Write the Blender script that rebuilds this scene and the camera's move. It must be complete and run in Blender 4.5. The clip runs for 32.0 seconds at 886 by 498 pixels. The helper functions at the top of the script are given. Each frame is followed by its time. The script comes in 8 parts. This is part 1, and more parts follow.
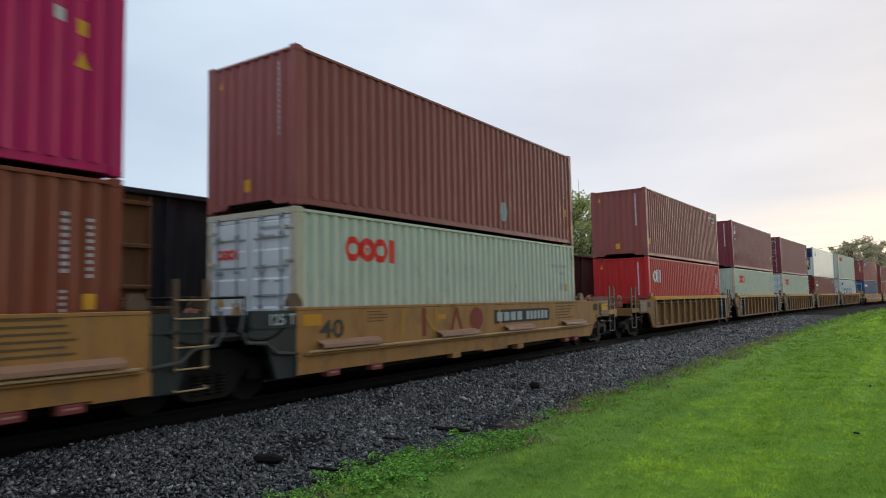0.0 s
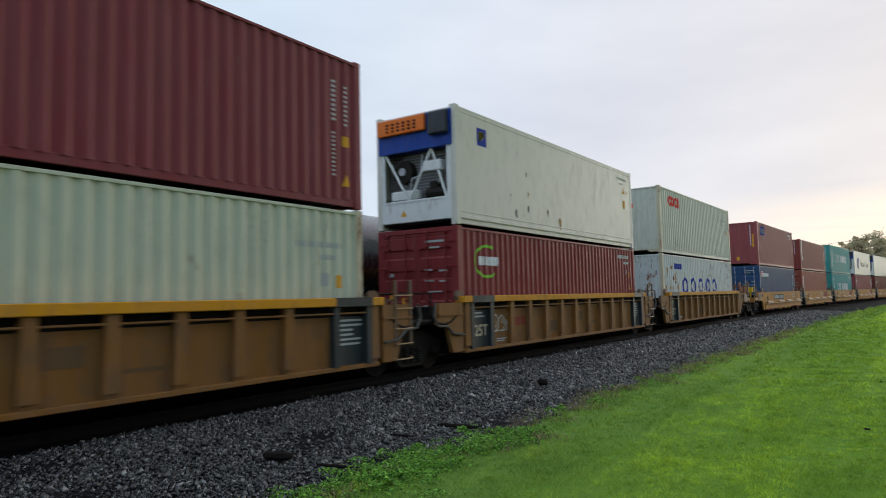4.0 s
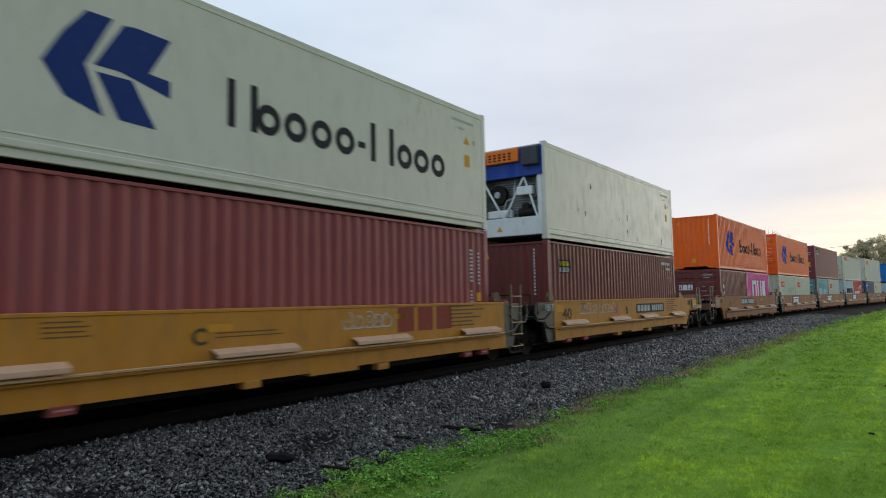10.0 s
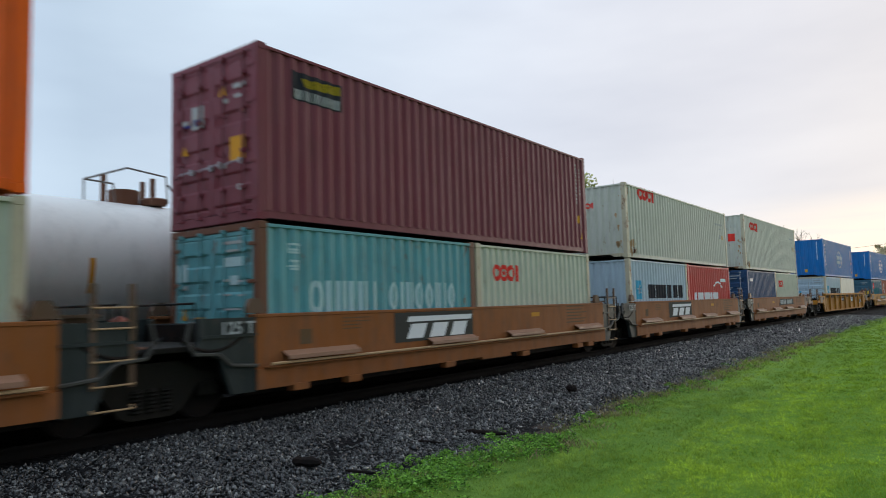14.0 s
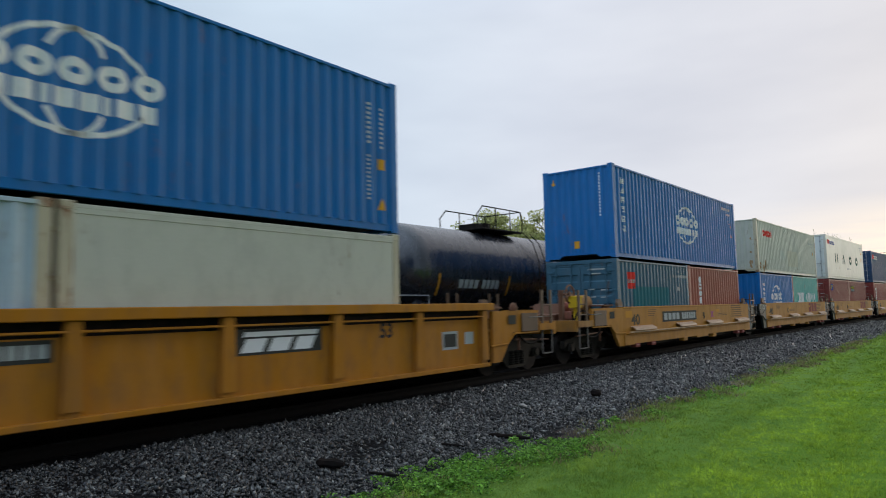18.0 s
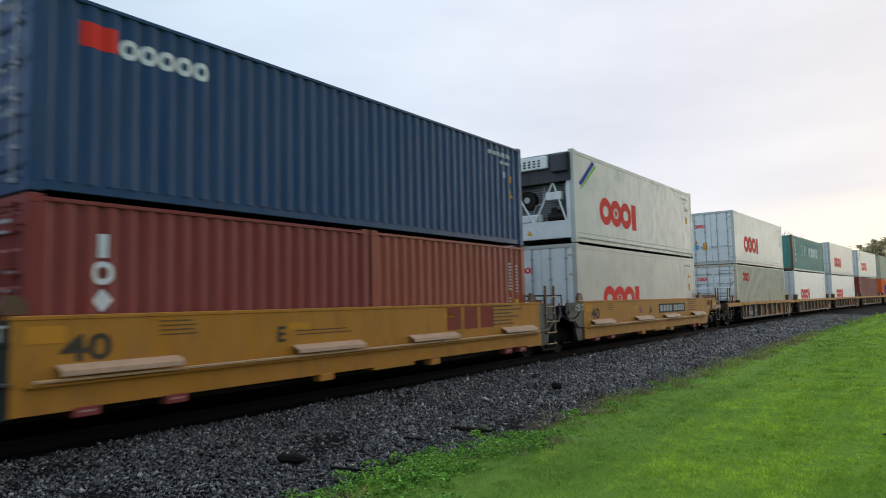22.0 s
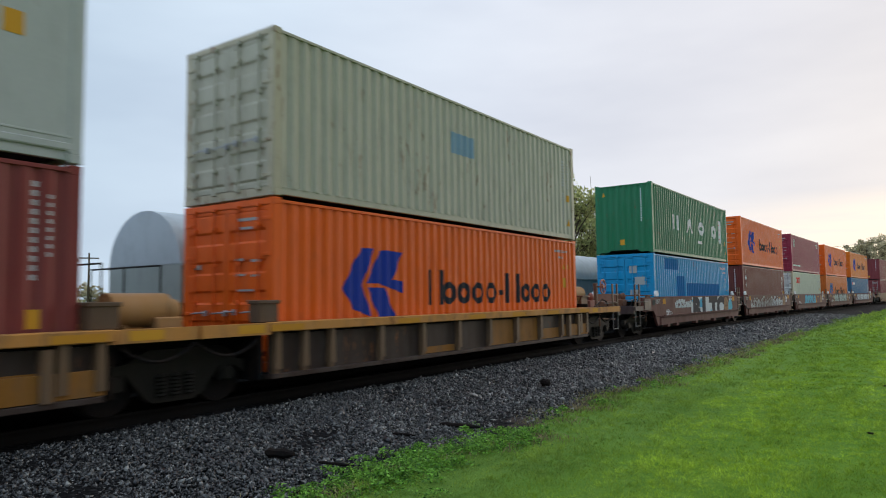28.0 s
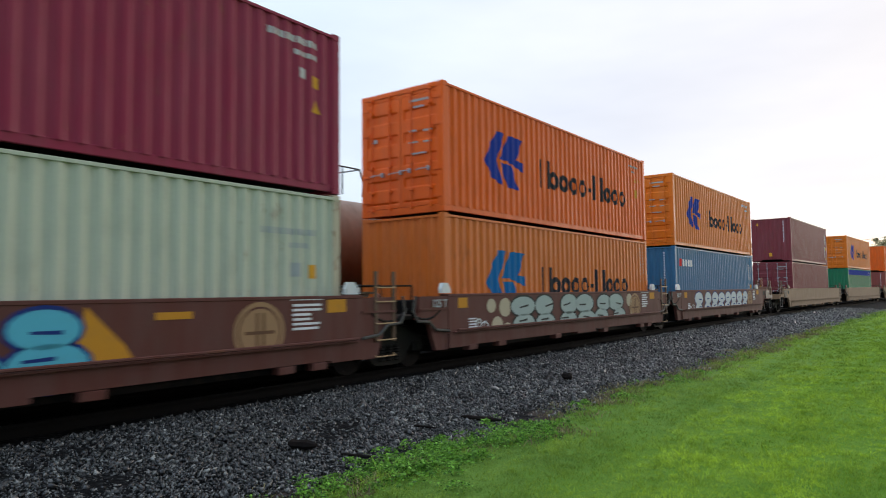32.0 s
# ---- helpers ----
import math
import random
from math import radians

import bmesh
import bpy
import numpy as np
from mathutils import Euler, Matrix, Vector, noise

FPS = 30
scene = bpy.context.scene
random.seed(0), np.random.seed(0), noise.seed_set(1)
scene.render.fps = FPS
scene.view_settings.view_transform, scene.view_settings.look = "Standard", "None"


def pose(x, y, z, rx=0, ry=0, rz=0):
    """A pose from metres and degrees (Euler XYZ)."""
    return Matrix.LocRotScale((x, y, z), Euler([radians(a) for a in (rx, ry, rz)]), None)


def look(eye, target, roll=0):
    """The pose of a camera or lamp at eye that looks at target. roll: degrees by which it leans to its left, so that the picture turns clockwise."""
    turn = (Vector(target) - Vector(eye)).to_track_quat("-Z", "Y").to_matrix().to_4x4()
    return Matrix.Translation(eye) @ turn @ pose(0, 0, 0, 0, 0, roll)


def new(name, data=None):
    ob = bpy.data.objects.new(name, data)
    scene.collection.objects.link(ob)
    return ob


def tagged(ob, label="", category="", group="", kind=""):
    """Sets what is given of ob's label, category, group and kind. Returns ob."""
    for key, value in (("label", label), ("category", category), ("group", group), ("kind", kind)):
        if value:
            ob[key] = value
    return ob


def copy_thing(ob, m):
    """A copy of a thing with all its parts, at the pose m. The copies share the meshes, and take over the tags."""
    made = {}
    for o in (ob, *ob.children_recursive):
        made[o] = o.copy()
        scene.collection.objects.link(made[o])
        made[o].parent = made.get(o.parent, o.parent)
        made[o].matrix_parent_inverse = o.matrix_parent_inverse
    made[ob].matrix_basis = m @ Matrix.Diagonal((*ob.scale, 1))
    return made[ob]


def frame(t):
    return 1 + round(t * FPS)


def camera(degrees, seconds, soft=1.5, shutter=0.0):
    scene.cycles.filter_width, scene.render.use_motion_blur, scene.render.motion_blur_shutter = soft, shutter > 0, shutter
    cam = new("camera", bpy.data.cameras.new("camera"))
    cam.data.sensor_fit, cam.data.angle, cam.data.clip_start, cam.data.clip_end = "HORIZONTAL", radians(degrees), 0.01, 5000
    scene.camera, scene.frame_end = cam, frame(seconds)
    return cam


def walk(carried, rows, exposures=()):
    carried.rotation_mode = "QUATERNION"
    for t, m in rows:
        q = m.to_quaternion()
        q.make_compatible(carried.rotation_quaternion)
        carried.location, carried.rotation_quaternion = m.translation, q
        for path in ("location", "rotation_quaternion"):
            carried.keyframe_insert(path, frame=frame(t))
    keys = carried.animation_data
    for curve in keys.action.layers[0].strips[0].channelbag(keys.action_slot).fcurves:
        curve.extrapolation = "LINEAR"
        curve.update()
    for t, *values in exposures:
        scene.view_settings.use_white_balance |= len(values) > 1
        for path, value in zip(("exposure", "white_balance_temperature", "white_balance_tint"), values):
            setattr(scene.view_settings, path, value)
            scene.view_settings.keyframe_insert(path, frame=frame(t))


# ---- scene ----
cam = camera(66.35, 32.0, soft=1.0, shutter=0.2)
EYE = 1.53
walk(cam, [(t, pose(0, 0, EYE, 90 + pitch, roll, yaw)) for t, yaw, pitch, roll in (
    (0, 33.00, 4.45, 1.11), (0.5, 33.10, 4.41, 1.04), (1, 33.25, 4.30, 0.97),
    (1.5, 33.36, 4.11, 0.96), (2, 33.47, 4.15, 0.97), (2.5, 33.53, 4.12, 1.09),
    (4.5, 33.66, 4.23, 1.37), (5, 33.68, 4.24, 1.34), (5.5, 33.61, 4.30, 1.34),
    (6, 33.66, 4.36, 1.43), (6.5, 33.69, 4.34, 1.24), (7, 33.69, 4.33, 1.27),
    (7.5, 33.72, 4.35, 1.28), (8, 33.77, 4.37, 1.42), (8.5, 33.83, 4.40, 1.32),
    (9, 33.84, 4.41, 1.27), (9.5, 33.80, 4.38, 1.12), (10, 33.92, 4.40, 1.11),
    (10.5, 34.14, 4.46, 1.43), (11, 34.59, 4.52, 1.40), (11.5, 35.05, 4.65, 1.25),
    (12, 35.15, 4.67, 1.51), (12.5, 35.32, 4.77, 1.53), (13, 35.56, 4.74, 1.59),
    (13.5, 35.82, 4.78, 1.59), (14, 35.93, 4.78, 1.61), (14.5, 35.99, 4.86, 1.56),
    (16.5, 36.12, 4.93, 1.44), (17, 38.14, 5.16, 1.48), (17.5, 38.19, 5.17, 1.33),
    (18, 37.91, 5.08, 1.26), (18.5, 36.87, 4.96, 1.26), (19, 34.88, 4.79, 1.37),
    (19.5, 33.91, 4.75, 1.22), (20, 34.03, 4.60, 1.17), (20.5, 34.39, 4.55, 1.27),
    (21, 34.63, 4.52, 1.26), (21.5, 34.72, 4.52, 1.28), (22, 34.78, 4.52, 1.29),
    (22.5, 34.85, 4.51, 1.27), (23, 34.90, 4.38, 1.17), (23.5, 35.30, 4.41, 1.06),
    (24, 35.53, 4.32, 0.95), (24.5, 35.89, 4.27, 0.99), (25, 36.10, 4.27, 1.04),
    (25.5, 36.05, 4.24, 0.96), (26, 35.40, 4.21, 0.93), (26.5, 33.78, 4.21, 0.84),
    (28.5, 34.12, 4.10, 0.65), (29, 34.71, 3.98, 0.59), (29.5, 35.02, 3.92, 0.64),
    (30, 35.41, 3.93, 0.68), (30.5, 35.53, 3.82, 0.67), (31, 35.62, 3.73, 0.75),
    (31.5, 35.64, 3.66, 0.66), (32, 35.72, 3.61, 0.65),
)],
     # the camera's automatic exposure drifts a little
     exposures=[(0, 0.11), (5, 0.10), (7, 0.22), (9, 0.08), (10, 0.08), (12, 0.18), (14, 0.12), (17, 0.02), (20, 0.08), (23, 0.22), (24, 0.05), (25, -0.06), (26, 0.06), (29, 0.12), (30, 0.16), (31, 0.40), (32, 0.36)])

# ---- world and sun: overcast morning, a warm break low over the far end of the line ----
SUN_AZ, SUN_EL = -14.0, 8.0          # degrees: right of the track's heading, above the horizon


def sun_way():
    a, e = radians(SUN_AZ), radians(SUN_EL)
    return Vector((-math.sin(a) * math.cos(e), math.cos(a) * math.cos(e), math.sin(e)))


class Nodes:
    """Short hand for building a node tree."""

    def __init__(self, tree):
        self.t = tree

    def add(self, kind, operation="", use_clamp=False, data_type="", blend_type="", feature=""):
        n = self.t.nodes.new("ShaderNode" + kind)
        if data_type:
            n.data_type = data_type
        if operation:
            n.operation = operation
        if blend_type:
            n.blend_type = blend_type
        if feature:
            n.feature = feature
        if use_clamp:
            n.use_clamp = True
        return n

    def link(self, a, b):
        self.t.links.new(a, b)

    def value(self, socket, v):
        if hasattr(v, "is_linked"):
            self.link(v, socket)
        else:
            socket.default_value = v

    def math(self, op, a, b=0.0, c=0.0, clamp=False):
        n = self.add("Math", operation=op, use_clamp=clamp)
        for s, v in zip(n.inputs, (a, b, c)):
            self.value(s, v)
        return n.outputs[0]

    def mix(self, f, a, b, blend="MIX"):
        n = self.add("Mix", data_type="RGBA", blend_type=blend)
        self.value(n.inputs[0], f)
        for s, v in ((n.inputs[6], a), (n.inputs[7], b)):
            self.value(s, v if hasattr(v, "is_linked") else (*v, 1.0))
        return n.outputs[2]

    def ramp(self, f, stops):
        n = self.add("ValToRGB")
        while len(n.color_ramp.elements) < len(stops):
            n.color_ramp.elements.new(0.5)
        for e, (p, c) in zip(n.color_ramp.elements, stops):
            e.position, e.color = p, (*c, 1.0)
        self.link(f, n.inputs[0])
        return n.outputs[0]

    def span(self, f, a0, a1, b0, b1):
        n = self.add("MapRange")
        for s, v in zip(n.inputs, (f, a0, a1, b0, b1)):
            self.value(s, v)
        return n.outputs[0]

    def noise(self, vec, scale, detail=3.0, rough=0.55):
        n = self.add("TexNoise")
        self.link(vec, n.inputs["Vector"])
        n.inputs["Scale"].default_value, n.inputs["Detail"].default_value, n.inputs["Roughness"].default_value = scale, detail, rough
        return n.outputs["Fac"]

    def mapped(self, vec, scale=(1, 1, 1), offset=None):
        n = self.add("Mapping")
        self.link(vec, n.inputs[0])
        n.inputs["Scale"].default_value = scale
        if offset is not None:
            self.link(offset, n.inputs["Location"])
        return n.outputs[0]


def build_world():
    world = bpy.data.worlds.new("overcast_sky")
    scene.world = world
    world.use_nodes = True
    n = Nodes(world.node_tree)
    n.t.nodes.clear()
    way = n.add("TexCoord").outputs["Generated"]
    part3 = n.add("SeparateXYZ")
    n.link(way, part3.inputs[0])
    up = part3.outputs[2]
    dot = n.add("VectorMath", operation="DOT_PRODUCT")
    n.link(way, dot.inputs[0])
    dot.inputs[1].default_value = sun_way()
    near = dot.outputs["Value"]
    cloud = n.ramp(n.span(near, -0.2, 1.0, 0.0, 1.0), [(0.0, (0.64, 0.80, 1.02)), (0.36, (0.485, 0.60, 0.725)), (0.58, (0.605, 0.705, 0.82)), (0.78, (0.68, 0.725, 0.81)), (0.92, (0.69, 0.695, 0.745)), (1.0, (0.72, 0.69, 0.69))])
    lump = n.noise(n.mapped(way, (1.0, 1.0, 3.5)), 2.1, 4.0, 0.5)
    cloud = n.mix(1.0, cloud, n.ramp(lump, [(0.3, (0.87, 0.875, 0.90)), (0.7, (1.08, 1.07, 1.055))]), "MULTIPLY")
    # sky out of view on the camera's side is dimmed to darken the train
    cloud = n.mix(1.0, cloud, n.ramp(n.span(part3.outputs[0], 0.0, 0.9, 0.0, 1.0), [(0.0, (1.0, 1.0, 1.0)), (1.0, (0.52, 0.53, 0.55))]), "MULTIPLY")
    # the warm break: close to the sun and low
    low = n.span(up, 0.03, 0.135, 1.0, 0.0)
    glow = n.math("MULTIPLY", n.math("POWER", n.math("MAXIMUM", near, 0.0), 14.0), low)
    streak = n.noise(n.mapped(way, (1.5, 1.5, 22.0)), 2.4, 3.0, 0.6)
    glow = n.math("MULTIPLY", glow, n.span(streak, 0.35, 0.6, 0.55, 1.1))
    cloud = n.mix(glow, cloud, (1.75, 1.34, 0.80))
    # an overcast dome is brighter overhead than at the horizon
    dome = n.span(n.math("SMOOTH_MIN", up, 1.0, 0.1), 0.40, 0.95, 1.0, ZENITH)
    sky = n.add("TexSky")
    sky.sky_type, sky.sun_disc, sky.sun_elevation, sky.sun_rotation = "NISHITA", False, radians(SUN_EL), radians(-SUN_AZ)
    clear = n.mix(1.0, sky.outputs[0], (0.10, 0.10, 0.10), "MULTIPLY")
    both = n.mix(0.95, clear, cloud)
    lit = n.add("VectorMath", operation="SCALE")
    n.link(both, lit.inputs[0])
    n.link(dome, lit.inputs["Scale"])
    bg, out = n.add("Background"), n.add("OutputWorld")
    n.link(lit.outputs[0], bg.inputs[0])
    bg.inputs[1].default_value = SKY
    n.link(bg.outputs[0], out.inputs[0])


SKY, ZENITH = 1.10, 1.82
build_world()
sun = new("sun", bpy.data.lights.new("sun", "SUN"))
sun.data.energy, sun.data.angle, sun.data.color = 0.50, radians(18), (1.0, 0.92, 0.83)
sun.matrix_world = look(sun_way() * 50, (0, 0, 0))

# ---- materials ----


def material(name, build):
    m = bpy.data.materials.new(name)
    m.use_nodes = True
    n = Nodes(m.node_tree)
    n.t.nodes.clear()
    p, out = n.add("BsdfPrincipled"), n.add("OutputMaterial")
    n.link(p.outputs[0], out.inputs[0])
    build(n, p)
    return m


def own_space(n, spread=40.0):
    """Object coordinates, moved apart from object to object."""
    r = n.math("MULTIPLY", n.add("ObjectInfo").outputs["Random"], spread)
    c = n.add("CombineXYZ")
    for s in c.inputs:
        n.link(r, s)
    m = n.add("VectorMath", operation="ADD")
    n.link(n.add("TexCoord").outputs["Object"], m.inputs[0])
    n.link(c.outputs[0], m.inputs[1])
    return m.outputs[0]


def relief(n, p, height, strength, distance=0.01):
    b = n.add("Bump")
    b.inputs["Strength"].default_value, b.inputs["Distance"].default_value = strength, distance
    n.link(height, b.inputs["Height"])
    n.link(b.outputs[0], p.inputs["Normal"])


PAINTS = {}


def paint(name, rgb, rust=0.25, rough=0.42, fade=0.08, dirt=0.18, gloss=0.20):
    """Weathered enamel on steel, wet from rain: faded in broad streaks, dusty, with rust spots and runs."""
    if name in PAINTS:
        return PAINTS[name]

    grey = sum(rgb) / 3.0
    rgb = tuple(min(1.0, max(0.002, grey + (c - grey) * 1.24)) * 0.96 for c in rgb)

    def build(n, p):
        v = own_space(n)
        streak = n.noise(n.mapped(v, (2.2, 2.2, 0.35)), 1.6, 4.0, 0.6)
        grain = n.noise(v, 26.0, 3.0, 0.6)
        pale = tuple(min(1.0, c * 0.72 + 0.16) for c in rgb)
        col = n.mix(n.span(streak, 0.35, 0.75, 0.0, fade * 1.9), rgb, pale)
        grime = n.noise(n.mapped(v, (1.0, 1.0, 0.5)), 3.1, 5.0, 0.65)
        col = n.mix(n.math("MULTIPLY", n.span(grime, 0.48, 0.72, 0.0, 1.0), dirt), col, (0.09, 0.075, 0.06))
        col = n.mix(n.span(grain, 0.3, 0.7, 0.0, 0.18), col, tuple(c * 0.72 for c in rgb))
        spot = n.noise(n.mapped(v, (3.0, 3.0, 0.9)), 2.6, 6.0, 0.7)
        wide = n.noise(n.mapped(v, (1.0, 1.0, 0.6)), 0.9, 2.0, 0.5)
        spot = n.math("ADD", spot, n.math("MULTIPLY_ADD", wide, 0.40, -0.20))
        rusty = n.math("MULTIPLY", n.span(spot, 0.66 - 0.10 * rust, 0.72 - 0.06 * rust, 0.0, 1.0), min(1.0, rust * 1.6))
        col = n.mix(rusty, col, n.ramp(grain, [(0.3, (0.10, 0.035, 0.015)), (0.7, (0.28, 0.12, 0.05))]))
        n.link(col, p.inputs["Base Color"])
        n.link(n.math("ADD", n.span(grime, 0.3, 0.7, rough, rough + 0.18), n.math("MULTIPLY", rusty, 0.25)), p.inputs["Roughness"])
        p.inputs["Specular IOR Level"].default_value = gloss
        dent = n.noise(n.mapped(v, (0.7, 0.7, 1.0)), 2.2, 2.0, 0.5)
        relief(n, p, n.math("ADD", n.math("MULTIPLY", grain, 0.12), n.math("ADD", n.math("MULTIPLY", grime, 0.25), dent)), 0.06 if gloss == 0.20 else 0.025, 0.03)

    PAINTS[name] = material(name, build)
    return PAINTS[name]


def decal_paint(name, rgb, wear=0.25):
    """Stencil or vinyl marking, a little worn."""
    if name in PAINTS:
        return PAINTS[name]

    def build(n, p):
        v = own_space(n)
        w = n.noise(v, 7.0, 5.0, 0.7)
        col = n.mix(n.span(w, 0.5, 0.75, 0.0, wear), rgb, tuple(c * 0.45 + 0.06 for c in rgb))
        n.link(col, p.inputs["Base Color"])
        p.inputs["Roughness"].default_value = 0.75
        p.inputs["Specular IOR Level"].default_value = 0.12

    PAINTS[name] = material(name, build)
    return PAINTS[name]


def steel(name, rgb, rough=0.6, metal=0.0, spots=0.12):
    def build(n, p):
        v = own_space(n)
        a = n.noise(v, 5.0, 5.0, 0.65)
        b = n.noise(v, 40.0, 2.0, 0.5)
        col = n.mix(n.span(a, 0.4, 0.7, 0.0, spots), rgb, (0.13, 0.07, 0.04))
        col = n.mix(n.span(b, 0.35, 0.7, 0.0, 0.35), col, tuple(c * 0.55 for c in rgb))
        n.link(col, p.inputs["Base Color"])
        p.inputs["Metallic"].default_value = metal
        p.inputs["Specular IOR Level"].default_value = 0.08
        n.link(n.span(a, 0.3, 0.7, rough, rough + 0.2), p.inputs["Roughness"])
        relief(n, p, b, 0.15, 0.004)

    return material(name, build)


def gravel_build(n, p):
    geo = n.add("NewGeometry")
    r = geo.outputs["Random Per Island"]
    v = n.add("TexCoord").outputs["Object"]
    a = n.noise(v, 60.0, 3.0, 0.6)
    big = n.noise(v, 0.7, 3.0, 0.6)
    col = n.ramp(r, [(0.0, (0.002, 0.002, 0.0018)), (0.35, (0.012, 0.0118, 0.0106)), (0.66, (0.048, 0.047, 0.042)), (0.92, (0.16, 0.155, 0.138)), (1.0, (0.34, 0.33, 0.29))])
    col = n.mix(n.span(big, 0.45, 0.7, 0.0, 0.45), col, (0.016, 0.014, 0.012))
    col = n.mix(n.span(a, 0.3, 0.7, 0.0, 0.4), col, (0.020, 0.020, 0.022))
    n.link(col, p.inputs["Base Color"])
    n.link(n.span(a, 0.3, 0.7, 0.24, 0.46), p.inputs["Roughness"])
    p.inputs["Specular IOR Level"].default_value = 0.54
    relief(n, p, a, 0.25, 0.003)


# near black: the shade under the trains is put into the bed's colour
def shaded_bed_build(n, p):
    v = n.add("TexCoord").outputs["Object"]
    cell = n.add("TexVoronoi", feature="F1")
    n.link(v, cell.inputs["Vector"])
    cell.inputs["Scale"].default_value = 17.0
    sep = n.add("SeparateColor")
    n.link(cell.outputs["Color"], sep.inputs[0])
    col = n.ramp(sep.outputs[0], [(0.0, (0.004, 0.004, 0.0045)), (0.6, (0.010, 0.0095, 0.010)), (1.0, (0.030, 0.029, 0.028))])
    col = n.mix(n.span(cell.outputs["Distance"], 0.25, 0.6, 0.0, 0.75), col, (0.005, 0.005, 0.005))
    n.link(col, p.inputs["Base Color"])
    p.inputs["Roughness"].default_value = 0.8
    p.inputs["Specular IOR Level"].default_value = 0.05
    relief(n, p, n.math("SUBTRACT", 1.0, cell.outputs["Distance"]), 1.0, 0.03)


def from_track(n, v):
    """Metres from the near track's middle, along the ground, for a point near the camera's stretch of the line."""
    sep = n.add("SeparateXYZ")
    n.link(v, sep.inputs[0])
    y2 = n.math("MULTIPLY", n.math("MULTIPLY", sep.outputs[1], sep.outputs[1]), -0.000519)
    off = n.math("ADD", n.math("ADD", sep.outputs[0], 9.746), y2)
    both = n.add("CombineXYZ")
    n.link(off, both.inputs[0])
    n.link(n.math("MULTIPLY", sep.outputs[1], 0.045), both.inputs[1])
    return off, both.outputs[0]


def turf(n, v, col):
    """The mown swaths that run along the line, and the duller, mossy verge beside the stones."""
    off, along = from_track(n, v)
    lines = n.math("ADD", n.noise(along, 1.25, 1.0, 0.5), n.math("MULTIPLY", n.noise(along, 4.5, 2.0, 0.5), 0.5))
    col = n.mix(n.span(lines, 0.60, 0.84, 0.0, 0.55), col, (0.10, 0.205, 0.013))
    edge = n.math("ADD", off, n.math("MULTIPLY_ADD", n.noise(v, 0.9, 3.0, 0.6), 2.2, -1.1))
    return n.mix(n.span(edge, 6.1, 8.0, 0.42, 0.0), col, (0.14, 0.225, 0.06))


def lawn_build(n, p):
    v = n.add("TexCoord").outputs["Object"]
    a = n.noise(v, 1.1, 4.0, 0.6)
    b = n.noise(v, 30.0, 4.0, 0.7)
    col = n.ramp(b, [(0.25, (0.04, 0.085, 0.008)), (0.55, (0.115, 0.225, 0.017)), (0.8, (0.21, 0.34, 0.03))])
    col = n.mix(n.span(a, 0.40, 0.70, 0.0, 0.45), col, (0.19, 0.29, 0.03))
    col = turf(n, v, col)
    n.link(col, p.inputs["Base Color"])
    p.inputs["Roughness"].default_value = 0.75
    p.inputs["Specular IOR Level"].default_value = 0.05
    relief(n, p, b, 0.9, 0.03)


def leafy(name, dark, light, glow=0.35, patchy=False):
    def build(n, p):
        r = n.add("NewGeometry").outputs["Random Per Island"]
        if patchy:
            v = n.add("TexCoord").outputs["Object"]
            big = n.math("ADD", n.math("MULTIPLY", n.noise(v, 1.5, 3.0, 0.6), 0.6), n.math("MULTIPLY", n.noise(v, 11.0, 4.0, 0.65), 0.6))
            r = n.math("ADD", n.math("MULTIPLY", r, 0.34), n.span(big, 0.46, 0.78, 0.0, 0.70), clamp=True)
        col = n.ramp(r, [(0.0, dark), (0.7, light), (1.0, tuple(min(1, c * 1.35) for c in light))])
        if patchy:
            col = turf(n, v, col)
        n.link(col, p.inputs["Base Color"])
        p.inputs["Roughness"].default_value = 0.6
        p.inputs["Specular IOR Level"].default_value = 0.25
        t, mixer = n.add("BsdfTranslucent"), n.add("MixShader")
        n.link(col, t.inputs[0])
        mixer.inputs[0].default_value = glow
        n.link(p.outputs[0], mixer.inputs[1])
        n.link(t.outputs[0], mixer.inputs[2])
        out = [k for k in n.t.nodes if k.bl_idname == "ShaderNodeOutputMaterial"][0]
        n.link(mixer.outputs[0], out.inputs[0])

    return material(name, build)


def soil_build(n, p):
    v = n.add("TexCoord").outputs["Object"]
    a, b = n.noise(v, 9.0, 5.0, 0.7), n.noise(v, 55.0, 3.0, 0.6)
    col = n.ramp(a, [(0.3, (0.022, 0.017, 0.013)), (0.7, (0.075, 0.052, 0.038))])
    n.link(n.mix(n.span(b, 0.35, 0.7, 0.0, 0.5), col, (0.03, 0.027, 0.025)), p.inputs["Base Color"])
    p.inputs["Roughness"].default_value = 0.8
    p.inputs["Specular IOR Level"].default_value = 0.1
    relief(n, p, n.math("ADD", a, b), 0.8, 0.02)


SOIL = material("damp_soil", soil_build)
GRAVEL, SHADED_BED, LAWN = material("crushed_stone", gravel_build), material("ballast_bed", shaded_bed_build), material("mown_lawn", lawn_build)
BLADE = leafy("grass_blade", (0.085, 0.185, 0.014), (0.50, 0.66, 0.048), patchy=True)
CLOVER = leafy("clover_leaf", (0.05, 0.13, 0.02), (0.27, 0.46, 0.055), patchy=True)
WEED = leafy("weed_leaf", (0.035, 0.10, 0.015), (0.19, 0.39, 0.05))
STRAW = leafy("dry_straw", (0.07, 0.06, 0.025), (0.26, 0.21, 0.10), 0.2)
# haze is mixed into both tree colours, so they are paler than foliage
HAZED_LEAF = leafy("hazed_tree_leaf", (0.24, 0.27, 0.10), (0.50, 0.50, 0.20), 0.5)
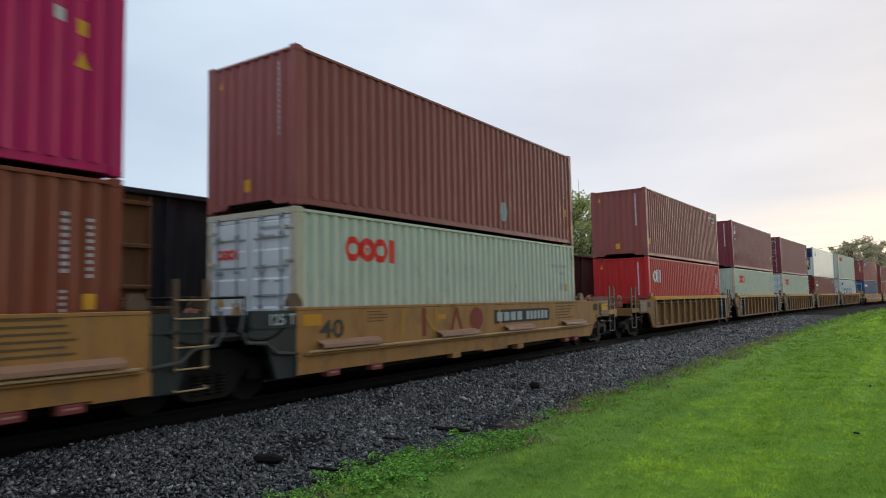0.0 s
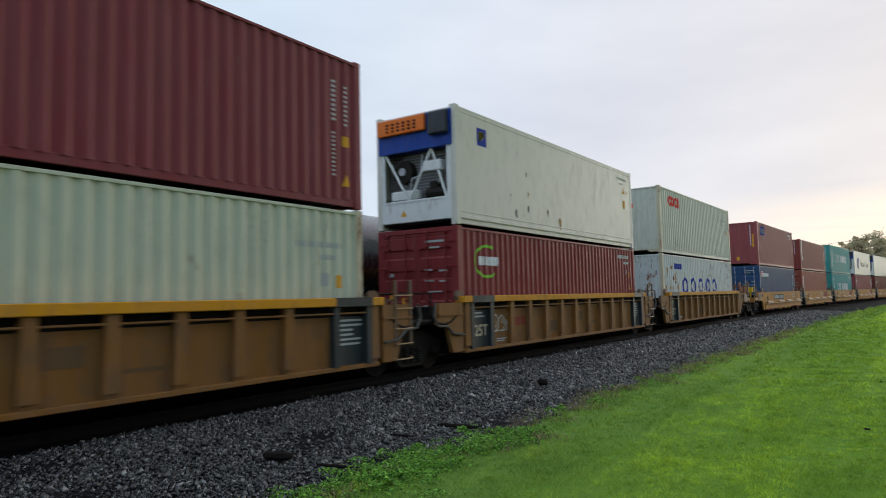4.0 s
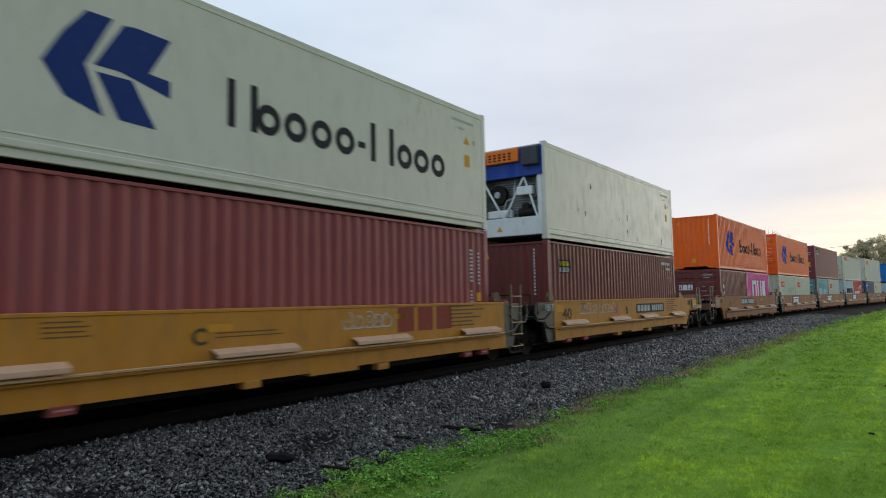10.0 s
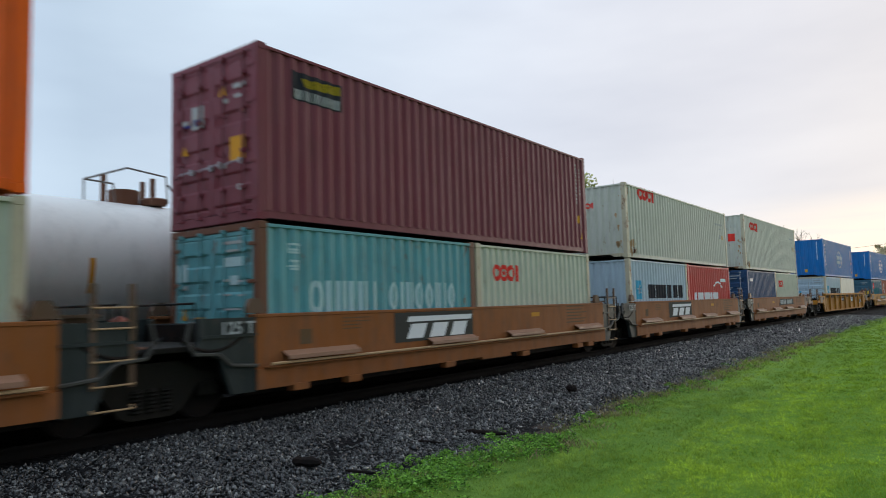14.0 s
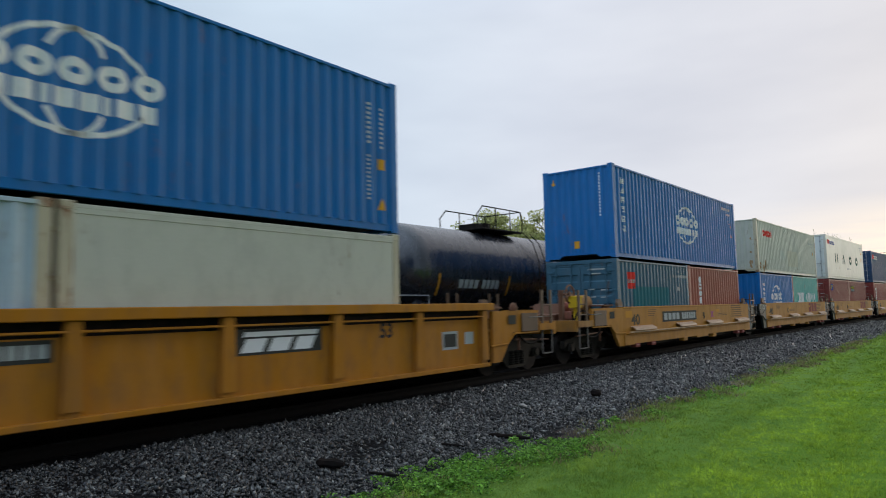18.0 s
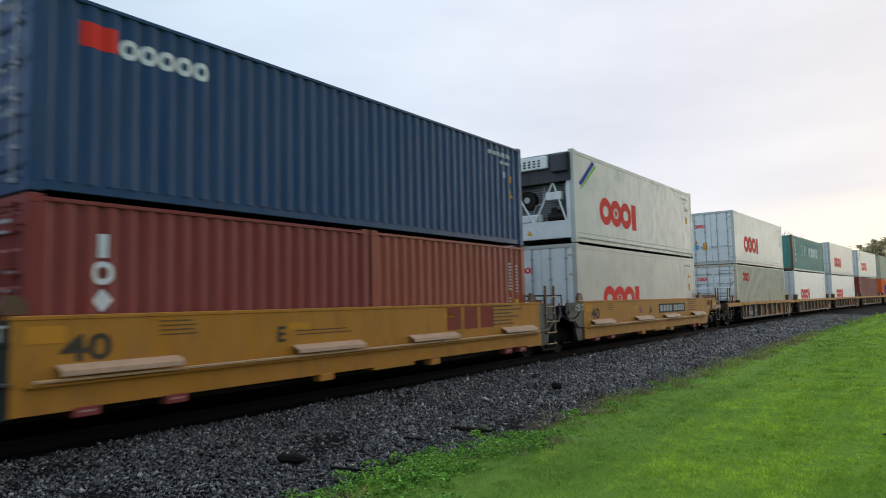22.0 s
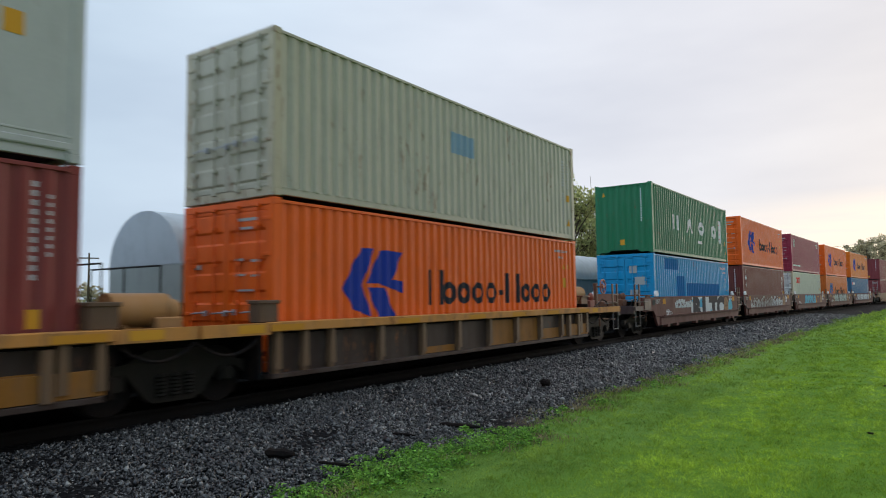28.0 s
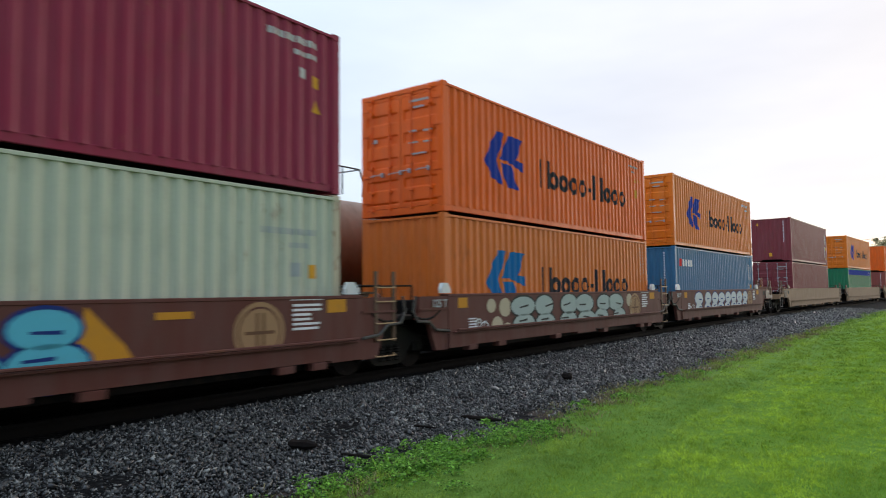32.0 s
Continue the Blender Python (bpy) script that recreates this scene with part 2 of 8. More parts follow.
# the far leaves also carry the low warm glow in their colour
FAR_HAZED_LEAF = leafy("far_hazed_leaf", (0.36, 0.32, 0.20), (0.56, 0.48, 0.30), 0.6)
BARK = steel("bark", (0.11, 0.085, 0.06), 0.9, 0.0, 0.3)
# rails, ties, wheels and trucks near black: under-train shade is in their colours
RAIL, TIE = steel("rail_steel", (0.008, 0.007, 0.006), 0.7, 0.0, 0.04), steel("shaded_creosoted_tie", (0.009, 0.007, 0.006), 0.85, 0.0, 0.04)
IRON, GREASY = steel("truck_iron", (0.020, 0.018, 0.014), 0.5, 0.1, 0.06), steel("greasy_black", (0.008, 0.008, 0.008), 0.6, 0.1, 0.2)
WHEEL, GALV = steel("shaded_wheel_steel", (0.014, 0.012, 0.011), 0.55, 0.2), steel("galvanised_rod", (0.42, 0.43, 0.44), 0.45, 0.5, 0.25)
C_YELLOW = decal_paint("box_yellow", (0.62, 0.40, 0.02), 0.3)
WORN = steel("worn_steel", (0.19, 0.18, 0.165), 0.5, 0.3, 0.3)
WHITE, BLACK = decal_paint("white_marking", (0.72, 0.72, 0.70)), decal_paint("black_marking", (0.025, 0.025, 0.03))
AMBER, SAFETY = decal_paint("amber_sticker", (0.62, 0.30, 0.03), 0.1), decal_paint("yellow_reflector", (0.54, 0.24, 0.025), 0.3)
REDMARK, BLUEMARK = decal_paint("red_marking", (0.72, 0.045, 0.032), 0.12), decal_paint("blue_marking", (0.02, 0.045, 0.28))
GREY_MARK, PINK_TAB = decal_paint("grey_marking", (0.36, 0.38, 0.36)), decal_paint("reflective_tab", (0.22, 0.05, 0.04), 0.6)
PALE_TEAL = decal_paint("pale_teal_marking", (0.40, 0.56, 0.55), 0.4)
WORN_PINK, STENCIL = decal_paint("worn_pink", (0.38, 0.20, 0.17), 0.5), decal_paint("faded_stencil", (0.060, 0.052, 0.034), 0.55)

# ---- geometry helpers ----
MESHES = {}


def brick(bm, x0, x1, y0, y1, z0, z1, bevel=0.0):
    vs = [bm.verts.new((x, y, z)) for x in (x0, x1) for y in (y0, y1) for z in (z0, z1)]
    fs = [bm.faces.new([vs[i] for i in q]) for q in ((0, 1, 3, 2), (4, 6, 7, 5), (0, 4, 5, 1), (2, 3, 7, 6), (0, 2, 6, 4), (1, 5, 7, 3))]
    if bevel:
        bmesh.ops.bevel(bm, geom=list({e for f in fs for e in f.edges}), offset=bevel, segments=1, affect="EDGES")


def prism(bm, pts, x0, x1):
    """A side outline in (y, z), given once round, made solid from x0 to x1."""
    a = [bm.verts.new((x0, y, z)) for y, z in pts]
    b = [bm.verts.new((x1, y, z)) for y, z in pts]
    k = len(pts)
    bm.faces.new(a[::-1]), bm.faces.new(b)
    for i in range(k):
        bm.faces.new((a[i], a[(i + 1) % k], b[(i + 1) % k], b[i]))


def rod(bm, p, q, r, n=8):
    p, q = Vector(p), Vector(q)
    d = q - p
    m = Matrix.Translation((p + q) / 2) @ d.to_track_quat("Z", "Y").to_matrix().to_4x4()
    bmesh.ops.create_cone(bm, cap_ends=True, segments=n, radius1=r, radius2=r, depth=d.length, matrix=m)


def pipe(bm, pts, r, n=6):
    for p, q in zip(pts, pts[1:]):
        rod(bm, p, q, r, n)


def mesh_of(key, build, mat):
    full = (key, mat.name)
    if full not in MESHES:
        base = MESHES.get(key)
        if base is None:
            bm = bmesh.new()
            build(bm)
            bmesh.ops.recalc_face_normals(bm, faces=bm.faces[:])
            base = bpy.data.meshes.new(key)
            bm.to_mesh(base)
            bm.free()
            MESHES[key] = base
        me = base.copy() if base.materials else base
        me.materials.clear()
        me.materials.append(mat)
        MESHES[full] = me
    return MESHES[full]


def part(name, key, build, mat, parent, at=(0, 0, 0), turn=0.0, label="", smooth=False):
    """One mesh object under a thing or a part; alike parts share their mesh."""
    me = mesh_of(key, build, mat)
    ob = new(name, me)
    if smooth and not me.polygons[0].use_smooth:
        me.shade_smooth()
        if hasattr(me, "set_sharp_from_angle"):
            me.set_sharp_from_angle(angle=radians(38))
    ob.parent, ob.location, ob.rotation_euler = parent, at, (0, 0, radians(turn))
    return tagged(ob, label)


def each(shapes):
    """Let every shape be a part of its own."""
    return [[q] for q in shapes]


def thing(name, label, category, group=""):
    ob = new(name)
    ob.empty_display_size = 0.3
    return tagged(ob, label, category, group)


def stuff(name, verts, faces, mat, label, category, kind="stuff"):
    me = bpy.data.meshes.new(name)
    me.vertices.add(len(verts))
    me.vertices.foreach_set("co", np.asarray(verts, np.float32).ravel())
    k = faces.shape[1]
    me.loops.add(faces.size)
    me.loops.foreach_set("vertex_index", faces.astype(np.int32).ravel())
    me.polygons.add(len(faces))
    me.polygons.foreach_set("loop_start", np.arange(0, faces.size, k, dtype=np.int32))
    me.update(calc_edges=True)
    me.validate()
    me.materials.append(mat)
    return tagged(new(name, me), label, category, kind=kind)


# ---- the line: two tracks on a long curve ----
BEND, LINE_X, SECOND = 963.15, -9.746, -4.55     # radius, near track's middle abreast of the camera, second track's offset


def on_line(s, off=0.0, z=0.0):
    """The pose at s metres along a track that lies off metres to the camera's side of the near track's middle."""
    r = BEND - off
    a = s / r
    return pose(LINE_X + BEND - r * math.cos(a), r * math.sin(a), z, 0, 0, -math.degrees(a))


MOVING = []          # (thing, place along the train at 0 s, speed, offset of its track)
SPEED, SPEED_FAR = 15.5135, 14.4


def motions():
    for ob, u, v, off in MOVING:
        walk(ob, [(t, on_line(u - v * t, off, ob.location.z)) for t in range(0, 33, 2)])


def strip(name, outline, s0, s1, step, mat, label, category, wobble=None):
    """An outline of (offset, z) drawn along the near track."""
    ss = np.arange(s0, s1 + step, step)
    verts, k = [], len(outline)
    for i, s in enumerate(ss):
        for j, (off, z) in enumerate(outline):
            if wobble:
                off, z = wobble(s, j, off, z)
            verts.append(on_line(s, off, z).translation)
    q = np.array([(i * k + j, i * k + j + 1, (i + 1) * k + j + 1, (i + 1) * k + j) for i in range(len(ss) - 1) for j in range(k - 1)])
    return stuff(name, np.array(verts), q, mat, label, category, kind="structure")


GROUND_Z = -0.27


def build_ground():
    n = 60
    xs = np.sign(np.linspace(-1, 1, n)) * np.abs(np.linspace(-1, 1, n)) ** 3 * 2400
    X, Y = np.meshgrid(xs, xs)
    v = np.stack([X.ravel(), Y.ravel(), np.full(n * n, GROUND_Z)], 1)
    i = np.arange(n * n).reshape(n, n)
    f = np.stack([i[:-1, :-1], i[:-1, 1:], i[1:, 1:], i[1:, :-1]], -1).reshape(-1, 4)
    stuff("ground", v, f, LAWN, "mown green lawn and rough grass up to the ballast", "ground", kind="structure")

    def rough(s, j, off, z):
        w = noise.noise((s * 0.9, j * 3.1, 0.0)) * 0.22 + noise.noise((s * 3.3, j * 1.7, 5.0)) * 0.10
        h = noise.noise((s * 1.3, off * 1.3, 2.0)) * 0.022
        return (off + w if j > 7 else off, z + (h if 0 < j < 11 else 0))

    def ragged(s, j, off, z):
        return (off + noise.noise((s * 1.1, j * 2.7, 9.0)) * 0.28 + noise.noise((s * 4.0, j, 3.0)) * 0.12, z + noise.noise((s * 2.0, j * 2.0, 4.0)) * 0.012)

    # extra 40 m of dark bed, added to keep the view under cars dark
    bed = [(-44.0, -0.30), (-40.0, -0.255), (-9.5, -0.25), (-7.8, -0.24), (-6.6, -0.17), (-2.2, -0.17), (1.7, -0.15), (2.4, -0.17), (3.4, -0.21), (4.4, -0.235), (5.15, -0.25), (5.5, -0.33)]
    strip("ballast_bed", bed, -60, 60, 0.5, SHADED_BED, "crushed-stone ballast bed under the tracks, near black for under-train shade", "ballast", rough)
    strip("ballast_bed_far", bed, 60, 640, 8, SHADED_BED, "crushed-stone ballast bed under the tracks, near black for under-train shade", "ballast")
    strip("ballast_bed_behind", bed, -600, -60, 10, SHADED_BED, "crushed-stone ballast bed under the tracks, near black for under-train shade", "ballast")
    strip("bare_soil", [(4.75, -0.30), (4.90, -0.243), (5.12, -0.243), (5.32, -0.262), (5.45, -0.30)], -5, 60, 0.4, SOIL, "bare damp brown soil between the stones and the grass", "soil", ragged)
    head = [(-0.07, -0.16), (-0.07, -0.145), (-0.012, -0.12), (-0.012, -0.05), (-0.036, -0.035), (-0.036, -0.004), (-0.028, 0.0), (0.028, 0.0), (0.036, -0.004), (0.036, -0.035), (0.012, -0.05), (0.012, -0.12), (0.07, -0.145), (0.07, -0.16)]
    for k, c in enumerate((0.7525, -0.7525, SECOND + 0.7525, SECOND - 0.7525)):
        strip("rail_%d" % (k + 1), [(c + o, z) for o, z in head], -600, 640, 4, RAIL, "worn steel rail on wooden ties, darkened for under-train shade", "rail")


build_ground()

# ---- containers ----
WIDE, HIGH, LOW = 2.438, 2.896, 2.591
FLOOR = 0.36                     # a well's floor above the rail


def waves(length):
    m = 0.16
    k = round((length - 2 * m) / 0.278)
    return m, k, (length - 2 * m) / k


def ridge(length, a):
    """Depth of the pressed wall at a metres from its left end; 0 is the outer skin."""
    m, k, p = waves(length)
    if a <= m or a >= length - m:
        return 0.0
    f = ((a - m) / p) % 1.0
    d = 0.0 if f <= 0.26 else (f - 0.26) / 0.24 if f < 0.5 else 1.0 if f <= 0.76 else (1.0 - f) / 0.24
    return -0.036 * d


def breaks(length):
    m, k, p = waves(length)
    return [m + p * (i + f) for i in range(k) for f in (0.0, 0.26, 0.5, 0.76)] + [length - m]


def pressed_wall(length, z0, z1):
    def build(bm):
        cols = [(bm.verts.new((ridge(length, a + 1e-6) - 0.014, a, z0)), bm.verts.new((ridge(length, a + 1e-6) - 0.014, a, z1))) for a in [0.06] + breaks(length) + [length - 0.06]]
        for (a, b), (c, d) in zip(cols, cols[1:]):
            bm.faces.new((a, c, d, b))
    return build


def flat_wall(length, z0, z1, seam=1.22):
    """A smooth insulated panel wall with shallow seams and rub rails."""
    def build(bm):
        prof = [(z0, -0.014), (z0 + 0.02, -0.004), (z0 + 0.09, -0.004), (z0 + 0.10, -0.014), (z0 + 0.16, -0.014), (z0 + 0.165, -0.006), (z0 + 0.185, -0.006), (z0 + 0.19, -0.014), (z1 - 0.10, -0.014), (z1 - 0.095, -0.006), (z1 - 0.02, -0.006), (z1, -0.014)]
        k = round(length / seam)
        ys = [0.06 + (length - 0.12) * i / k for i in range(k + 1)]
        cols = [[bm.verts.new((x, y, z)) for z, x in prof] for y in ys]
        for a, b in zip(cols, cols[1:]):
            for i in range(len(prof) - 1):
                bm.faces.new((a[i], b[i], b[i + 1], a[i + 1]))
    return build


def casting(bm):
    brick(bm, -0.089, 0.089, -0.081, 0.081, 0.0, 0.118, 0.008)


def door_leaf(height, smooth_door):
    """One door, hinged on its left, its pressings lying across."""
    z0, z1 = 0.17, height - 0.13

    def build(bm):
        w = 1.105
        if smooth_door:
            brick(bm, -0.07, -0.012, 0, w, z0, z1, 0.008)
            return
        p = (z1 - z0) / 5
        rows = [(z0, -0.016), (z0 + 0.07, -0.016)]
        for i in range(5):
            a, b = z0 + i * p + 0.13, z0 + (i + 1) * p - 0.07
            rows += [(a - 0.02, -0.046), (a + 0.02, -0.016), (b - 0.03, -0.016), (b + 0.01, -0.046)]
        rows[-1] = (z1 - 0.07, -0.030)
        rows += [(z1 - 0.06, -0.016), (z1, -0.016)]
        cols = [(0.0, 1), (0.085, 1), (0.10, 0), (w - 0.10, 0), (w - 0.085, 1), (w, 1)]
        grid = [[bm.verts.new((-0.012 if rim else d, a, z)) for z, d in rows] for a, rim in cols]
        for g, h in zip(grid, grid[1:]):
            for i in range(len(rows) - 1):
                bm.faces.new((g[i], h[i], h[i + 1], g[i + 1]))
    return build


def lock_rod(height):
    def build(bm):
        rod(bm, (0.022, 0, 0.12), (0.022, 0, height - 0.08), 0.017)
        for z in (0.14, 0.55, 1.15, height * 0.62, height - 0.45, height - 0.12):
            brick(bm, -0.012, 0.045, -0.045, 0.045, z - 0.03, z + 0.03, 0.006)
    return build


def lock_handle(bm):
    pipe(bm, [(0.03, 0, 0), (0.05, 0.12, 0.012), (0.05, 0.42, 0.02)], 0.013)
    brick(bm, -0.01, 0.05, 0.33, 0.40, -0.04, 0.06, 0.006)


def hinge(bm):
    brick(bm, -0.02, 0.012, -0.06, 0.16, -0.03, 0.03, 0.006)


# markings are plain shapes (a along the wall from its left end, b up from the floor)
def bar(a0, b0, a1, b1):
    return [[(a0, b0), (a1, b0), (a1, b1), (a0, b1)]]


def ring(ca, cb, ra, rb, thick, n=22, start=0.0, sweep=360.0):
    out = []
    for i in range(n):
        p, q = (radians(start + sweep * (i + j) / n) for j in (0, 1))
        o = [(ca + ra * math.cos(t), cb + rb * math.sin(t)) for t in (p, q)]
        k = [(ca + (ra - thick) * math.cos(t), cb + (rb - thick) * math.sin(t)) for t in (q, p)]
        out.append(o + k)
    return out


def disc(ca, cb, ra, rb, n=18):
    return [[(ca + ra * math.cos(2 * math.pi * i / n), cb + rb * math.sin(2 * math.pi * i / n)) for i in range(n)]]


def blocks(a0, a1, b0, b1, widths, gap=0.16):
    """A row of plain blocks that fill a0..a1, as wide as the signs they stand for."""
    unit = (a1 - a0) / (sum(widths) + gap * (len(widths) - 1))
    out, a = [], a0
    for w in widths:
        out += bar(a, b0, a + unit * w, b1)
        a += unit * (w + gap)
    return out


def shapes_row(a0, a1, b0, b1, kinds, gap=0.18, heavy=0.26):
    """A row of plain shapes, each a part: o ring, b pair of uprights, i upright, - dash; wide as the signs they stand for."""
    wide = {"o": 1.0, "b": 1.0, "i": heavy * 1.1, "-": 0.5}
    unit = (a1 - a0) / (sum(wide[k] for k in kinds) + gap * (len(kinds) - 1))
    out, a, t = [], a0, unit * heavy
    for k in kinds:
        w = unit * wide[k]
        if k == "o":
            out.append(ring(a + w / 2, (b0 + b1) / 2, w / 2, (b1 - b0) / 2, t, 18))
        elif k == "b":
            out += [bar(a, b0, a + t, b1), bar(a + w - t, b0, a + w, b1)]
        elif k == "i":
            out.append(bar(a, b0, a + w, b1))
        else:
            out.append(bar(a, b0 * 0.55 + b1 * 0.45, a + w, b0 * 0.4 + b1 * 0.6))
        a += w + unit * gap
    return out


def column(a0, a1, b0, b1, n, fill=0.66):
    p = (b1 - b0) / n
    return [q for i in range(n) for q in bar(a0, b0 + i * p, a1, b0 + (i + fill) * p)]


def flower_rings(a0, a1, b0, b1):
    """Three rings and an upright: the red carrier's mark."""
    h, c, r = (b1 - b0) / 2, (b0 + b1) / 2, (a1 - a0) * 0.155
    t = (a1 - a0) * 0.085
    return [ring(a0 + r, c, r, h, t), ring(a0 + 2.75 * r, c, r, h, t, 20), star5(a0 + 2.75 * r, c, r * 0.36, h * 0.36), ring(a0 + 4.5 * r, c, r, h, t, 20), bar(a0 + 5.6 * r, b0, a1, b1)]


def star5(ca, cb, ra, rb):
    return [[(ca + (ra if i % 2 == 0 else ra * 0.5) * math.sin(math.pi * i / 5), cb + (rb if i % 2 == 0 else rb * 0.5) * math.cos(math.pi * i / 5)) for i in range(10)]]


def arrow_mark(a0, a1, b0, b1):
    """The blue angular mark: a pointed block with slanting slits."""
    def at(u, v):
        return (a0 + (a1 - a0) * u, b0 + (b1 - b0) * v)
    return each([[at(0.0, 0.42), at(0.16, 0.14), at(0.44, 0.02), at(0.30, 0.48), at(0.50, 1.0), at(0.30, 1.0), at(0.14, 0.74)],
            [at(0.36, 0.50), at(0.56, 0.50), at(0.98, 0.36), at(0.98, 0.54), at(0.80, 0.56), at(0.98, 0.97), at(0.68, 0.99), at(0.58, 0.97)],
            [at(0.38, 0.44), at(0.56, 0.02), at(0.86, 0.0), at(0.66, 0.44)]])


def globe(ca, cb, ra, rb, half=False):
    t = 0.07
    lo = [] if half else ring(ca, cb, ra, rb, t, 12, 205, 130) + ring(ca, cb, ra * 0.45, rb, t, 10, 215, 110)
    hi = ring(ca, cb, ra, rb, t, 12, 25, 130) + ring(ca, cb, ra * 0.45, rb, t, 10, 35, 110)
    name = [q for g in shapes_row(ca - ra * 1.15, ca + ra * 1.15, cb - 0.04, cb + rb * 0.44, "ooooo", 0.12, 0.3) for q in g]
    return lo + hi + name + ([] if half else blocks(ca - ra, ca + ra * 1.05, cb - rb * 0.5, cb - rb * 0.16, [1, 1, .4, 1, 1, .4, 1, 1], 0.25))


def star7(ca, cb, r):
    return [[(ca + (r if i % 2 else r * 0.45) * math.sin(math.pi * i / 7), cb + (r if i % 2 else r * 0.45) * math.cos(math.pi * i / 7)) for i in range(14)]]


CJK = [1, 1, 1, 1]


def marking(name, shapes, mat, parent, at, turn, length, pressed, label=""):
    """Shapes laid on a wall so that they follow its pressings."""
    bm = bmesh.new()
    for poly in shapes:
        bm.faces.new([bm.verts.new((0, a, b)) for a, b in poly])
    bmesh.ops.remove_doubles(bm, verts=bm.verts[:], dist=0.0005)
    if pressed:
        lo, hi = min(v.co.y for v in bm.verts), max(v.co.y for v in bm.verts)
        for a in breaks(length):
            if lo < a < hi:
                bmesh.ops.bisect_plane(bm, geom=bm.verts[:] + bm.edges[:] + bm.faces[:], plane_co=(0, a, 0), plane_no=(0, 1, 0))
    for v in bm.verts:
        v.co.x = (ridge(length, v.co.y) - 0.014 if pressed else -0.014) + 0.004
    bm.normal_update()
    for f in bm.faces:
        if f.normal.x < 0:
            f.normal_flip()
    me = bpy.data.meshes.new(name)
    bm.to_mesh(me)
    bm.free()
    me.materials.append(mat)
    ob = new(name, me)
    ob.parent, ob.location, ob.rotation_euler = parent, at, (0, 0, radians(turn))
    return tagged(ob, label)


def marking_like(key, name, shapes, mat, parent, at, turn, length, pressed):
    """Shapes in groups become one part each; a flat list is one mark of many small strokes."""
    full = (key, mat.name, round(length, 2), pressed)
    if full not in MESHES:
        made = shapes()
        groups = made if isinstance(made[0][0], list) else [made]
        MESHES[full] = []
        for g in groups:
            ob = marking(name, g, mat, parent, at, turn, length, pressed)
            MESHES[full].append((ob.data, "stuff" if len(groups) == 1 and len(g) > 1 else ""))
            bpy.data.objects.remove(ob)
    for me, kind in MESHES[full]:
        ob = new(name, me)
        ob.parent, ob.location, ob.rotation_euler = parent, at, (0, 0, radians(turn))
        tagged(ob, kind=kind)


def reefer_end(box, height, hood, panel):
    """The cooling machinery that fills a refrigerated container's front."""
    def frame_(bm):
        for a0, a1, z0, z1 in ((0.16, 2.28, 0.15, 0.66), (0.16, 0.26, 0.66, 1.92), (2.16, 2.28, 0.66, 1.92), (0.26, 2.16, 0.62, 0.70)):
            brick(bm, -0.05, -0.01, a0, a1, z0, z1, 0.01)

    def back(bm):
        brick(bm, -0.44, -0.42, 0.1, 2.34, 0.1, height - 0.1)

    def compressor(bm):
        rod(bm, (-0.25, 1.45, 0.84), (-0.25, 2.0, 0.84), 0.15, 12)
        brick(bm, -0.36, -0.14, 1.55, 1.8, 0.9, 1.12, 0.03)

    def tank_white_(bm):
        brick(bm, -0.36, -0.12, 0.34, 1.2, 0.70, 0.98, 0.05)

    def pipes(bm):
        pipe(bm, [(-0.15, 0.95, 0.98), (-0.12, 1.05, 1.25), (-0.15, 1.3, 1.3), (-0.15, 1.35, 1.85)], 0.025)
        pipe(bm, [(-0.2, 1.75, 1.0), (-0.2, 1.9, 1.3), (-0.2, 2.05, 1.35), (-0.2, 2.05, 1.85)], 0.03)

    def fan(bm):
        rod(bm, (-0.34, 0.72, 1.46), (-0.16, 0.72, 1.46), 0.30, 20)

    def fan_hub(bm):
        rod(bm, (-0.16, 0.72, 1.46), (-0.12, 0.72, 1.46), 0.10, 12)

    def shroud(bm):
        prism(bm, [(0.10, 1.92), (0.10, height - 0.12), (2.34, height - 0.12), (2.34, 1.92)], -0.30, 0.03)

    def upper_box(bm):
        brick(bm, 0.03, 0.14, 0.14, 1.62, 2.36, height - 0.13, 0.02)

    def slot(bm):
        brick(bm, 0.135, 0.146, -0.045, 0.045, -0.025, 0.025)

    def side_box(bm):
        brick(bm, 0.03, 0.18, 1.74, 2.28, 2.20, 2.76, 0.03)

    def control(bm):
        brick(bm, -0.22, -0.02, 1.45, 1.98, 1.36, 1.62, 0.02)
    at, turn = (-WIDE / 2, -6.096, 0), -90
    part("machine_frame", "machine_frame", frame_, PAINTS["reefer_white"], box, at, turn)
    part("machine_back", "machine_back%.2f" % height, back, PAINTS["bay_grey"], box, at, turn, "grey machinery bay")
    for k, (a0, a1) in enumerate(((0.28, 0.98), (1.68, 1.0), (1.70, 2.12))):
        part("brace", "reefer_brace%d" % k, lambda bm: rod(bm, (-0.06, a0, 1.90), (-0.06, a1, 0.68), 0.035, 6), PAINTS["reefer_white"], box, at, turn, "white slanting brace")
    part("coil_guard", "coil_guard", lambda bm: [brick(bm, -0.40, -0.38, 0.2, 2.2, z, z + 0.02) for z in np.arange(0.75, 1.9, 0.075)], GALV, box, at, turn, "grey condenser fins")
    part("compressor", "compressor", compressor, IRON, box, at, turn)
    part("receiver", "receiver", tank_white_, PAINTS["reefer_white"], box, at, turn)
    part("pipework", "pipework", pipes, GALV, box, at, turn, "bent copper and steel pipes")
    f = part("fan", "fan", fan, IRON, box, at, turn, "dark round condenser fan")
    part("hub", "fan_hub", fan_hub, GALV, f)
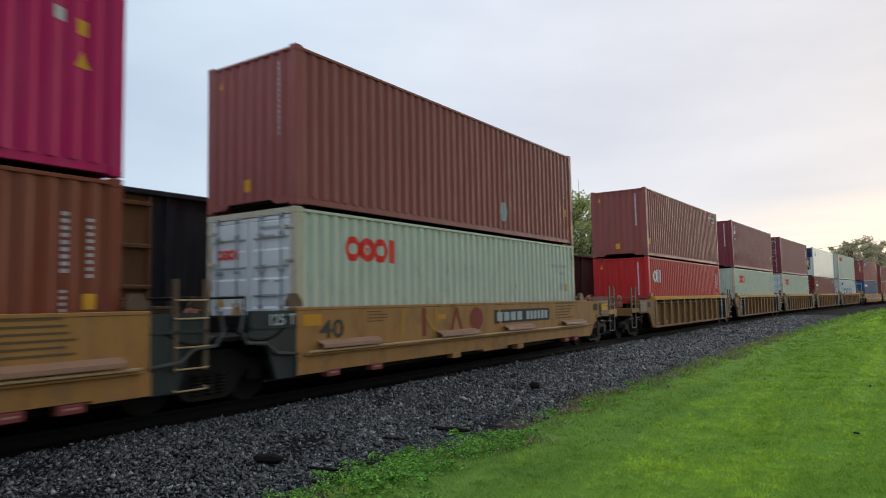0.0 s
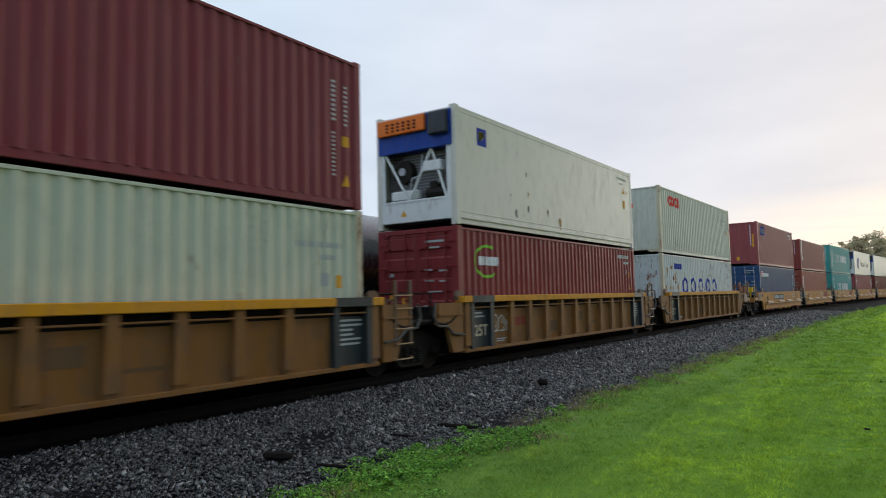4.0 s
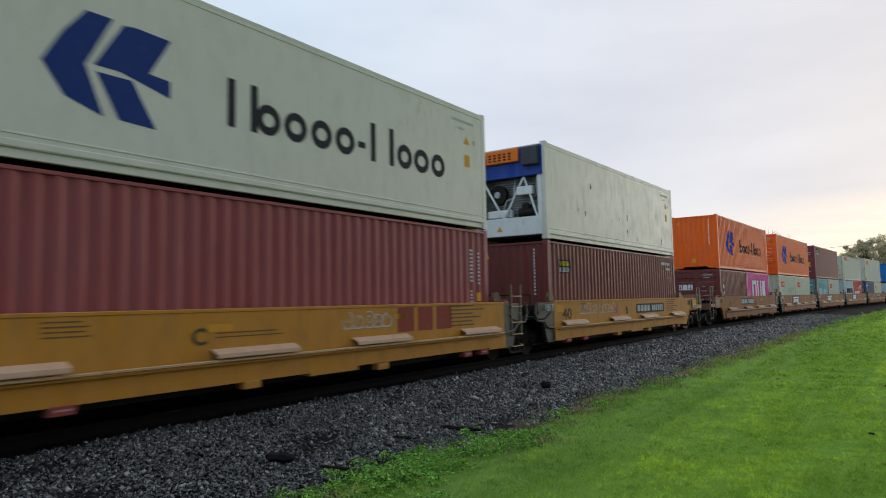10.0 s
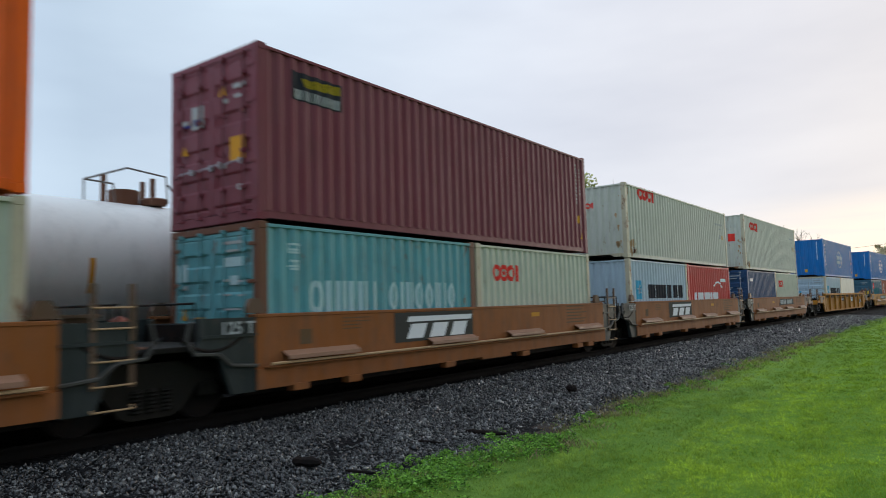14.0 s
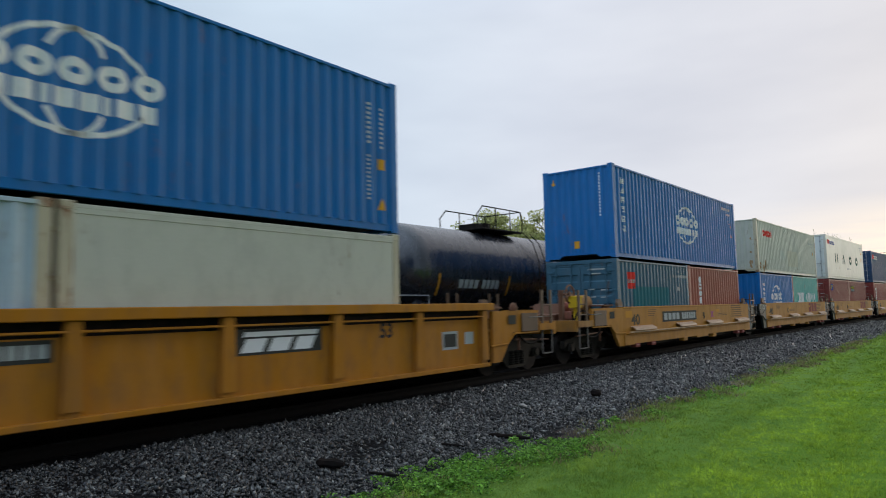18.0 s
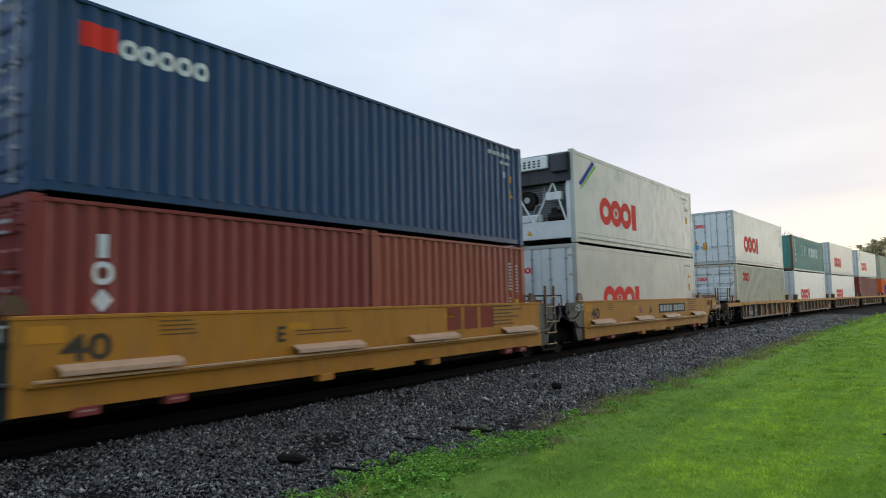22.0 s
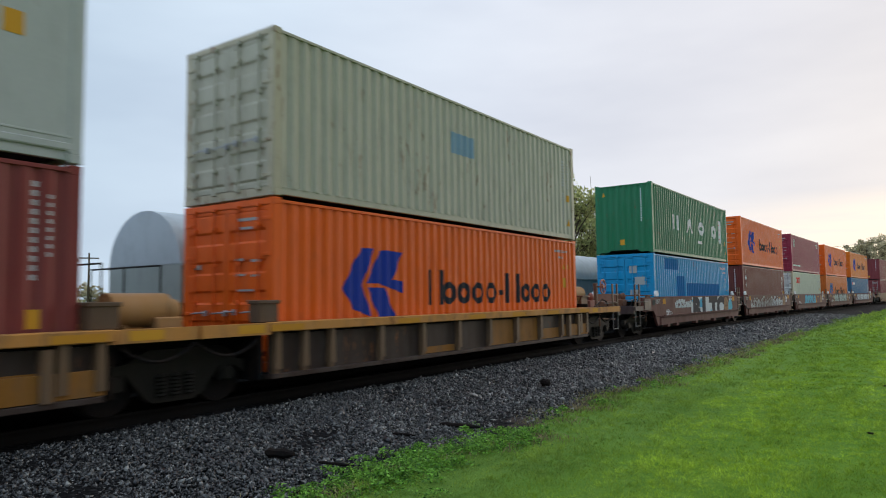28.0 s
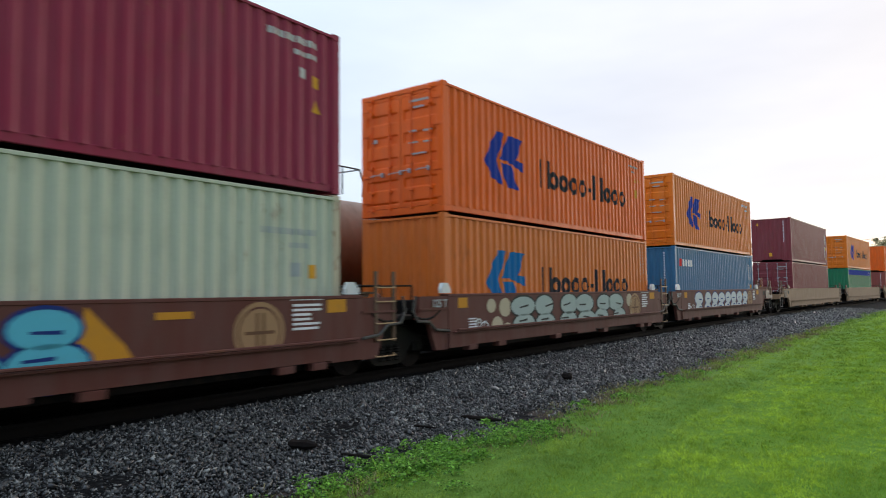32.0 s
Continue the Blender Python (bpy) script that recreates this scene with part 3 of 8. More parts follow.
    part("shroud", "shroud%.2f" % height, shroud, hood, box, at, turn, "painted machinery hood")
    g = part("intake_box", "upper_box%.2f" % height, upper_box, panel, box, at, turn, "slotted intake box")
    for r in range(3):
        for c in range(6):
            part("slot", "intake_slot", slot, GREASY, g, (0, 0.48 + c * 0.17, 2.46 + r * 0.085))
    part("side_box", "side_box", side_box, PAINTS["hood_dark"], box, at, turn)
    part("control_box", "control_box", control, PAINTS["reefer_white"], box, at, turn)
    marking("sticker", [[(0.75, 0.3), (0.95, 0.3), (0.85, 0.47)]], AMBER, box, (at[0], at[1] - 0.004, 0), turn, WIDE, False)


def container(kind, coat, label, s, z, length=12.192, height=HIGH, front="pressed", marks=(), corner=None, group="containers on the train"):
    """kind: pressed (corrugated) or smooth. front: pressed, doors, smooth_doors or machine. marks: (wall, shapes, colour) with wall side or front."""
    name = "refrigerated_container" if kind == "smooth" else "shipping_container"
    box = thing(name, label, "container", group)
    w, lead = WIDE / 2, -length / 2
    walls = (("side", (w, lead, 0), 0, length), ("far", (-w, -lead, 0), 180, length), ("front", (-w, lead, 0), -90, WIDE), ("back", (w, -lead, 0), 90, WIDE))
    corner = corner or coat
    z0, z1 = 0.15, height - 0.06
    for wall, at, turn, span in walls:
        ends = wall in ("front", "back")
        if wall == "front" and front == "machine":
            continue
        if wall == "front" and front in ("doors", "smooth_doors"):
            flat = front == "smooth_doors"
            leaf, rods = door_leaf(height, flat), lock_rod(height)
            pale = coat.name in ("sage", "cream", "warm_cream", "white", "bright_white", "pale_grey", "mid_grey")
            steel_bar = GALV if pale or coat.name in ("navy", "maroon") else coat
            for k in (0, 1):
                shift = Vector((0.10 + k * 1.12, 0, 0)) if turn == -90 else Vector((0, 0, 0))
                door = part("door", "door%s%.2f" % (flat, height), leaf, PAINTS["door_skylit"] if pale else coat, box, Vector(at) + shift, turn)
                for a in ((0.25, 0.80) if k == 0 else (0.32, 0.86)):
                    part("lock_rod", "lock_rod%.2f" % height, rods, steel_bar, door, (0, a, 0), 0, "galvanised locking rod" if steel_bar is GALV else "locking rod painted over")
                    part("handle", "lock_handle", lock_handle, GALV, door, (0.01, a - (0.4 if k else 0.02), 0.95 + 0.02 * k), 0)
                for zz in (0.35, 0.95, height - 0.95, height - 0.35):
                    part("hinge", "hinge", hinge, corner, door, (0, 0.0 if k == 0 else 1.0, zz), 0)
            part("sill", "door_sill", lambda bm: brick(bm, -0.10, -0.002, 0.16, WIDE - 0.16, 0.0, 0.155, 0.008), corner, box, at, turn)
            part("header", "door_header%.2f" % height, lambda bm: brick(bm, -0.10, -0.002, 0.16, WIDE - 0.16, height - 0.12, height - 0.005, 0.008), corner, box, at, turn)
            continue
        smooth_wall = kind == "smooth" or (ends and front == "machine")
        make = flat_wall if smooth_wall else pressed_wall
        part("side_wall" if not ends else "end_wall", "%s_wall%.2f_%.2f" % ("flat" if smooth_wall else "pressed", span, height), make(span, z0, z1), coat, box, at, turn)
        if wall == "front":
            part("bottom_rail", "tunnel_rail", lambda bm: prism(bm, [(0.16, 0.05), (0.52, 0.05), (0.64, 0.14), (1.80, 0.14), (1.92, 0.05), (2.28, 0.05), (2.28, 0.165), (0.16, 0.165)], -0.09, -0.004), corner, box, at, turn)
        else:
            part("bottom_rail", "bottom_rail%.2f" % span, lambda bm: brick(bm, -0.11, -0.036, 0.16, span - 0.16, 0.03, 0.165, 0.006), coat if not ends else corner, box, at, turn)
        part("top_rail", "top_rail%.2f_%.2f" % (span, height), lambda bm: brick(bm, -0.06, -0.004, 0.16, span - 0.16, height - 0.09, height - 0.035, 0.006), coat, box, at, turn)
    part("roof", "roof%.2f_%.2f_%s" % (length, height, kind), lambda bm: brick(bm, -w + 0.05, w - 0.05, lead + 0.05, -lead - 0.05, height - 0.075, height - 0.05, 0.0), coat, box)
    part("underside", "underside%.2f" % length, lambda bm: brick(bm, -w + 0.08, w - 0.08, lead + 0.08, -lead - 0.08, 0.10, 0.14), GREASY, box)
    for sx in (-1, 1):
        for sy in (-1, 1):
            at = (sx * (w - 0.083), sy * (-lead - 0.091), 0)
            part("corner_post", "corner_post%.2f" % height, lambda bm: brick(bm, -0.078, 0.078, -0.088, 0.088, 0.11, height - 0.11, 0.010), corner, box, at)
            for zz in (0.0, height - 0.118):
                part("corner_casting", "corner_casting", casting, corner, box, (at[0], at[1], zz), 90)
    if front == "machine":
        hood, panel = (PAINTS["hood_blue"], PAINTS["hood_orange"]) if "orange" in label else (PAINTS["hood_dark"], PAINTS["reefer_white"])
        reefer_end(box, height, hood, panel)
    for i, (wall, key, shapes, mat) in enumerate(marks):
        at, turn, span = ((w, lead, 0), 0, length) if wall == "side" else ((-w, lead, 0), -90, WIDE)
        pressed = kind == "pressed" if wall == "side" else front == "pressed"
        if wall == "front" and front in ("doors",):
            at = (at[0], at[1] - 0.004, 0)
        marking_like(key + wall, "marking" if mat not in (AMBER,) else "sticker", shapes, mat, box, at, turn, span, pressed)
    box.location.z = z
    MOVING.append((box, s, SPEED, 0.0))
    return box

# ---- well cars ----
TEXTS = {}


def lettering(text, size, mat, parent, at, turn=0.0, label="", name="lettering", bold=0.022, stretch=1.0):
    """Readable stencilled characters standing on a wall that faces +x (before the turn)."""
    key = (text, size, mat.name)
    if key not in TEXTS:
        cu = bpy.data.curves.new("lettering", "FONT")
        cu.body, cu.size, cu.extrude, cu.resolution_u, cu.offset = text, size, 0.002, 3, size * bold
        ob = bpy.data.objects.new("lettering", cu)
        me = bpy.data.meshes.new_from_object(ob)
        me.transform(Matrix(((0, 0, 1, 0), (1, 0, 0, 0), (0, 1, 0, 0), (0, 0, 0, 1))))
        me.materials.clear()
        me.materials.append(mat)
        bpy.data.objects.remove(ob)
        TEXTS[key] = me
    ob = new(name, TEXTS[key])
    ob.scale.y = stretch
    ob.parent, ob.location, ob.rotation_euler = parent, at, (0, 0, radians(turn))
    return tagged(ob, label)


def sign(name, shapes, mat, parent, x, label="", apart=False):
    """Plain painted shapes (y, z) on a flat side that faces the track's near side; apart makes each a part."""
    if apart:
        return [sign(name, [q], mat, parent, x, label) for q in shapes]
    bm = bmesh.new()
    for poly in shapes:
        bm.faces.new([bm.verts.new((x, a, b)) for a, b in poly])
    bm.normal_update()
    for f in bm.faces:
        if f.normal.x < 0:
            f.normal_flip()
    me = bpy.data.meshes.new(name)
    bm.to_mesh(me)
    bm.free()
    me.materials.append(mat)
    ob = new(name, me)
    ob.parent = parent
    return tagged(ob, label, kind="stuff" if len(shapes) > 1 else "")


def truck_bolster(bm):
    brick(bm, -1.0, 1.0, -0.2, 0.2, 0.50, 0.74, 0.03)
    brick(bm, -0.30, 0.30, -0.35, 0.35, 0.62, 0.86, 0.03)


def side_frame(bm):
    top = [(-1.22, 0.42), (-1.22, 0.62), (-0.72, 0.70), (-0.42, 0.86), (0.42, 0.86), (0.72, 0.70), (1.22, 0.62), (1.22, 0.42), (1.02, 0.56), (0.76, 0.56)]
    prism(bm, top + [(0.44, 0.18), (0.30, 0.12), (-0.30, 0.12), (-0.44, 0.18), (-0.76, 0.56), (-1.02, 0.56)], -0.07, 0.07)
    for y in (-0.89, 0.89):
        brick(bm, -0.09, 0.10, y - 0.13, y + 0.13, 0.32, 0.56, 0.03)
        rod(bm, (0.08, y, 0.44), (0.14, y, 0.44), 0.10, 14)


def spring(bm):
    """One coil spring, turned about its upright axis."""
    prof = [(0.20, 0.02)] + [(0.20 + 0.026 * i, 0.085 if i % 2 else 0.062) for i in range(13)] + [(0.53, 0.02)]
    n = 9
    loops = [[bm.verts.new((r * math.sin(2 * math.pi * i / n), r * math.cos(2 * math.pi * i / n), z)) for i in range(n)] for z, r in prof]
    for a, b in zip(loops, loops[1:]):
        for i in range(n):
            bm.faces.new((a[i], a[(i + 1) % n], b[(i + 1) % n], b[i]))
    bm.faces.new(loops[0]), bm.faces.new(loops[-1][::-1])


def wheel_disc(bm):
    rod(bm, (-0.065, 0, 0), (0.065, 0, 0), 0.42, 36)
    rod(bm, (-0.095, 0, 0), (-0.065, 0, 0), 0.448, 36)
    rod(bm, (0.05, 0, 0), (0.075, 0, 0), 0.36, 28)
    rod(bm, (0.06, 0, 0), (0.13, 0, 0), 0.12, 16)


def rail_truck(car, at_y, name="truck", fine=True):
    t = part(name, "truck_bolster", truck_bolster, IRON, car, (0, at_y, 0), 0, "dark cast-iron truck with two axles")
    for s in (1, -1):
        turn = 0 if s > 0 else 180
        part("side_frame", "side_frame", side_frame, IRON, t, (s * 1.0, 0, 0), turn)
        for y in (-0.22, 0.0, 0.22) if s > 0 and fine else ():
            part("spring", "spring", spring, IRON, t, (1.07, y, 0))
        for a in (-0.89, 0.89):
            part("wheel", "wheel_disc", wheel_disc, WHEEL, t, (s * 0.79, a, 0.42), turn, "steel wheel, near black with under-train shade", True)
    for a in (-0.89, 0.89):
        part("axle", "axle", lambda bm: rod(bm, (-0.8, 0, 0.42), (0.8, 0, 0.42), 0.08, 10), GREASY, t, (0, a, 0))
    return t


def ladder(bm):
    for y in (-0.21, 0.21):
        brick(bm, -0.02, 0.03, y - 0.04, y + 0.04, 0.95, 1.95, 0.005)
    for z in (1.02, 1.30, 1.58):
        rod(bm, (0.015, -0.21, z), (0.015, 0.21, z), 0.014)


def tall_ladder(bm):
    """The two uprights of the ladder between joined units, tied by a low step and a head plate."""
    for y in (-0.25, 0.25):
        brick(bm, -0.02, 0.03, y - 0.035, y + 0.035, 0.62, 1.92, 0.005)
    brick(bm, -0.03, -0.018, -0.25, 0.25, 1.06, 1.30, 0.003)


def valve_body(bm):
    bmesh.ops.create_uvsphere(bm, u_segments=10, v_segments=7, radius=0.12, matrix=pose(0, 0, 0) @ Matrix.Diagonal((0.8, 1.1, 1.3, 1)))
    brick(bm, -0.1, 0.1, -0.3, 0.1, -0.34, -0.1, 0.02)


def cheek_rail(bm):
    pipe(bm, [(0, 0.0, 0.72), (0, -0.45, 0.76), (0, -0.68, 0.93), (0, -1.05, 0.95), (0, -1.18, 1.15), (0, -1.12, 1.45)], 0.028)


def grab(bm):
    pipe(bm, [(0, -0.3, 0), (0.08, -0.3, 0), (0.08, 0.3, 0), (0, 0.3, 0)], 0.013)


def bracket(bm):
    """A sheet-metal corner guide that leads the container down into the well."""
    prism(bm, [(-0.16, 0), (0.16, 0), (0.16, 0.08), (0.05, 0.22), (-0.10, 0.22), (-0.16, 0.10)], -0.05, 0.04)


def hose(bm):
    pts = [(0, 1.1 * (k / 8 - 0.5), 0.22 * (2 * k / 8 - 1) ** 2) for k in range(9)]
    n, loops = 6, []
    for x, y, z in pts:
        loops.append([bm.verts.new((x + 0.028 * math.cos(2 * math.pi * i / n), y, z + 0.028 * math.sin(2 * math.pi * i / n))) for i in range(n)])
    for a, b in zip(loops, loops[1:]):
        for i in range(n):
            bm.faces.new((a[i], a[(i + 1) % n], b[(i + 1) % n], b[i]))


def coupler(bm):
    brick(bm, -0.11, 0.11, -0.62, 0.0, -0.10, 0.10, 0.02)
    prism(bm, [(-0.98, -0.18), (-0.62, -0.16), (-0.62, 0.16), (-0.98, 0.18)], -0.12, 0.16)
    brick(bm, -0.2, -0.06, -1.02, -0.7, -0.15, 0.15, 0.03)


def tank_drum(bm):
    rod(bm, (0, -0.45, 0), (0, 0.45, 0), 0.24, 18)
    for y in (-0.47, 0.45):
        rod(bm, (0, y, 0), (0, y + 0.02, 0), 0.18, 18)
    for y in (-0.28, 0.28):
        brick(bm, -0.25, 0.25, y - 0.02, y + 0.02, -0.34, -0.2)


def brake_wheel(bm):
    """A ring with spokes, turned about the x axis."""
    n, r = 20, 0.24
    for i in range(n):
        a, b = 2 * math.pi * i / n, 2 * math.pi * (i + 1) / n
        rod(bm, (0, r * math.cos(a), r * math.sin(a)), (0, r * math.cos(b), r * math.sin(b)), 0.026, 6)
    for i in range(5):
        a = 2 * math.pi * i / 5
        rod(bm, (0, 0, 0), (0, r * math.cos(a), r * math.sin(a)), 0.018, 6)
    rod(bm, (-0.05, 0, 0), (0.03, 0, 0), 0.06, 10)


def car_end(car, sgn, half, coat, kind, span_end):
    """The platform over the end truck of a whole car: sill, deck, posts, drum, coupler. sgn -1 is the leading end."""
    turn = 0 if sgn < 0 else 180
    at = (0, sgn * half, 0)
    L = span_end
    grime = {"brown": PAINTS["grimy_brown"], "yellow": PAINTS["grimy_yellow"], "red": PAINTS["grimy_red"]}.get(kind, coat)

    def sill(x):
        def build(bm):
            prism(bm, [(0.0, 1.46), (0.0, 0.35), (-0.30, 0.35), (-0.80, 0.98), (-1.95, 0.98), (-1.95, 1.46)], x - 0.04, x + 0.05)
        return build

    def low_sill(x):
        def build(bm):
            prism(bm, [(-1.95, 1.14), (-1.95, 0.98), (-L, 0.98), (-L, 1.14)], x - 0.06, x + 0.06)
        return build
    low = kind == "low"

    def whole_sill(x):
        def build(bm):
            prism(bm, [(0.0, 1.18), (0.0, 1.0), (-L, 1.0), (-L, 1.18)], x - 0.06, x + 0.06)
        return build
    part("end_bulkhead", "end_bulkhead", lambda bm: brick(bm, -1.4, 1.4, -0.16, -0.10, 0.28, 1.3), GREASY, car, at, turn)
    for x in (1.44, -1.44):
        if low:
            part("end_sill", "whole_sill%.2f_%.1f" % (L, x), whole_sill(x), PAINTS["deck_ochre"], car, at, turn)
            continue
        part("end_sheet", "end_sheet%.1f" % x, sill(x), grime if kind == "brown" and sgn > 0 else coat, car, at, turn)
        part("end_sill", "end_sill%.2f_%.1f" % (L, x), low_sill(x), grime, car, at, turn)
        part("edge_rail", "edge_rail%.1f" % x, lambda bm: pipe(bm, [(x * 1.035, 0.1, 0.71), (x * 1.035, -0.55, 0.73), (x * 1.035, -0.85, 0.95), (x * 1.035, -1.95, 0.95)], 0.022), coat, car, at, turn)
    front_x = 1.50
    if low:
        sign("sticker", bar(-0.2, 1.03, 0.22, 1.15), AMBER, car, front_x + 0.006).location = (0, sgn * (half + 0.5), 0)
    else:
        hatch = part("hatch", "end_hatch", lambda bm: brick(bm, 0.0, 0.02, -0.36, 0.36, 0.98, 1.40, 0.004), PAINTS["hatch_brown"] if kind != "red" else grime, car, (front_x, sgn * (half + 1.5), 0), 0, "dull painted hatch plate")
        if sgn > 0 and kind == "yellow":
            sign("sticker", bar(-0.28, 1.14, 0.26, 1.36), AMBER, hatch, 0.024)
        sign("notice", bar(-0.16, 1.16, 0.16, 1.36), CHARCOAL, car, front_x).location = (0, sgn * (half + 0.75), 0)
    for x in (1.45, -1.45):
        part("stirrup", "stirrup", lambda bm: pipe(bm, [(0, -0.23, 0.98), (0, -0.23, 0.42), (0, 0.23, 0.42), (0, 0.23, 0.98)], 0.016), WORN, car, (x, sgn * (half + L - 0.35), 0))
    part("end_deck", "end_deck%.2f" % L, lambda bm: (brick(bm, -1.34, 1.34, -L, 0.0, 1.02, 1.08, 0.005), brick(bm, -0.35, 0.35, -L - 0.1, 0.1, 0.62, 1.02, 0.02)), IRON, car, at, turn)
    part("end_beam", "end_beam%.2f" % L, lambda bm: brick(bm, -1.46, 1.46, -L - 0.08, -L + 0.06, 0.86, 1.16, 0.01), grime, car, at, turn)
    part("air_line", "air_line", lambda bm: pipe(bm, [(0, -0.9, 1.12), (0.02, -0.75, 1.34), (0.05, -0.45, 1.42), (0.05, -0.1, 1.28), (0.03, 0.25, 1.20), (0, 0.55, 1.10)], 0.022), GREASY, car, (1.2, at[1] + sgn * (L - 1.2), 0), turn, "greasy black air line")
    part("brake_rod", "brake_rod", lambda bm: (rod(bm, (0, -0.8, 0.74), (0, 0.7, 0.80), 0.022, 8), rod(bm, (0, 0.55, 0.55), (0, 0.55, 1.0), 0.03, 8)), PAINTS["rust_brown"], car, (1.34, at[1] + sgn * (L - 0.95), 0), turn)
    part("coupler", "coupler", coupler, GREASY, car, (0, at[1] + sgn * (L - 0.05), 0.82), turn)
    for x in (1.44, -1.44):
        part("ladder", "ladder", ladder, PAINTS["hatch_brown"], car, (x, sgn * (half + L - 0.35), 0), 0)
        part("step_rail", "grab", grab, WORN, car, (x, sgn * (half + L - 1.0), 1.3), 0 if x > 0 else 180)
    if (sgn < 0 and kind == "yellow") or (sgn > 0 and kind in ("brown", "low")):
        part("air_drum", "tank_drum", tank_drum, PAINTS["rust_brown"] if kind == "brown" else PAINTS["drum_tan"], car, (0.55, sgn * (half + 1.0), 1.62), 0, "tan brake air drum on brackets", True)
    part("brake_gear", "brake_gear", lambda bm: prism(bm, [(-0.5, 1.08), (-0.5, 1.30), (-0.1, 1.34), (0.05, 1.62), (0.32, 1.62), (0.4, 1.08)], -0.5, 0.45), PAINTS["rust_brown"], car, (0, sgn * (half + 1.7), 0), turn)
    part("brake_valve", "brake_valve", valve_body, PAINTS["valve_pink"] if kind in ("yellow", "ribbed", "low") else PAINTS["rust_brown"], car, (0.75, sgn * (half + 2.0), 1.5), 0, "knobbly faded red brake valve", True)
    if kind in ("ribbed", "low", "red") and sgn > 0 or kind == "yellow" and sgn < 0:
        w = part("brake_wheel", "brake_wheel", brake_wheel, PAINTS["valve_pink"] if kind != "yellow" else PAINTS["rust_brown"], car, (1.05, sgn * (half + 2.35), 1.86), 0, "round rusty red hand-brake wheel", True)
        part("wheel_shaft", "wheel_shaft", lambda bm: (rod(bm, (-0.25, 0, 0), (0.02, 0, 0), 0.03, 8), brick(bm, -0.33, -0.21, -0.07, 0.07, -0.80, 0.12, 0.01)), PAINTS["rust_brown"], w)
    if kind == "yellow" and sgn < 0:
        part("lidded_box", "lidded_box", lambda bm: (brick(bm, -0.14, 0.14, -0.14, 0.14, 0.0, 0.30, 0.02), brick(bm, -0.155, 0.155, -0.155, 0.155, 0.27, 0.32, 0.01), brick(bm, -0.04, 0.04, -0.04, 0.04, -0.42, 0.0)), C_YELLOW, car, (1.15, -half - 2.25, 1.48), 0, "bright yellow lidded box on a post")
    for y0 in (0.55, 1.75):
        part("hose_loop", "hose", hose, GREASY, car, (1.38, sgn * (half + y0), 0.68), 0, "sagging black air hose")
    p = part("walkway", "end_walkway", lambda bm: brick(bm, -1.25, 1.25, -0.30, 0.30, 1.51, 1.56, 0.008), PAINTS["rust_brown"], car, (0, sgn * (half + 0.42), 0), 0, "rusty end walkway")
    for x in (-1.15, 1.15):
        part("leg", "walkway_leg", lambda bm: brick(bm, -0.03, 0.03, -0.24, 0.24, 1.06, 1.52, 0.006), PAINTS["rust_brown"], p, (x, 0, 0))
    rail_truck(car, sgn * (half + 1.55))


def joint_end(car, sgn, half, panel, coat, reach=1.35):
    """The end of a unit that shares its truck with the next unit."""
    turn = 0 if sgn < 0 else 180
    at = (0, sgn * half, 0)

    def cheek(bm):
        prism(bm, [(0.0, 0.34), (0.0, 1.44), (-0.95, 1.44), (-0.95, 1.12), (-1.0, 0.98), (-0.62, 0.86), (-0.42, 0.34)], -0.05, 0.05)
        prism(bm, [(0.0, 1.20), (0.0, 1.16), (-0.93, 1.16), (-0.93, 1.20)], -0.075, 0.075)
    for x in (1.43, -1.43):
        part("end_cheek", "cheek", cheek, panel, car, (x, at[1], 0), turn)
        part("curved_rail", "cheek_rail", cheek_rail, PAINTS["rail_grey"], car, (x * 1.06, at[1], 0), turn)
    part("end_deck", "joint_deck%.2f" % reach, lambda bm: (brick(bm, -1.25, 1.25, -reach, 0.0, 0.98, 1.06, 0.01), brick(bm, -0.4, 0.4, -reach - 0.3, 0.2, 0.70, 0.98, 0.03)), IRON, car, at, turn)
    part("stop_beam", "stop_beam", lambda bm: brick(bm, -1.36, 1.36, -0.14, -0.06, 0.28, 1.36, 0.02), GREASY, car, at, turn)
    part("brake_hose", "hose", hose, GREASY, car, (1.47, sgn * (half + 0.75), 0.98), 0)
    if sgn > 0:
        part("walkway", "joint_walkway", lambda bm: [brick(bm, -1.3, 1.3, y, y + 0.05, 1.50, 1.545, 0.004) for y in (-0.2, -0.12, -0.04, 0.04, 0.12)] + [brick(bm, x - 0.03, x + 0.03, -0.21, 0.18, 1.44, 1.51, 0.004) for x in (-1.1, 0.0, 1.1)], PAINTS["hatch_brown"], car, (0, half + 0.42, 0), 0, "rusty grated crossover walkway")
        part("brake_valve", "brake_valve", valve_body, PAINTS["valve_pink"], car, (1.0, half + 0.98, 1.36), 0, "knobbly faded red brake valve")
        part("slack_lever", "slack_lever", lambda bm: pipe(bm, [(0, -0.42, 1.40), (0.06, -0.25, 1.22), (0.08, 0.0, 1.08), (0.05, 0.3, 1.04)], 0.045), PAINTS["rust_brown"], car, (1.12, half + 0.95, 0))
    part("hand_rail", "hand_rail", lambda bm: pipe(bm, [(-1.2, 0, 1.06), (-1.2, 0, 1.66), (1.2, 0, 1.66), (1.2, 0, 1.06)], 0.018), IRON, car, (0, sgn * (half + 0.85), 0))


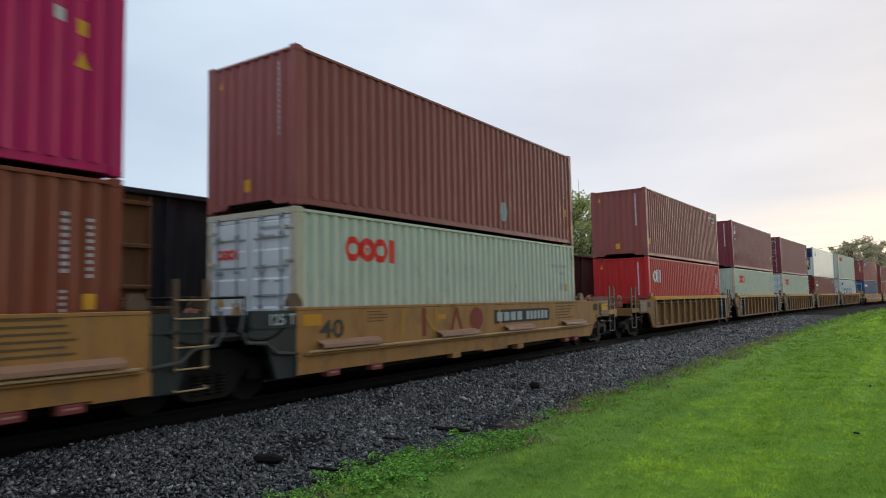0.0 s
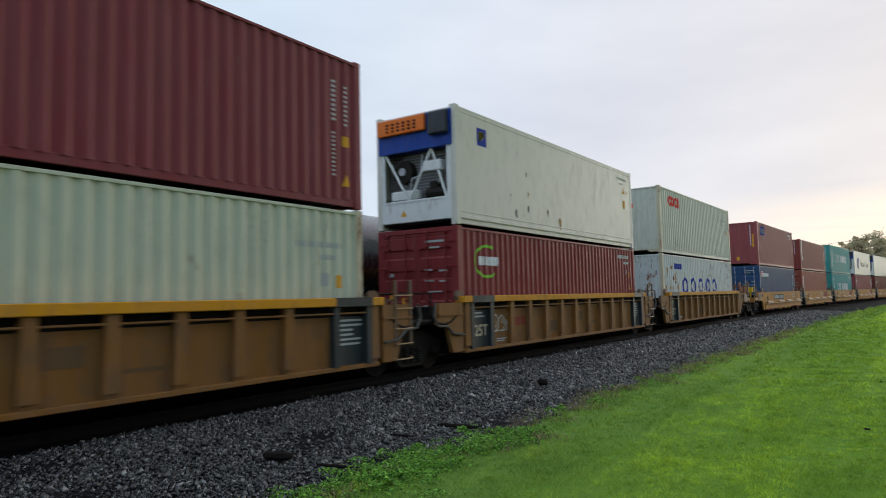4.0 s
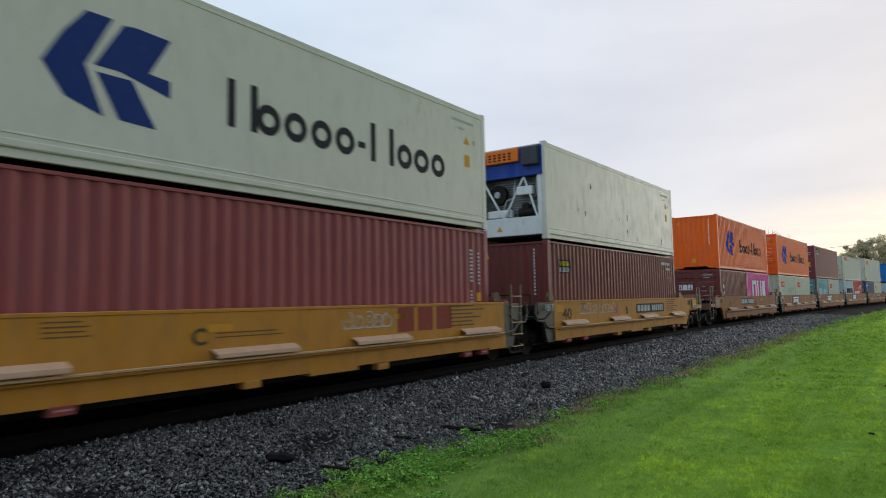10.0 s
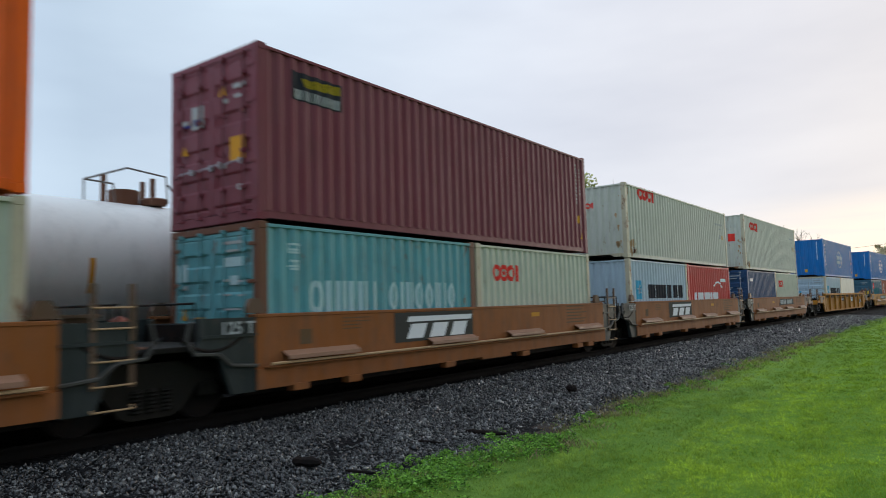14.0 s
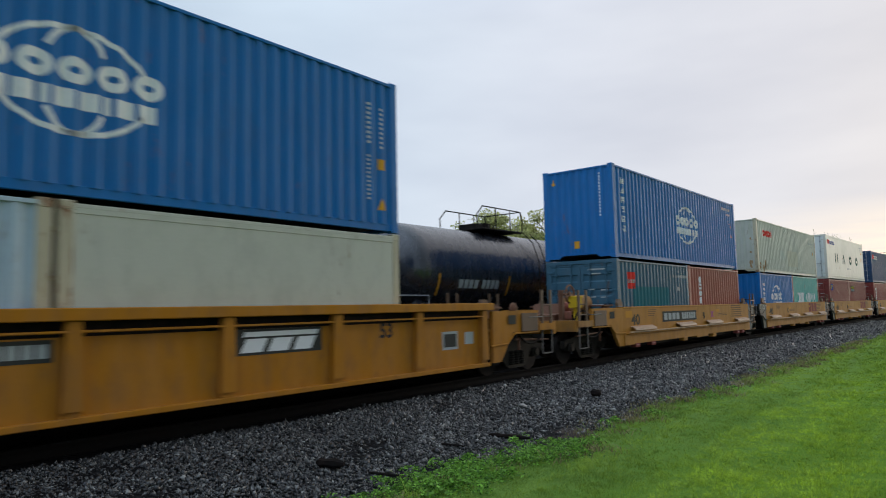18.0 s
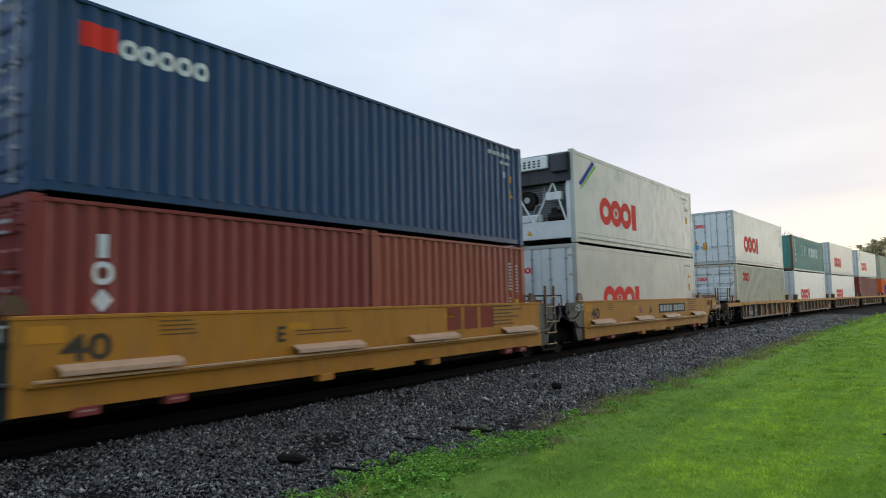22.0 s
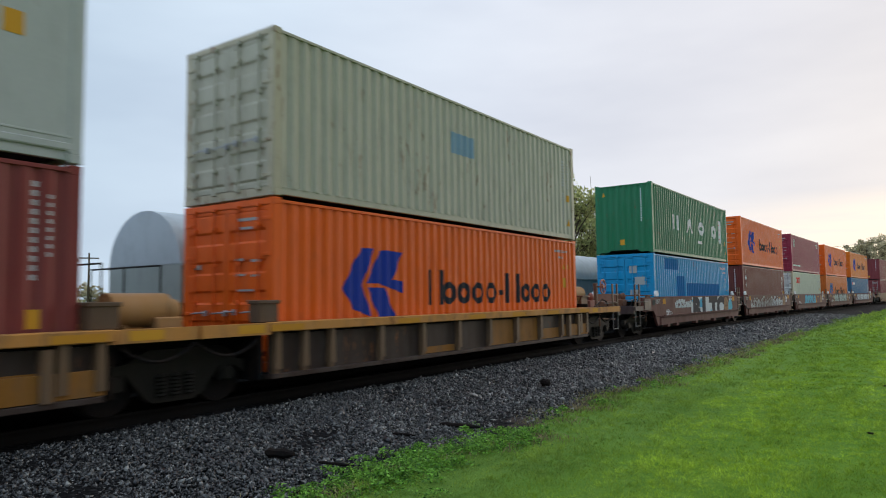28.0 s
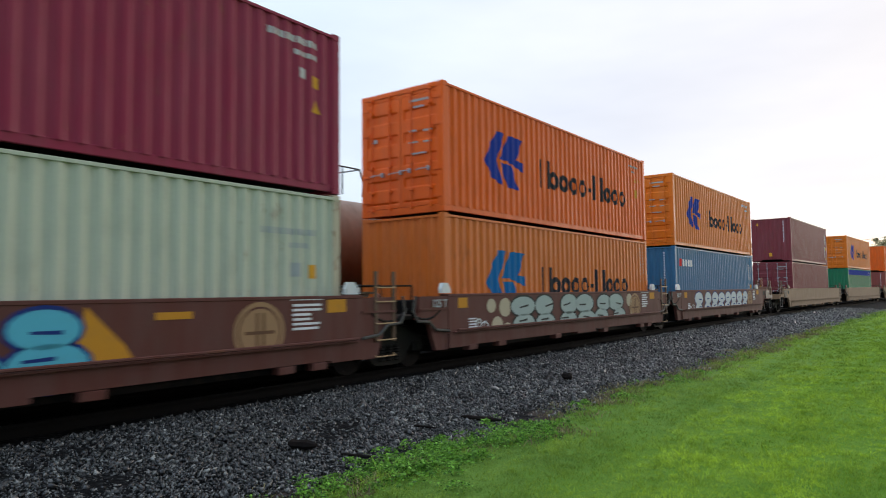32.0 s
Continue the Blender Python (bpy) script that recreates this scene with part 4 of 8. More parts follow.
def step_plate(bm):
    """A sheet-metal step that slopes outwards from the side, with a folded lip."""
    for (x0, z0), (x1, z1) in (((0.0, 0.905), (0.15, 0.835)), ((0.15, 0.835), (0.155, 0.79))):
        a = [bm.verts.new((x, y, z + d)) for d in (0.0, -0.016) for x, z in ((x0, z0), (x1, z1)) for y in (-0.8, 0.8)]
        for q in ((0, 2, 3, 1), (4, 5, 7, 6), (0, 1, 5, 4), (2, 6, 7, 3), (0, 4, 6, 2), (1, 3, 7, 5)):
            bm.faces.new([a[i] for i in q])


def low_joint(car, sgn, half, reach):
    """Where two low units meet over a shared truck: the deck edge runs on, with gear on the deck."""
    turn, at = 0 if sgn < 0 else 180, (0, sgn * half, 0)
    for x in (1.44, -1.44):
        part("end_sill", "joint_sill%.2f_%.1f" % (reach, x), lambda bm: prism(bm, [(0.0, 1.18), (0.0, 1.0), (0.14 - reach, 1.0), (0.14 - reach, 1.18)], x - 0.06, x + 0.06), PAINTS["deck_ochre"], car, at, turn)
    part("end_deck", "joint_deck%.2f" % reach, lambda bm: (brick(bm, -1.25, 1.25, -reach, 0.0, 0.98, 1.06, 0.01), brick(bm, -0.4, 0.4, -reach - 0.3, 0.2, 0.70, 0.98, 0.03)), IRON, car, at, turn)
    part("stop_beam", "low_stop_beam", lambda bm: brick(bm, -1.36, 1.36, -0.14, -0.06, 0.28, 1.0, 0.02), GREASY, car, at, turn)
    part("brake_hose", "hose", hose, GREASY, car, (1.40, sgn * (half + 0.75), 0.72), 0)
    sign("sticker", bar(-0.2, 1.03, 0.3, 1.16), AMBER, car, 1.506).location = (0, sgn * (half + 0.45), 0)
    part("corner_box", "corner_box", lambda bm: (brick(bm, -0.16, 0.10, -0.20, 0.20, 0.0, 0.34, 0.02), brick(bm, -0.18, 0.12, -0.22, 0.22, 0.30, 0.36, 0.01)), PAINTS["hatch_brown"], car, (1.30, sgn * (half - 0.02), 1.18), 0, "rusty brown corner stop")
    if sgn > 0:
        part("air_drum", "tank_drum", tank_drum, PAINTS["drum_tan"], car, (0.85, half + 0.72, 1.42), 0, "tan brake air drum on brackets", True)
        part("brake_valve", "brake_valve", valve_body, PAINTS["drum_tan"], car, (1.05, half + 1.18, 1.42), 0, "knobbly tan brake valve", True)


def smooth_unit(car, coat, panel, half, pads, tabs, top=1.48):
    """Flat-sided well: outer sheet, lower sill, flange, pads and jacking tabs."""
    for sx in (1, -1):
        turn = 0 if sx > 0 else 180
        part("side_sheet", "side_sheet%.2f" % half, lambda bm: (brick(bm, 1.44, 1.49, -half, half, 0.40, top, 0.008), brick(bm, 1.26, 1.50, -half, half, top - 0.05, top + 0.004, 0.008)), coat, car, (0, 0, 0), turn)
        part("lower_sill", "lower_sill%.2f" % half, lambda bm: prism(bm, [(-half, 0.36), (-half, 0.66), (half, 0.66), (half, 0.36), (half - 0.8, 0.36), (half - 0.8, 0.40), (0.9, 0.40), (0.9, 0.33), (-0.3, 0.33), (-0.3, 0.38), (-half + 0.8, 0.38), (-half + 0.8, 0.36)], 1.30, 1.52), coat, car, (0, 0, 0), turn)
        part("flange", "flange%.2f" % half, lambda bm: brick(bm, 1.49, 1.575, -half + 0.15, half - 0.15, 0.665, 0.70, 0.006), coat, car, (0, 0, 0), turn)
        part("edge_pipe", "edge_pipe%.2f" % half, lambda bm: rod(bm, (1.60, -half + 0.2, 0.73), (1.60, half - 0.2, 0.73), 0.024, 6), PAINTS["worn_gleam"] if coat.name in ("well_yellow", "well_brown", "well_worn") else coat, car, (0, 0, 0), turn, "pipe rubbed bare along the flange")
        if sx > 0 and pads:
            for y0, y1 in ((0.24, 1.84), (3.86, 5.49), (6.85, 8.5), (10.44, 12.05)):
                part("step_pad", "step_pad", step_plate, PAINTS["pad_tan"] if coat.name == "well_yellow" else PAINTS["pad_brown"], car, (1.49, (y0 + y1) / 2 - 6.096, 0), 0, "pale sheet-metal step pad")
        for y in (-5.5, -4.3, -1.5, 1.6, 4.6, 5.3) if sx > 0 else ():
            part("jack_tab", "jack_tab", lambda bm: brick(bm, 1.36, 1.54, -0.16, 0.16, 0.27, 0.39, 0.01), PINK_TAB if tabs and abs(y) > 4.2 else coat, car, (0, y, 0), turn)
            if tabs and abs(y) > 4.2:
                part("tab_stripe", "tab_stripe", lambda bm: brick(bm, 1.535, 1.543, -0.10, 0.10, 0.325, 0.35), WORN_PINK, car, (0, y, 0), turn, "pale worn reflective stripe")
    # unseen slab closed over the whole well; it also blocks light below
    part("well_floor", "well_floor%.2f" % half, lambda bm: brick(bm, -1.28, 1.28, -half, half, 0.27, 0.355), GREASY, car)


def ribbed_unit(car, coat, chord, half, top, ribs, dark=None, ribs_coat=None, rib_at=None, bays=(), wide=1.0):
    """Ribbed well side: box top chord over a slot backed black for shade, with a tie rail, then a sheet with wide
    upright ribs.
    """
    slot = top - 0.34 if top > 1.3 else top - 0.20
    for sx in (1, -1):
        turn = 0 if sx > 0 else 180
        part("top_chord", "top_chord%.2f_%.2f" % (half, top), lambda bm: brick(bm, 1.27, 1.53, -half, half, top - 0.155, top, 0.012), chord, car, (0, 0, 0), turn)
        part("side_sheet", "web_sheet%.2f_%.2f" % (half, top), lambda bm: brick(bm, 1.33, 1.375, -half + 0.1, half - 0.1, 0.33, slot), coat, car, (0, 0, 0), turn)
        # black sheet stands in for the shade in the slot under the chord
        part("slot_plate", "slot_plate%.2f_%.2f" % (half, top), lambda bm: brick(bm, 1.275, 1.29, -half + 0.1, half - 0.1, slot - 0.02, top - 0.155), GREASY, car, (0, 0, 0), turn)
        part("lower_sill", "web_sill%.2f" % half, lambda bm: brick(bm, 1.28, 1.47, -half + 0.1, half - 0.1, 0.29, 0.37, 0.01), coat, car, (0, 0, 0), turn)
        part("tie_rail", "tie_rail%.2f_%.2f" % (half, top), lambda bm: rod(bm, (1.47, -half + 0.2, slot + 0.06), (1.47, half - 0.2, slot + 0.06), 0.017, 6), coat, car, (0, 0, 0), turn)
        for y in rib_at or [-half + 0.4 + (2 * half - 0.8) * k / (ribs - 1) for k in range(ribs)]:
            part("rib", "rib%.2f" % top, lambda bm: (prism(bm, [(-0.12 * wide, 0.44), (-0.085 * wide, top - 0.16), (0.085 * wide, top - 0.16), (0.12 * wide, 0.44)], 1.37, 1.49), brick(bm, 1.37, 1.45, -0.10 * wide, 0.10 * wide, 0.37, 0.44)), ribs_coat or coat, car, (0, y * sx, 0), turn)
        if dark and sx > 0:
            for y in bays:
                bay = part("dark_bay", "dark_bay%.2f" % top, lambda bm: brick(bm, 1.372, 1.385, -0.44, 0.44, 0.38, slot), dark, car, (0, y, 0), 0, "dark blue-green painted bay with weight stencils")
                for a in (-0.44, 0.44):
                    part("bay_rib", "bay_rib%.2f" % top, lambda bm: prism(bm, [(-0.07, 0.37), (-0.07, top - 0.165), (0.07, top - 0.165), (0.07, 0.37)], 1.375, 1.495), dark, bay, (0, a, 0))
                part("bay_cap", "bay_cap%.2f" % top, lambda bm: brick(bm, 1.30, 1.536, -0.50, 0.50, top - 0.158, top + 0.003), dark, bay)
    # closed full length though out of sight, which keeps the underside dark
    part("well_floor", "well_floor%.2f" % half, lambda bm: brick(bm, -1.28, 1.28, -half, half, 0.27, 0.355), GREASY, car)


def scrawl(seed, a0, a1, b0, b1, letters, thick):
    """Unreadable sprayed loops: bubbles of uneven size joined by a wavy foot line."""
    rnd, out = random.Random(seed), []
    w, h = (a1 - a0) / letters, b1 - b0
    for i in range(letters):
        c = a0 + w * (i + 0.5) + rnd.uniform(-0.1, 0.1) * w
        tall = h * rnd.uniform(0.36, 0.5)
        out += ring(c, b0 + tall, w * rnd.uniform(0.5, 0.66), tall, thick, 16, rnd.uniform(0, 360), rnd.uniform(250, 350))
        out += ring(c + w * rnd.uniform(-0.1, 0.15), b0 + h * rnd.uniform(0.35, 0.6), w * 0.24, h * 0.22, thick * 0.7, 10, rnd.uniform(0, 360), rnd.uniform(160, 320))
        out += ring(c, b0 + h * 0.1, w * 0.6, h * 0.12, thick * 0.8, 8, 180, 180)
    return out


def fine_print(a0, b0, rows, wide, step=0.06, tall=0.018, seed=1):
    rnd = random.Random(seed)
    return [q for k in range(rows) for q in bar(a0, b0 - k * step, a0 + wide * rnd.uniform(0.6, 1.0), b0 - k * step + tall)]

# ---- paints of the train ----
paint("drum_tan", (0.36, 0.2, 0.1), gloss=0.12)
paint("rust_brown", (0.14, 0.07, 0.045), gloss=0.12)
paint("hatch_brown", (0.115, 0.075, 0.05), gloss=0.12)
paint("rail_grey", (0.055, 0.052, 0.045))
# doors of pale boxes: the sky's reflection is put into this lighter coat
paint("door_skylit", (0.68, 0.695, 0.665), rust=0.15, dirt=0.12, gloss=0.2)
paint("end_ochre", (0.24, 0.115, 0.04), gloss=0.12, rough=0.58, dirt=0.5, rust=0.5)
paint("rib_tan", (0.15, 0.097, 0.06), gloss=0.12, rust=0.5, dirt=0.4)
paint("valve_pink", (0.26, 0.09, 0.065), dirt=0.5)
paint("pad_tan", (0.44, 0.3, 0.21))
paint("reefer_white", (0.7, 0.71, 0.68))
paint("bay_grey", (0.20, 0.20, 0.195))
paint("hood_blue", (0.02, 0.05, 0.22))
paint("hood_orange", (0.62, 0.17, 0.035))
paint("hood_dark", (0.035, 0.035, 0.04))
paint("well_yellow", (0.4, 0.195, 0.06), gloss=0.12, rough=0.58, dirt=0.3, rust=0.2)
paint("well_worn", (0.33, 0.175, 0.075), dirt=0.5, rust=0.4, gloss=0.12, rough=0.58)
paint("pad_brown", (0.26, 0.15, 0.10))
paint("well_brown", (0.235, 0.092, 0.038), gloss=0.12, rough=0.58, dirt=0.4, rust=0.3)
paint("well_drab", (0.195, 0.098, 0.038), gloss=0.12, rough=0.58, dirt=0.6, rust=0.45)
paint("chord_yellow", (0.54, 0.27, 0.065), gloss=0.12, rough=0.58, dirt=0.4)
paint("well_bright", (0.37, 0.168, 0.045), gloss=0.12, rough=0.58, dirt=0.4)
paint("well_red", (0.107, 0.043, 0.034), gloss=0.12, rough=0.58, dirt=0.25)
paint("grimy_brown", (0.135, 0.062, 0.038), gloss=0.12, dirt=0.6, rust=0.5)
paint("grimy_red", (0.05, 0.03, 0.027), dirt=0.6, rust=0.3)
paint("grimy_yellow", (0.27, 0.135, 0.045), gloss=0.12, dirt=0.65, rust=0.5)
paint("deck_ochre", (0.50, 0.25, 0.10), gloss=0.12, rough=0.58, dirt=0.6, rust=0.6)
# pale coat for the rubbed flange pipes and the rungs' painted wet gleam
paint("worn_gleam", (0.40, 0.27, 0.16), rust=0.5)
paint("well_tan", (0.26, 0.17, 0.11), gloss=0.12, rough=0.58)
paint("web_dark", (0.042, 0.027, 0.021), gloss=0.12, dirt=0.5, rust=0.5)
paint("end_green", (0.017, 0.023, 0.021), dirt=0.1)
paint("bay_blue", (0.02, 0.027, 0.027))
paint("brown", (0.25, 0.08, 0.067))
paint("orange_brown", (0.19, 0.054, 0.03))
paint("deep_brown", (0.2, 0.05, 0.043))
paint("maroon", (0.18, 0.042, 0.047))
paint("wine", (0.165, 0.046, 0.055))
paint("plum", (0.14, 0.039, 0.034))
paint("dusty_red", (0.235, 0.068, 0.068))
paint("clay", (0.262, 0.078, 0.055))
paint("red", (0.43, 0.048, 0.045))
paint("dark_red", (0.175, 0.029, 0.029))
paint("magenta", (0.43, 0.04, 0.108))
paint("pink", (0.54, 0.075, 0.26))
paint("crimson", (0.25, 0.038, 0.064))
paint("sage", (0.49, 0.51, 0.405), rust=0.25)
paint("cream", (0.505, 0.505, 0.43), rust=0.28)
paint("pale_grey", (0.465, 0.47, 0.435), rust=0.15, dirt=0.12, gloss=0.21, rough=0.40)
paint("mid_grey", (0.42, 0.41, 0.365), rust=0.15, dirt=0.12, gloss=0.21, rough=0.40)
paint("beige", (0.46, 0.435, 0.345), rust=0.35)
paint("old_white", (0.55, 0.575, 0.555), rust=0.8)
paint("white", (0.6, 0.575, 0.505), rust=0.15, dirt=0.12, gloss=0.21, rough=0.40)
paint("silver_blue", (0.42, 0.5, 0.54))
paint("teal", (0.07, 0.265, 0.245))
paint("mint", (0.125, 0.38, 0.33), rust=0.3, dirt=0.2)
paint("faded_teal", (0.13, 0.31, 0.32), rust=0.5, dirt=0.3, fade=0.2)
paint("dark_teal", (0.095, 0.24, 0.21), rust=0.5, dirt=0.35, fade=0.2)
paint("blue", (0.008, 0.142, 0.345))
paint("warm_cream", (0.53, 0.49, 0.375), rust=0.35)
paint("bright_white", (0.70, 0.69, 0.645), rust=0.12, dirt=0.12, gloss=0.21, rough=0.40)
paint("sky_blue", (0.045, 0.27, 0.47))
paint("steel_blue", (0.06, 0.15, 0.25))
paint("navy", (0.026, 0.06, 0.125))
paint("faded_navy", (0.05, 0.11, 0.15))
paint("green", (0.03, 0.155, 0.075))
paint("orange", (0.72, 0.152, 0.022), rust=0.12)
paint("faded_orange", (0.60, 0.18, 0.07), rust=0.25)
paint("amber_orange", (0.65, 0.19, 0.032))
paint("rusty_post", (0.48, 0.43, 0.32), rust=0.95)
C = PAINTS
FADED_RED = decal_paint("faded_red_marking", (0.23, 0.045, 0.03), 0.5)
FADED_AMBER = decal_paint("faded_amber_marking", (0.40, 0.20, 0.04), 0.5)
TEALMARK, INK = decal_paint("faded_patch", (0.03, 0.14, 0.16)), decal_paint("ink_blue", (0.015, 0.035, 0.16))
DGREEN, LIME = decal_paint("dark_green_marking", (0.01, 0.06, 0.045)), decal_paint("lime_marking", (0.22, 0.50, 0.05))
CYAN, AQUA = decal_paint("cyan_marking", (0.06, 0.35, 0.52)), decal_paint("aqua_spray", (0.10, 0.42, 0.52))
CHROME, PINKSPRAY = decal_paint("silver_spray", (0.42, 0.42, 0.38), 0.5), decal_paint("sand_emblem", (0.34, 0.20, 0.10))
PINKX = decal_paint("pink_spray", (0.36, 0.06, 0.22))
PRINT = decal_paint("faint_print", (0.13, 0.075, 0.035), 0.6)
CHARCOAL, YELLOWMARK = decal_paint("charcoal_plate", (0.045, 0.045, 0.038)), decal_paint("yellow_marking", (0.72, 0.52, 0.03))
PALE_SPRAY, SAND_SPRAY, SAGE_SPRAY = decal_paint("pale_spray", (0.58, 0.60, 0.58), 0.3), decal_paint("sand_spray", (0.48, 0.40, 0.27), 0.3), decal_paint("sage_spray", (0.36, 0.42, 0.37), 0.3)
FADED_BLUE = decal_paint("faded_blue_panel", (0.22, 0.33, 0.40), 0.4)
PATCH = decal_paint("repainted_patch", (0.012, 0.14, 0.34), 0.1)


PALE_MARK = decal_paint("pale_stencil", (0.52, 0.50, 0.48), 0.5)


def smooth_numbers(length, h):
    """Faint stencil rows, an amber warning triangle and square near a smooth wall's end."""
    e = length
    return [("side", "mnum%.1f%.1f" % (e, h), lambda: blocks(e - 1.50, e - 0.55, h * 0.86, h * 0.885, [1] * 10, 0.4) + blocks(e - 1.25, e - 0.95, h * 0.80, h * 0.82, [1] * 4, 0.4), GREY_MARK),
            ("side", "mstk%.1f%.1f" % (e, h), lambda: [bar(e - 0.98, h * 0.50, e - 0.74, h * 0.60), [[(e - 1.0, h * 0.69), (e - 0.74, h * 0.69), (e - 0.87, h * 0.765)]], bar(e - 0.58, h * 0.70, e - 0.50, h * 0.74)], AMBER)]


def scuffs(key, seed, n=7):
    """Grey smudges and short rust scrapes on a smooth wall."""
    return [word("sg" + key, lambda: stains(seed, 2.0, 11.4, 0.5, 2.5, n, 0.05), SMUDGE), word("sr" + key, lambda: stains(seed + 1, 3.0, 11.8, 0.25, 1.6, n // 2, 0.03), RUST)]


def small_numbers(length, h):
    """Unread grey stencil rows, a grey label and an amber one near a pale wall's end."""
    e = length
    return [("side", "snum%.1f%.1f" % (e, h), lambda: blocks(e - 1.75, e - 0.55, h * 0.74, h * 0.775, [1] * 10, 0.4) + blocks(e - 1.15, e - 0.75, h * 0.665, h * 0.695, [1] * 4, 0.4) + bar(e - 1.12, h * 0.50, e - 0.92, h * 0.58), GREY_MARK),
            ("side", "sstk%.1f%.1f" % (e, h), lambda: bar(e - 0.74, h * 0.49, e - 0.56, h * 0.57), AMBER)]


STYLE = []


def numbers(length, h, white=WHITE):
    """Unread registration columns and warning stickers near a wall's trailing end, in one of three habits."""
    k, e = len(STYLE) % 3, length
    STYLE.append(k)
    key = "%.1f%.1f%d" % (length, h, k)
    if k == 0:
        cols = lambda: column(e - 0.78, e - 0.715, h * 0.56, h * 0.84, 9, 0.55) + column(e - 0.78, e - 0.73, h * 0.20, h * 0.50, 11, 0.5) + column(e - 0.46, e - 0.40, h * 0.54, h * 0.82, 9, 0.5)
        tags = lambda: [bar(e - 0.50, h * 0.40, e - 0.34, h * 0.47), [[(e - 0.52, h * 0.14), (e - 0.32, h * 0.14), (e - 0.42, h * 0.22)]]]
    elif k == 1:
        cols = lambda: blocks(e - 1.62, e - 0.55, h * 0.86, h * 0.90, [1] * 9, 0.35) + blocks(e - 1.05, e - 0.55, h * 0.79, h * 0.82, [1] * 4, 0.35) + bar(e - 0.95, h * 0.66, e - 0.80, h * 0.72)
        tags = lambda: [bar(e - 0.66, h * 0.62, e - 0.50, h * 0.69), [[(e - 0.68, h * 0.47), (e - 0.46, h * 0.47), (e - 0.57, h * 0.55)]]]
    else:
        cols = lambda: column(e - 0.58, e - 0.515, h * 0.50, h * 0.93, 11, 0.6) + column(e - 0.40, e - 0.35, h * 0.60, h * 0.88, 8, 0.5)
        tags = lambda: [bar(e - 0.62, h * 0.30, e - 0.46, h * 0.38), [[(e - 0.45, h * 0.14), (e - 0.27, h * 0.14), (e - 0.36, h * 0.22)]]]
    return [("side", "num" + key, cols, GREY_MARK if white is GREY_MARK else PALE_MARK), ("side", "stk" + key, tags, AMBER)]


def front_plain(h=HIGH):
    return [("front", "fnum%.1f" % h, lambda: column(1.95, 2.01, h * 0.45, h * 0.93, 14, 0.62), WHITE), ("front", "fstk%.1f" % h, lambda: [[(0.30, h * 0.84), (0.46, h * 0.84), (0.38, h * 0.91)]] + bar(1.05, h * 0.12, 1.25, h * 0.20), AMBER)]


def front_doors(h=HIGH, mark=WHITE):
    return [("front", "dnum%.1f" % h, lambda: bar(1.48, h * .875, 2.05, h * .893) + bar(1.6, h * .825, 1.9, h * .84) + bar(1.46, h * .64, 1.68, h * .655) + bar(1.88, h * .63, 2.12, h * .645) + bar(1.46, h * .55, 1.72, h * .563) + bar(1.88, h * .545, 2.1, h * .557) + bar(1.5, h * .46, 1.95, h * .472) + bar(0.3, h * .60, 0.5, h * .63), GREY_MARK),
            ("front", "dstk%.1f" % h, lambda: bar(0.75, h * .28, 0.98, h * .42) + [[(0.32, h * .40), (0.50, h * .40), (0.41, h * .48)]], AMBER)]


SMUDGE = decal_paint("grey_smudge", (0.20, 0.20, 0.175), 0.8)
GREY_SCUFF = decal_paint("scuffed_patch", (0.47, 0.49, 0.42), 0.1)
RUST, RUST_DARK, OLD_COAT = decal_paint("rust_stain", (0.38, 0.23, 0.11), 0.6), decal_paint("deep_rust", (0.15, 0.06, 0.03), 0.6), decal_paint("older_coat", (0.56, 0.52, 0.395), 0.3)


def stains(seed, a0, a1, b0, b1, n, size=0.05):
    """Ragged blotches of rust, drawn out downwards."""
    rng = random.Random(seed)
    out = []
    for _ in range(n):
        a, b, r = rng.uniform(a0, a1), b0 + (b1 - b0) * rng.random() ** 1.7, size * rng.lognormvariate(0, 0.5)
        ring_pts = []
        for i in range(11):
            t = 2 * math.pi * i / 11
            k = r * rng.uniform(0.55, 1.25)
            ring_pts.append((a + k * math.cos(t) * 0.8, b + k * math.sin(t) * (2.3 if math.sin(t) < 0 else 1.1)))
        out.append(ring_pts)
    return out


def rusted(key, seed, reach=1.6):
    """Rust at the leading end of a pressed wall: a seam beside the post and blotches over the sill."""
    return [word("rs" + key, lambda: stains(seed, 0.24, 0.34, 0.25, 2.4, 12, 0.035), RUST), word("rl" + key, lambda: stains(seed + 1, 0.3, reach, 0.22, 0.62, 13, 0.055), RUST),
            word("rd" + key, lambda: stains(seed + 2, 0.3, reach, 0.2, 0.5, 9, 0.035), RUST_DARK), word("rf" + key, lambda: stains(seed + 3, 2.05, 2.2, 0.3, 2.3, 9, 0.03), RUST, "front")]


def word(key, shapes, mat, wall="side"):
    return (wall, key, shapes, mat)


def rings(a0, a1, b0, b1, key, wall="side"):
    return [word("rings" + key, lambda: flower_rings(a0, a1, b0, b1), REDMARK, wall)]


LONG_WORD = ((4.36, 4.96, 0, 1), (4.95, 5.42, 0, 0), (5.55, 6.03, -1, 0), (6.18, 6.66, 0, 0), (6.80, 7.28, -1, 0), (7.40, 7.62, 2, 2), (7.78, 8.22, 0, 1), (8.36, 8.50, 0, 1), (8.64, 9.10, -1, 0), (9.22, 9.72, 0, 0), (9.86, 10.34, 0, 1))


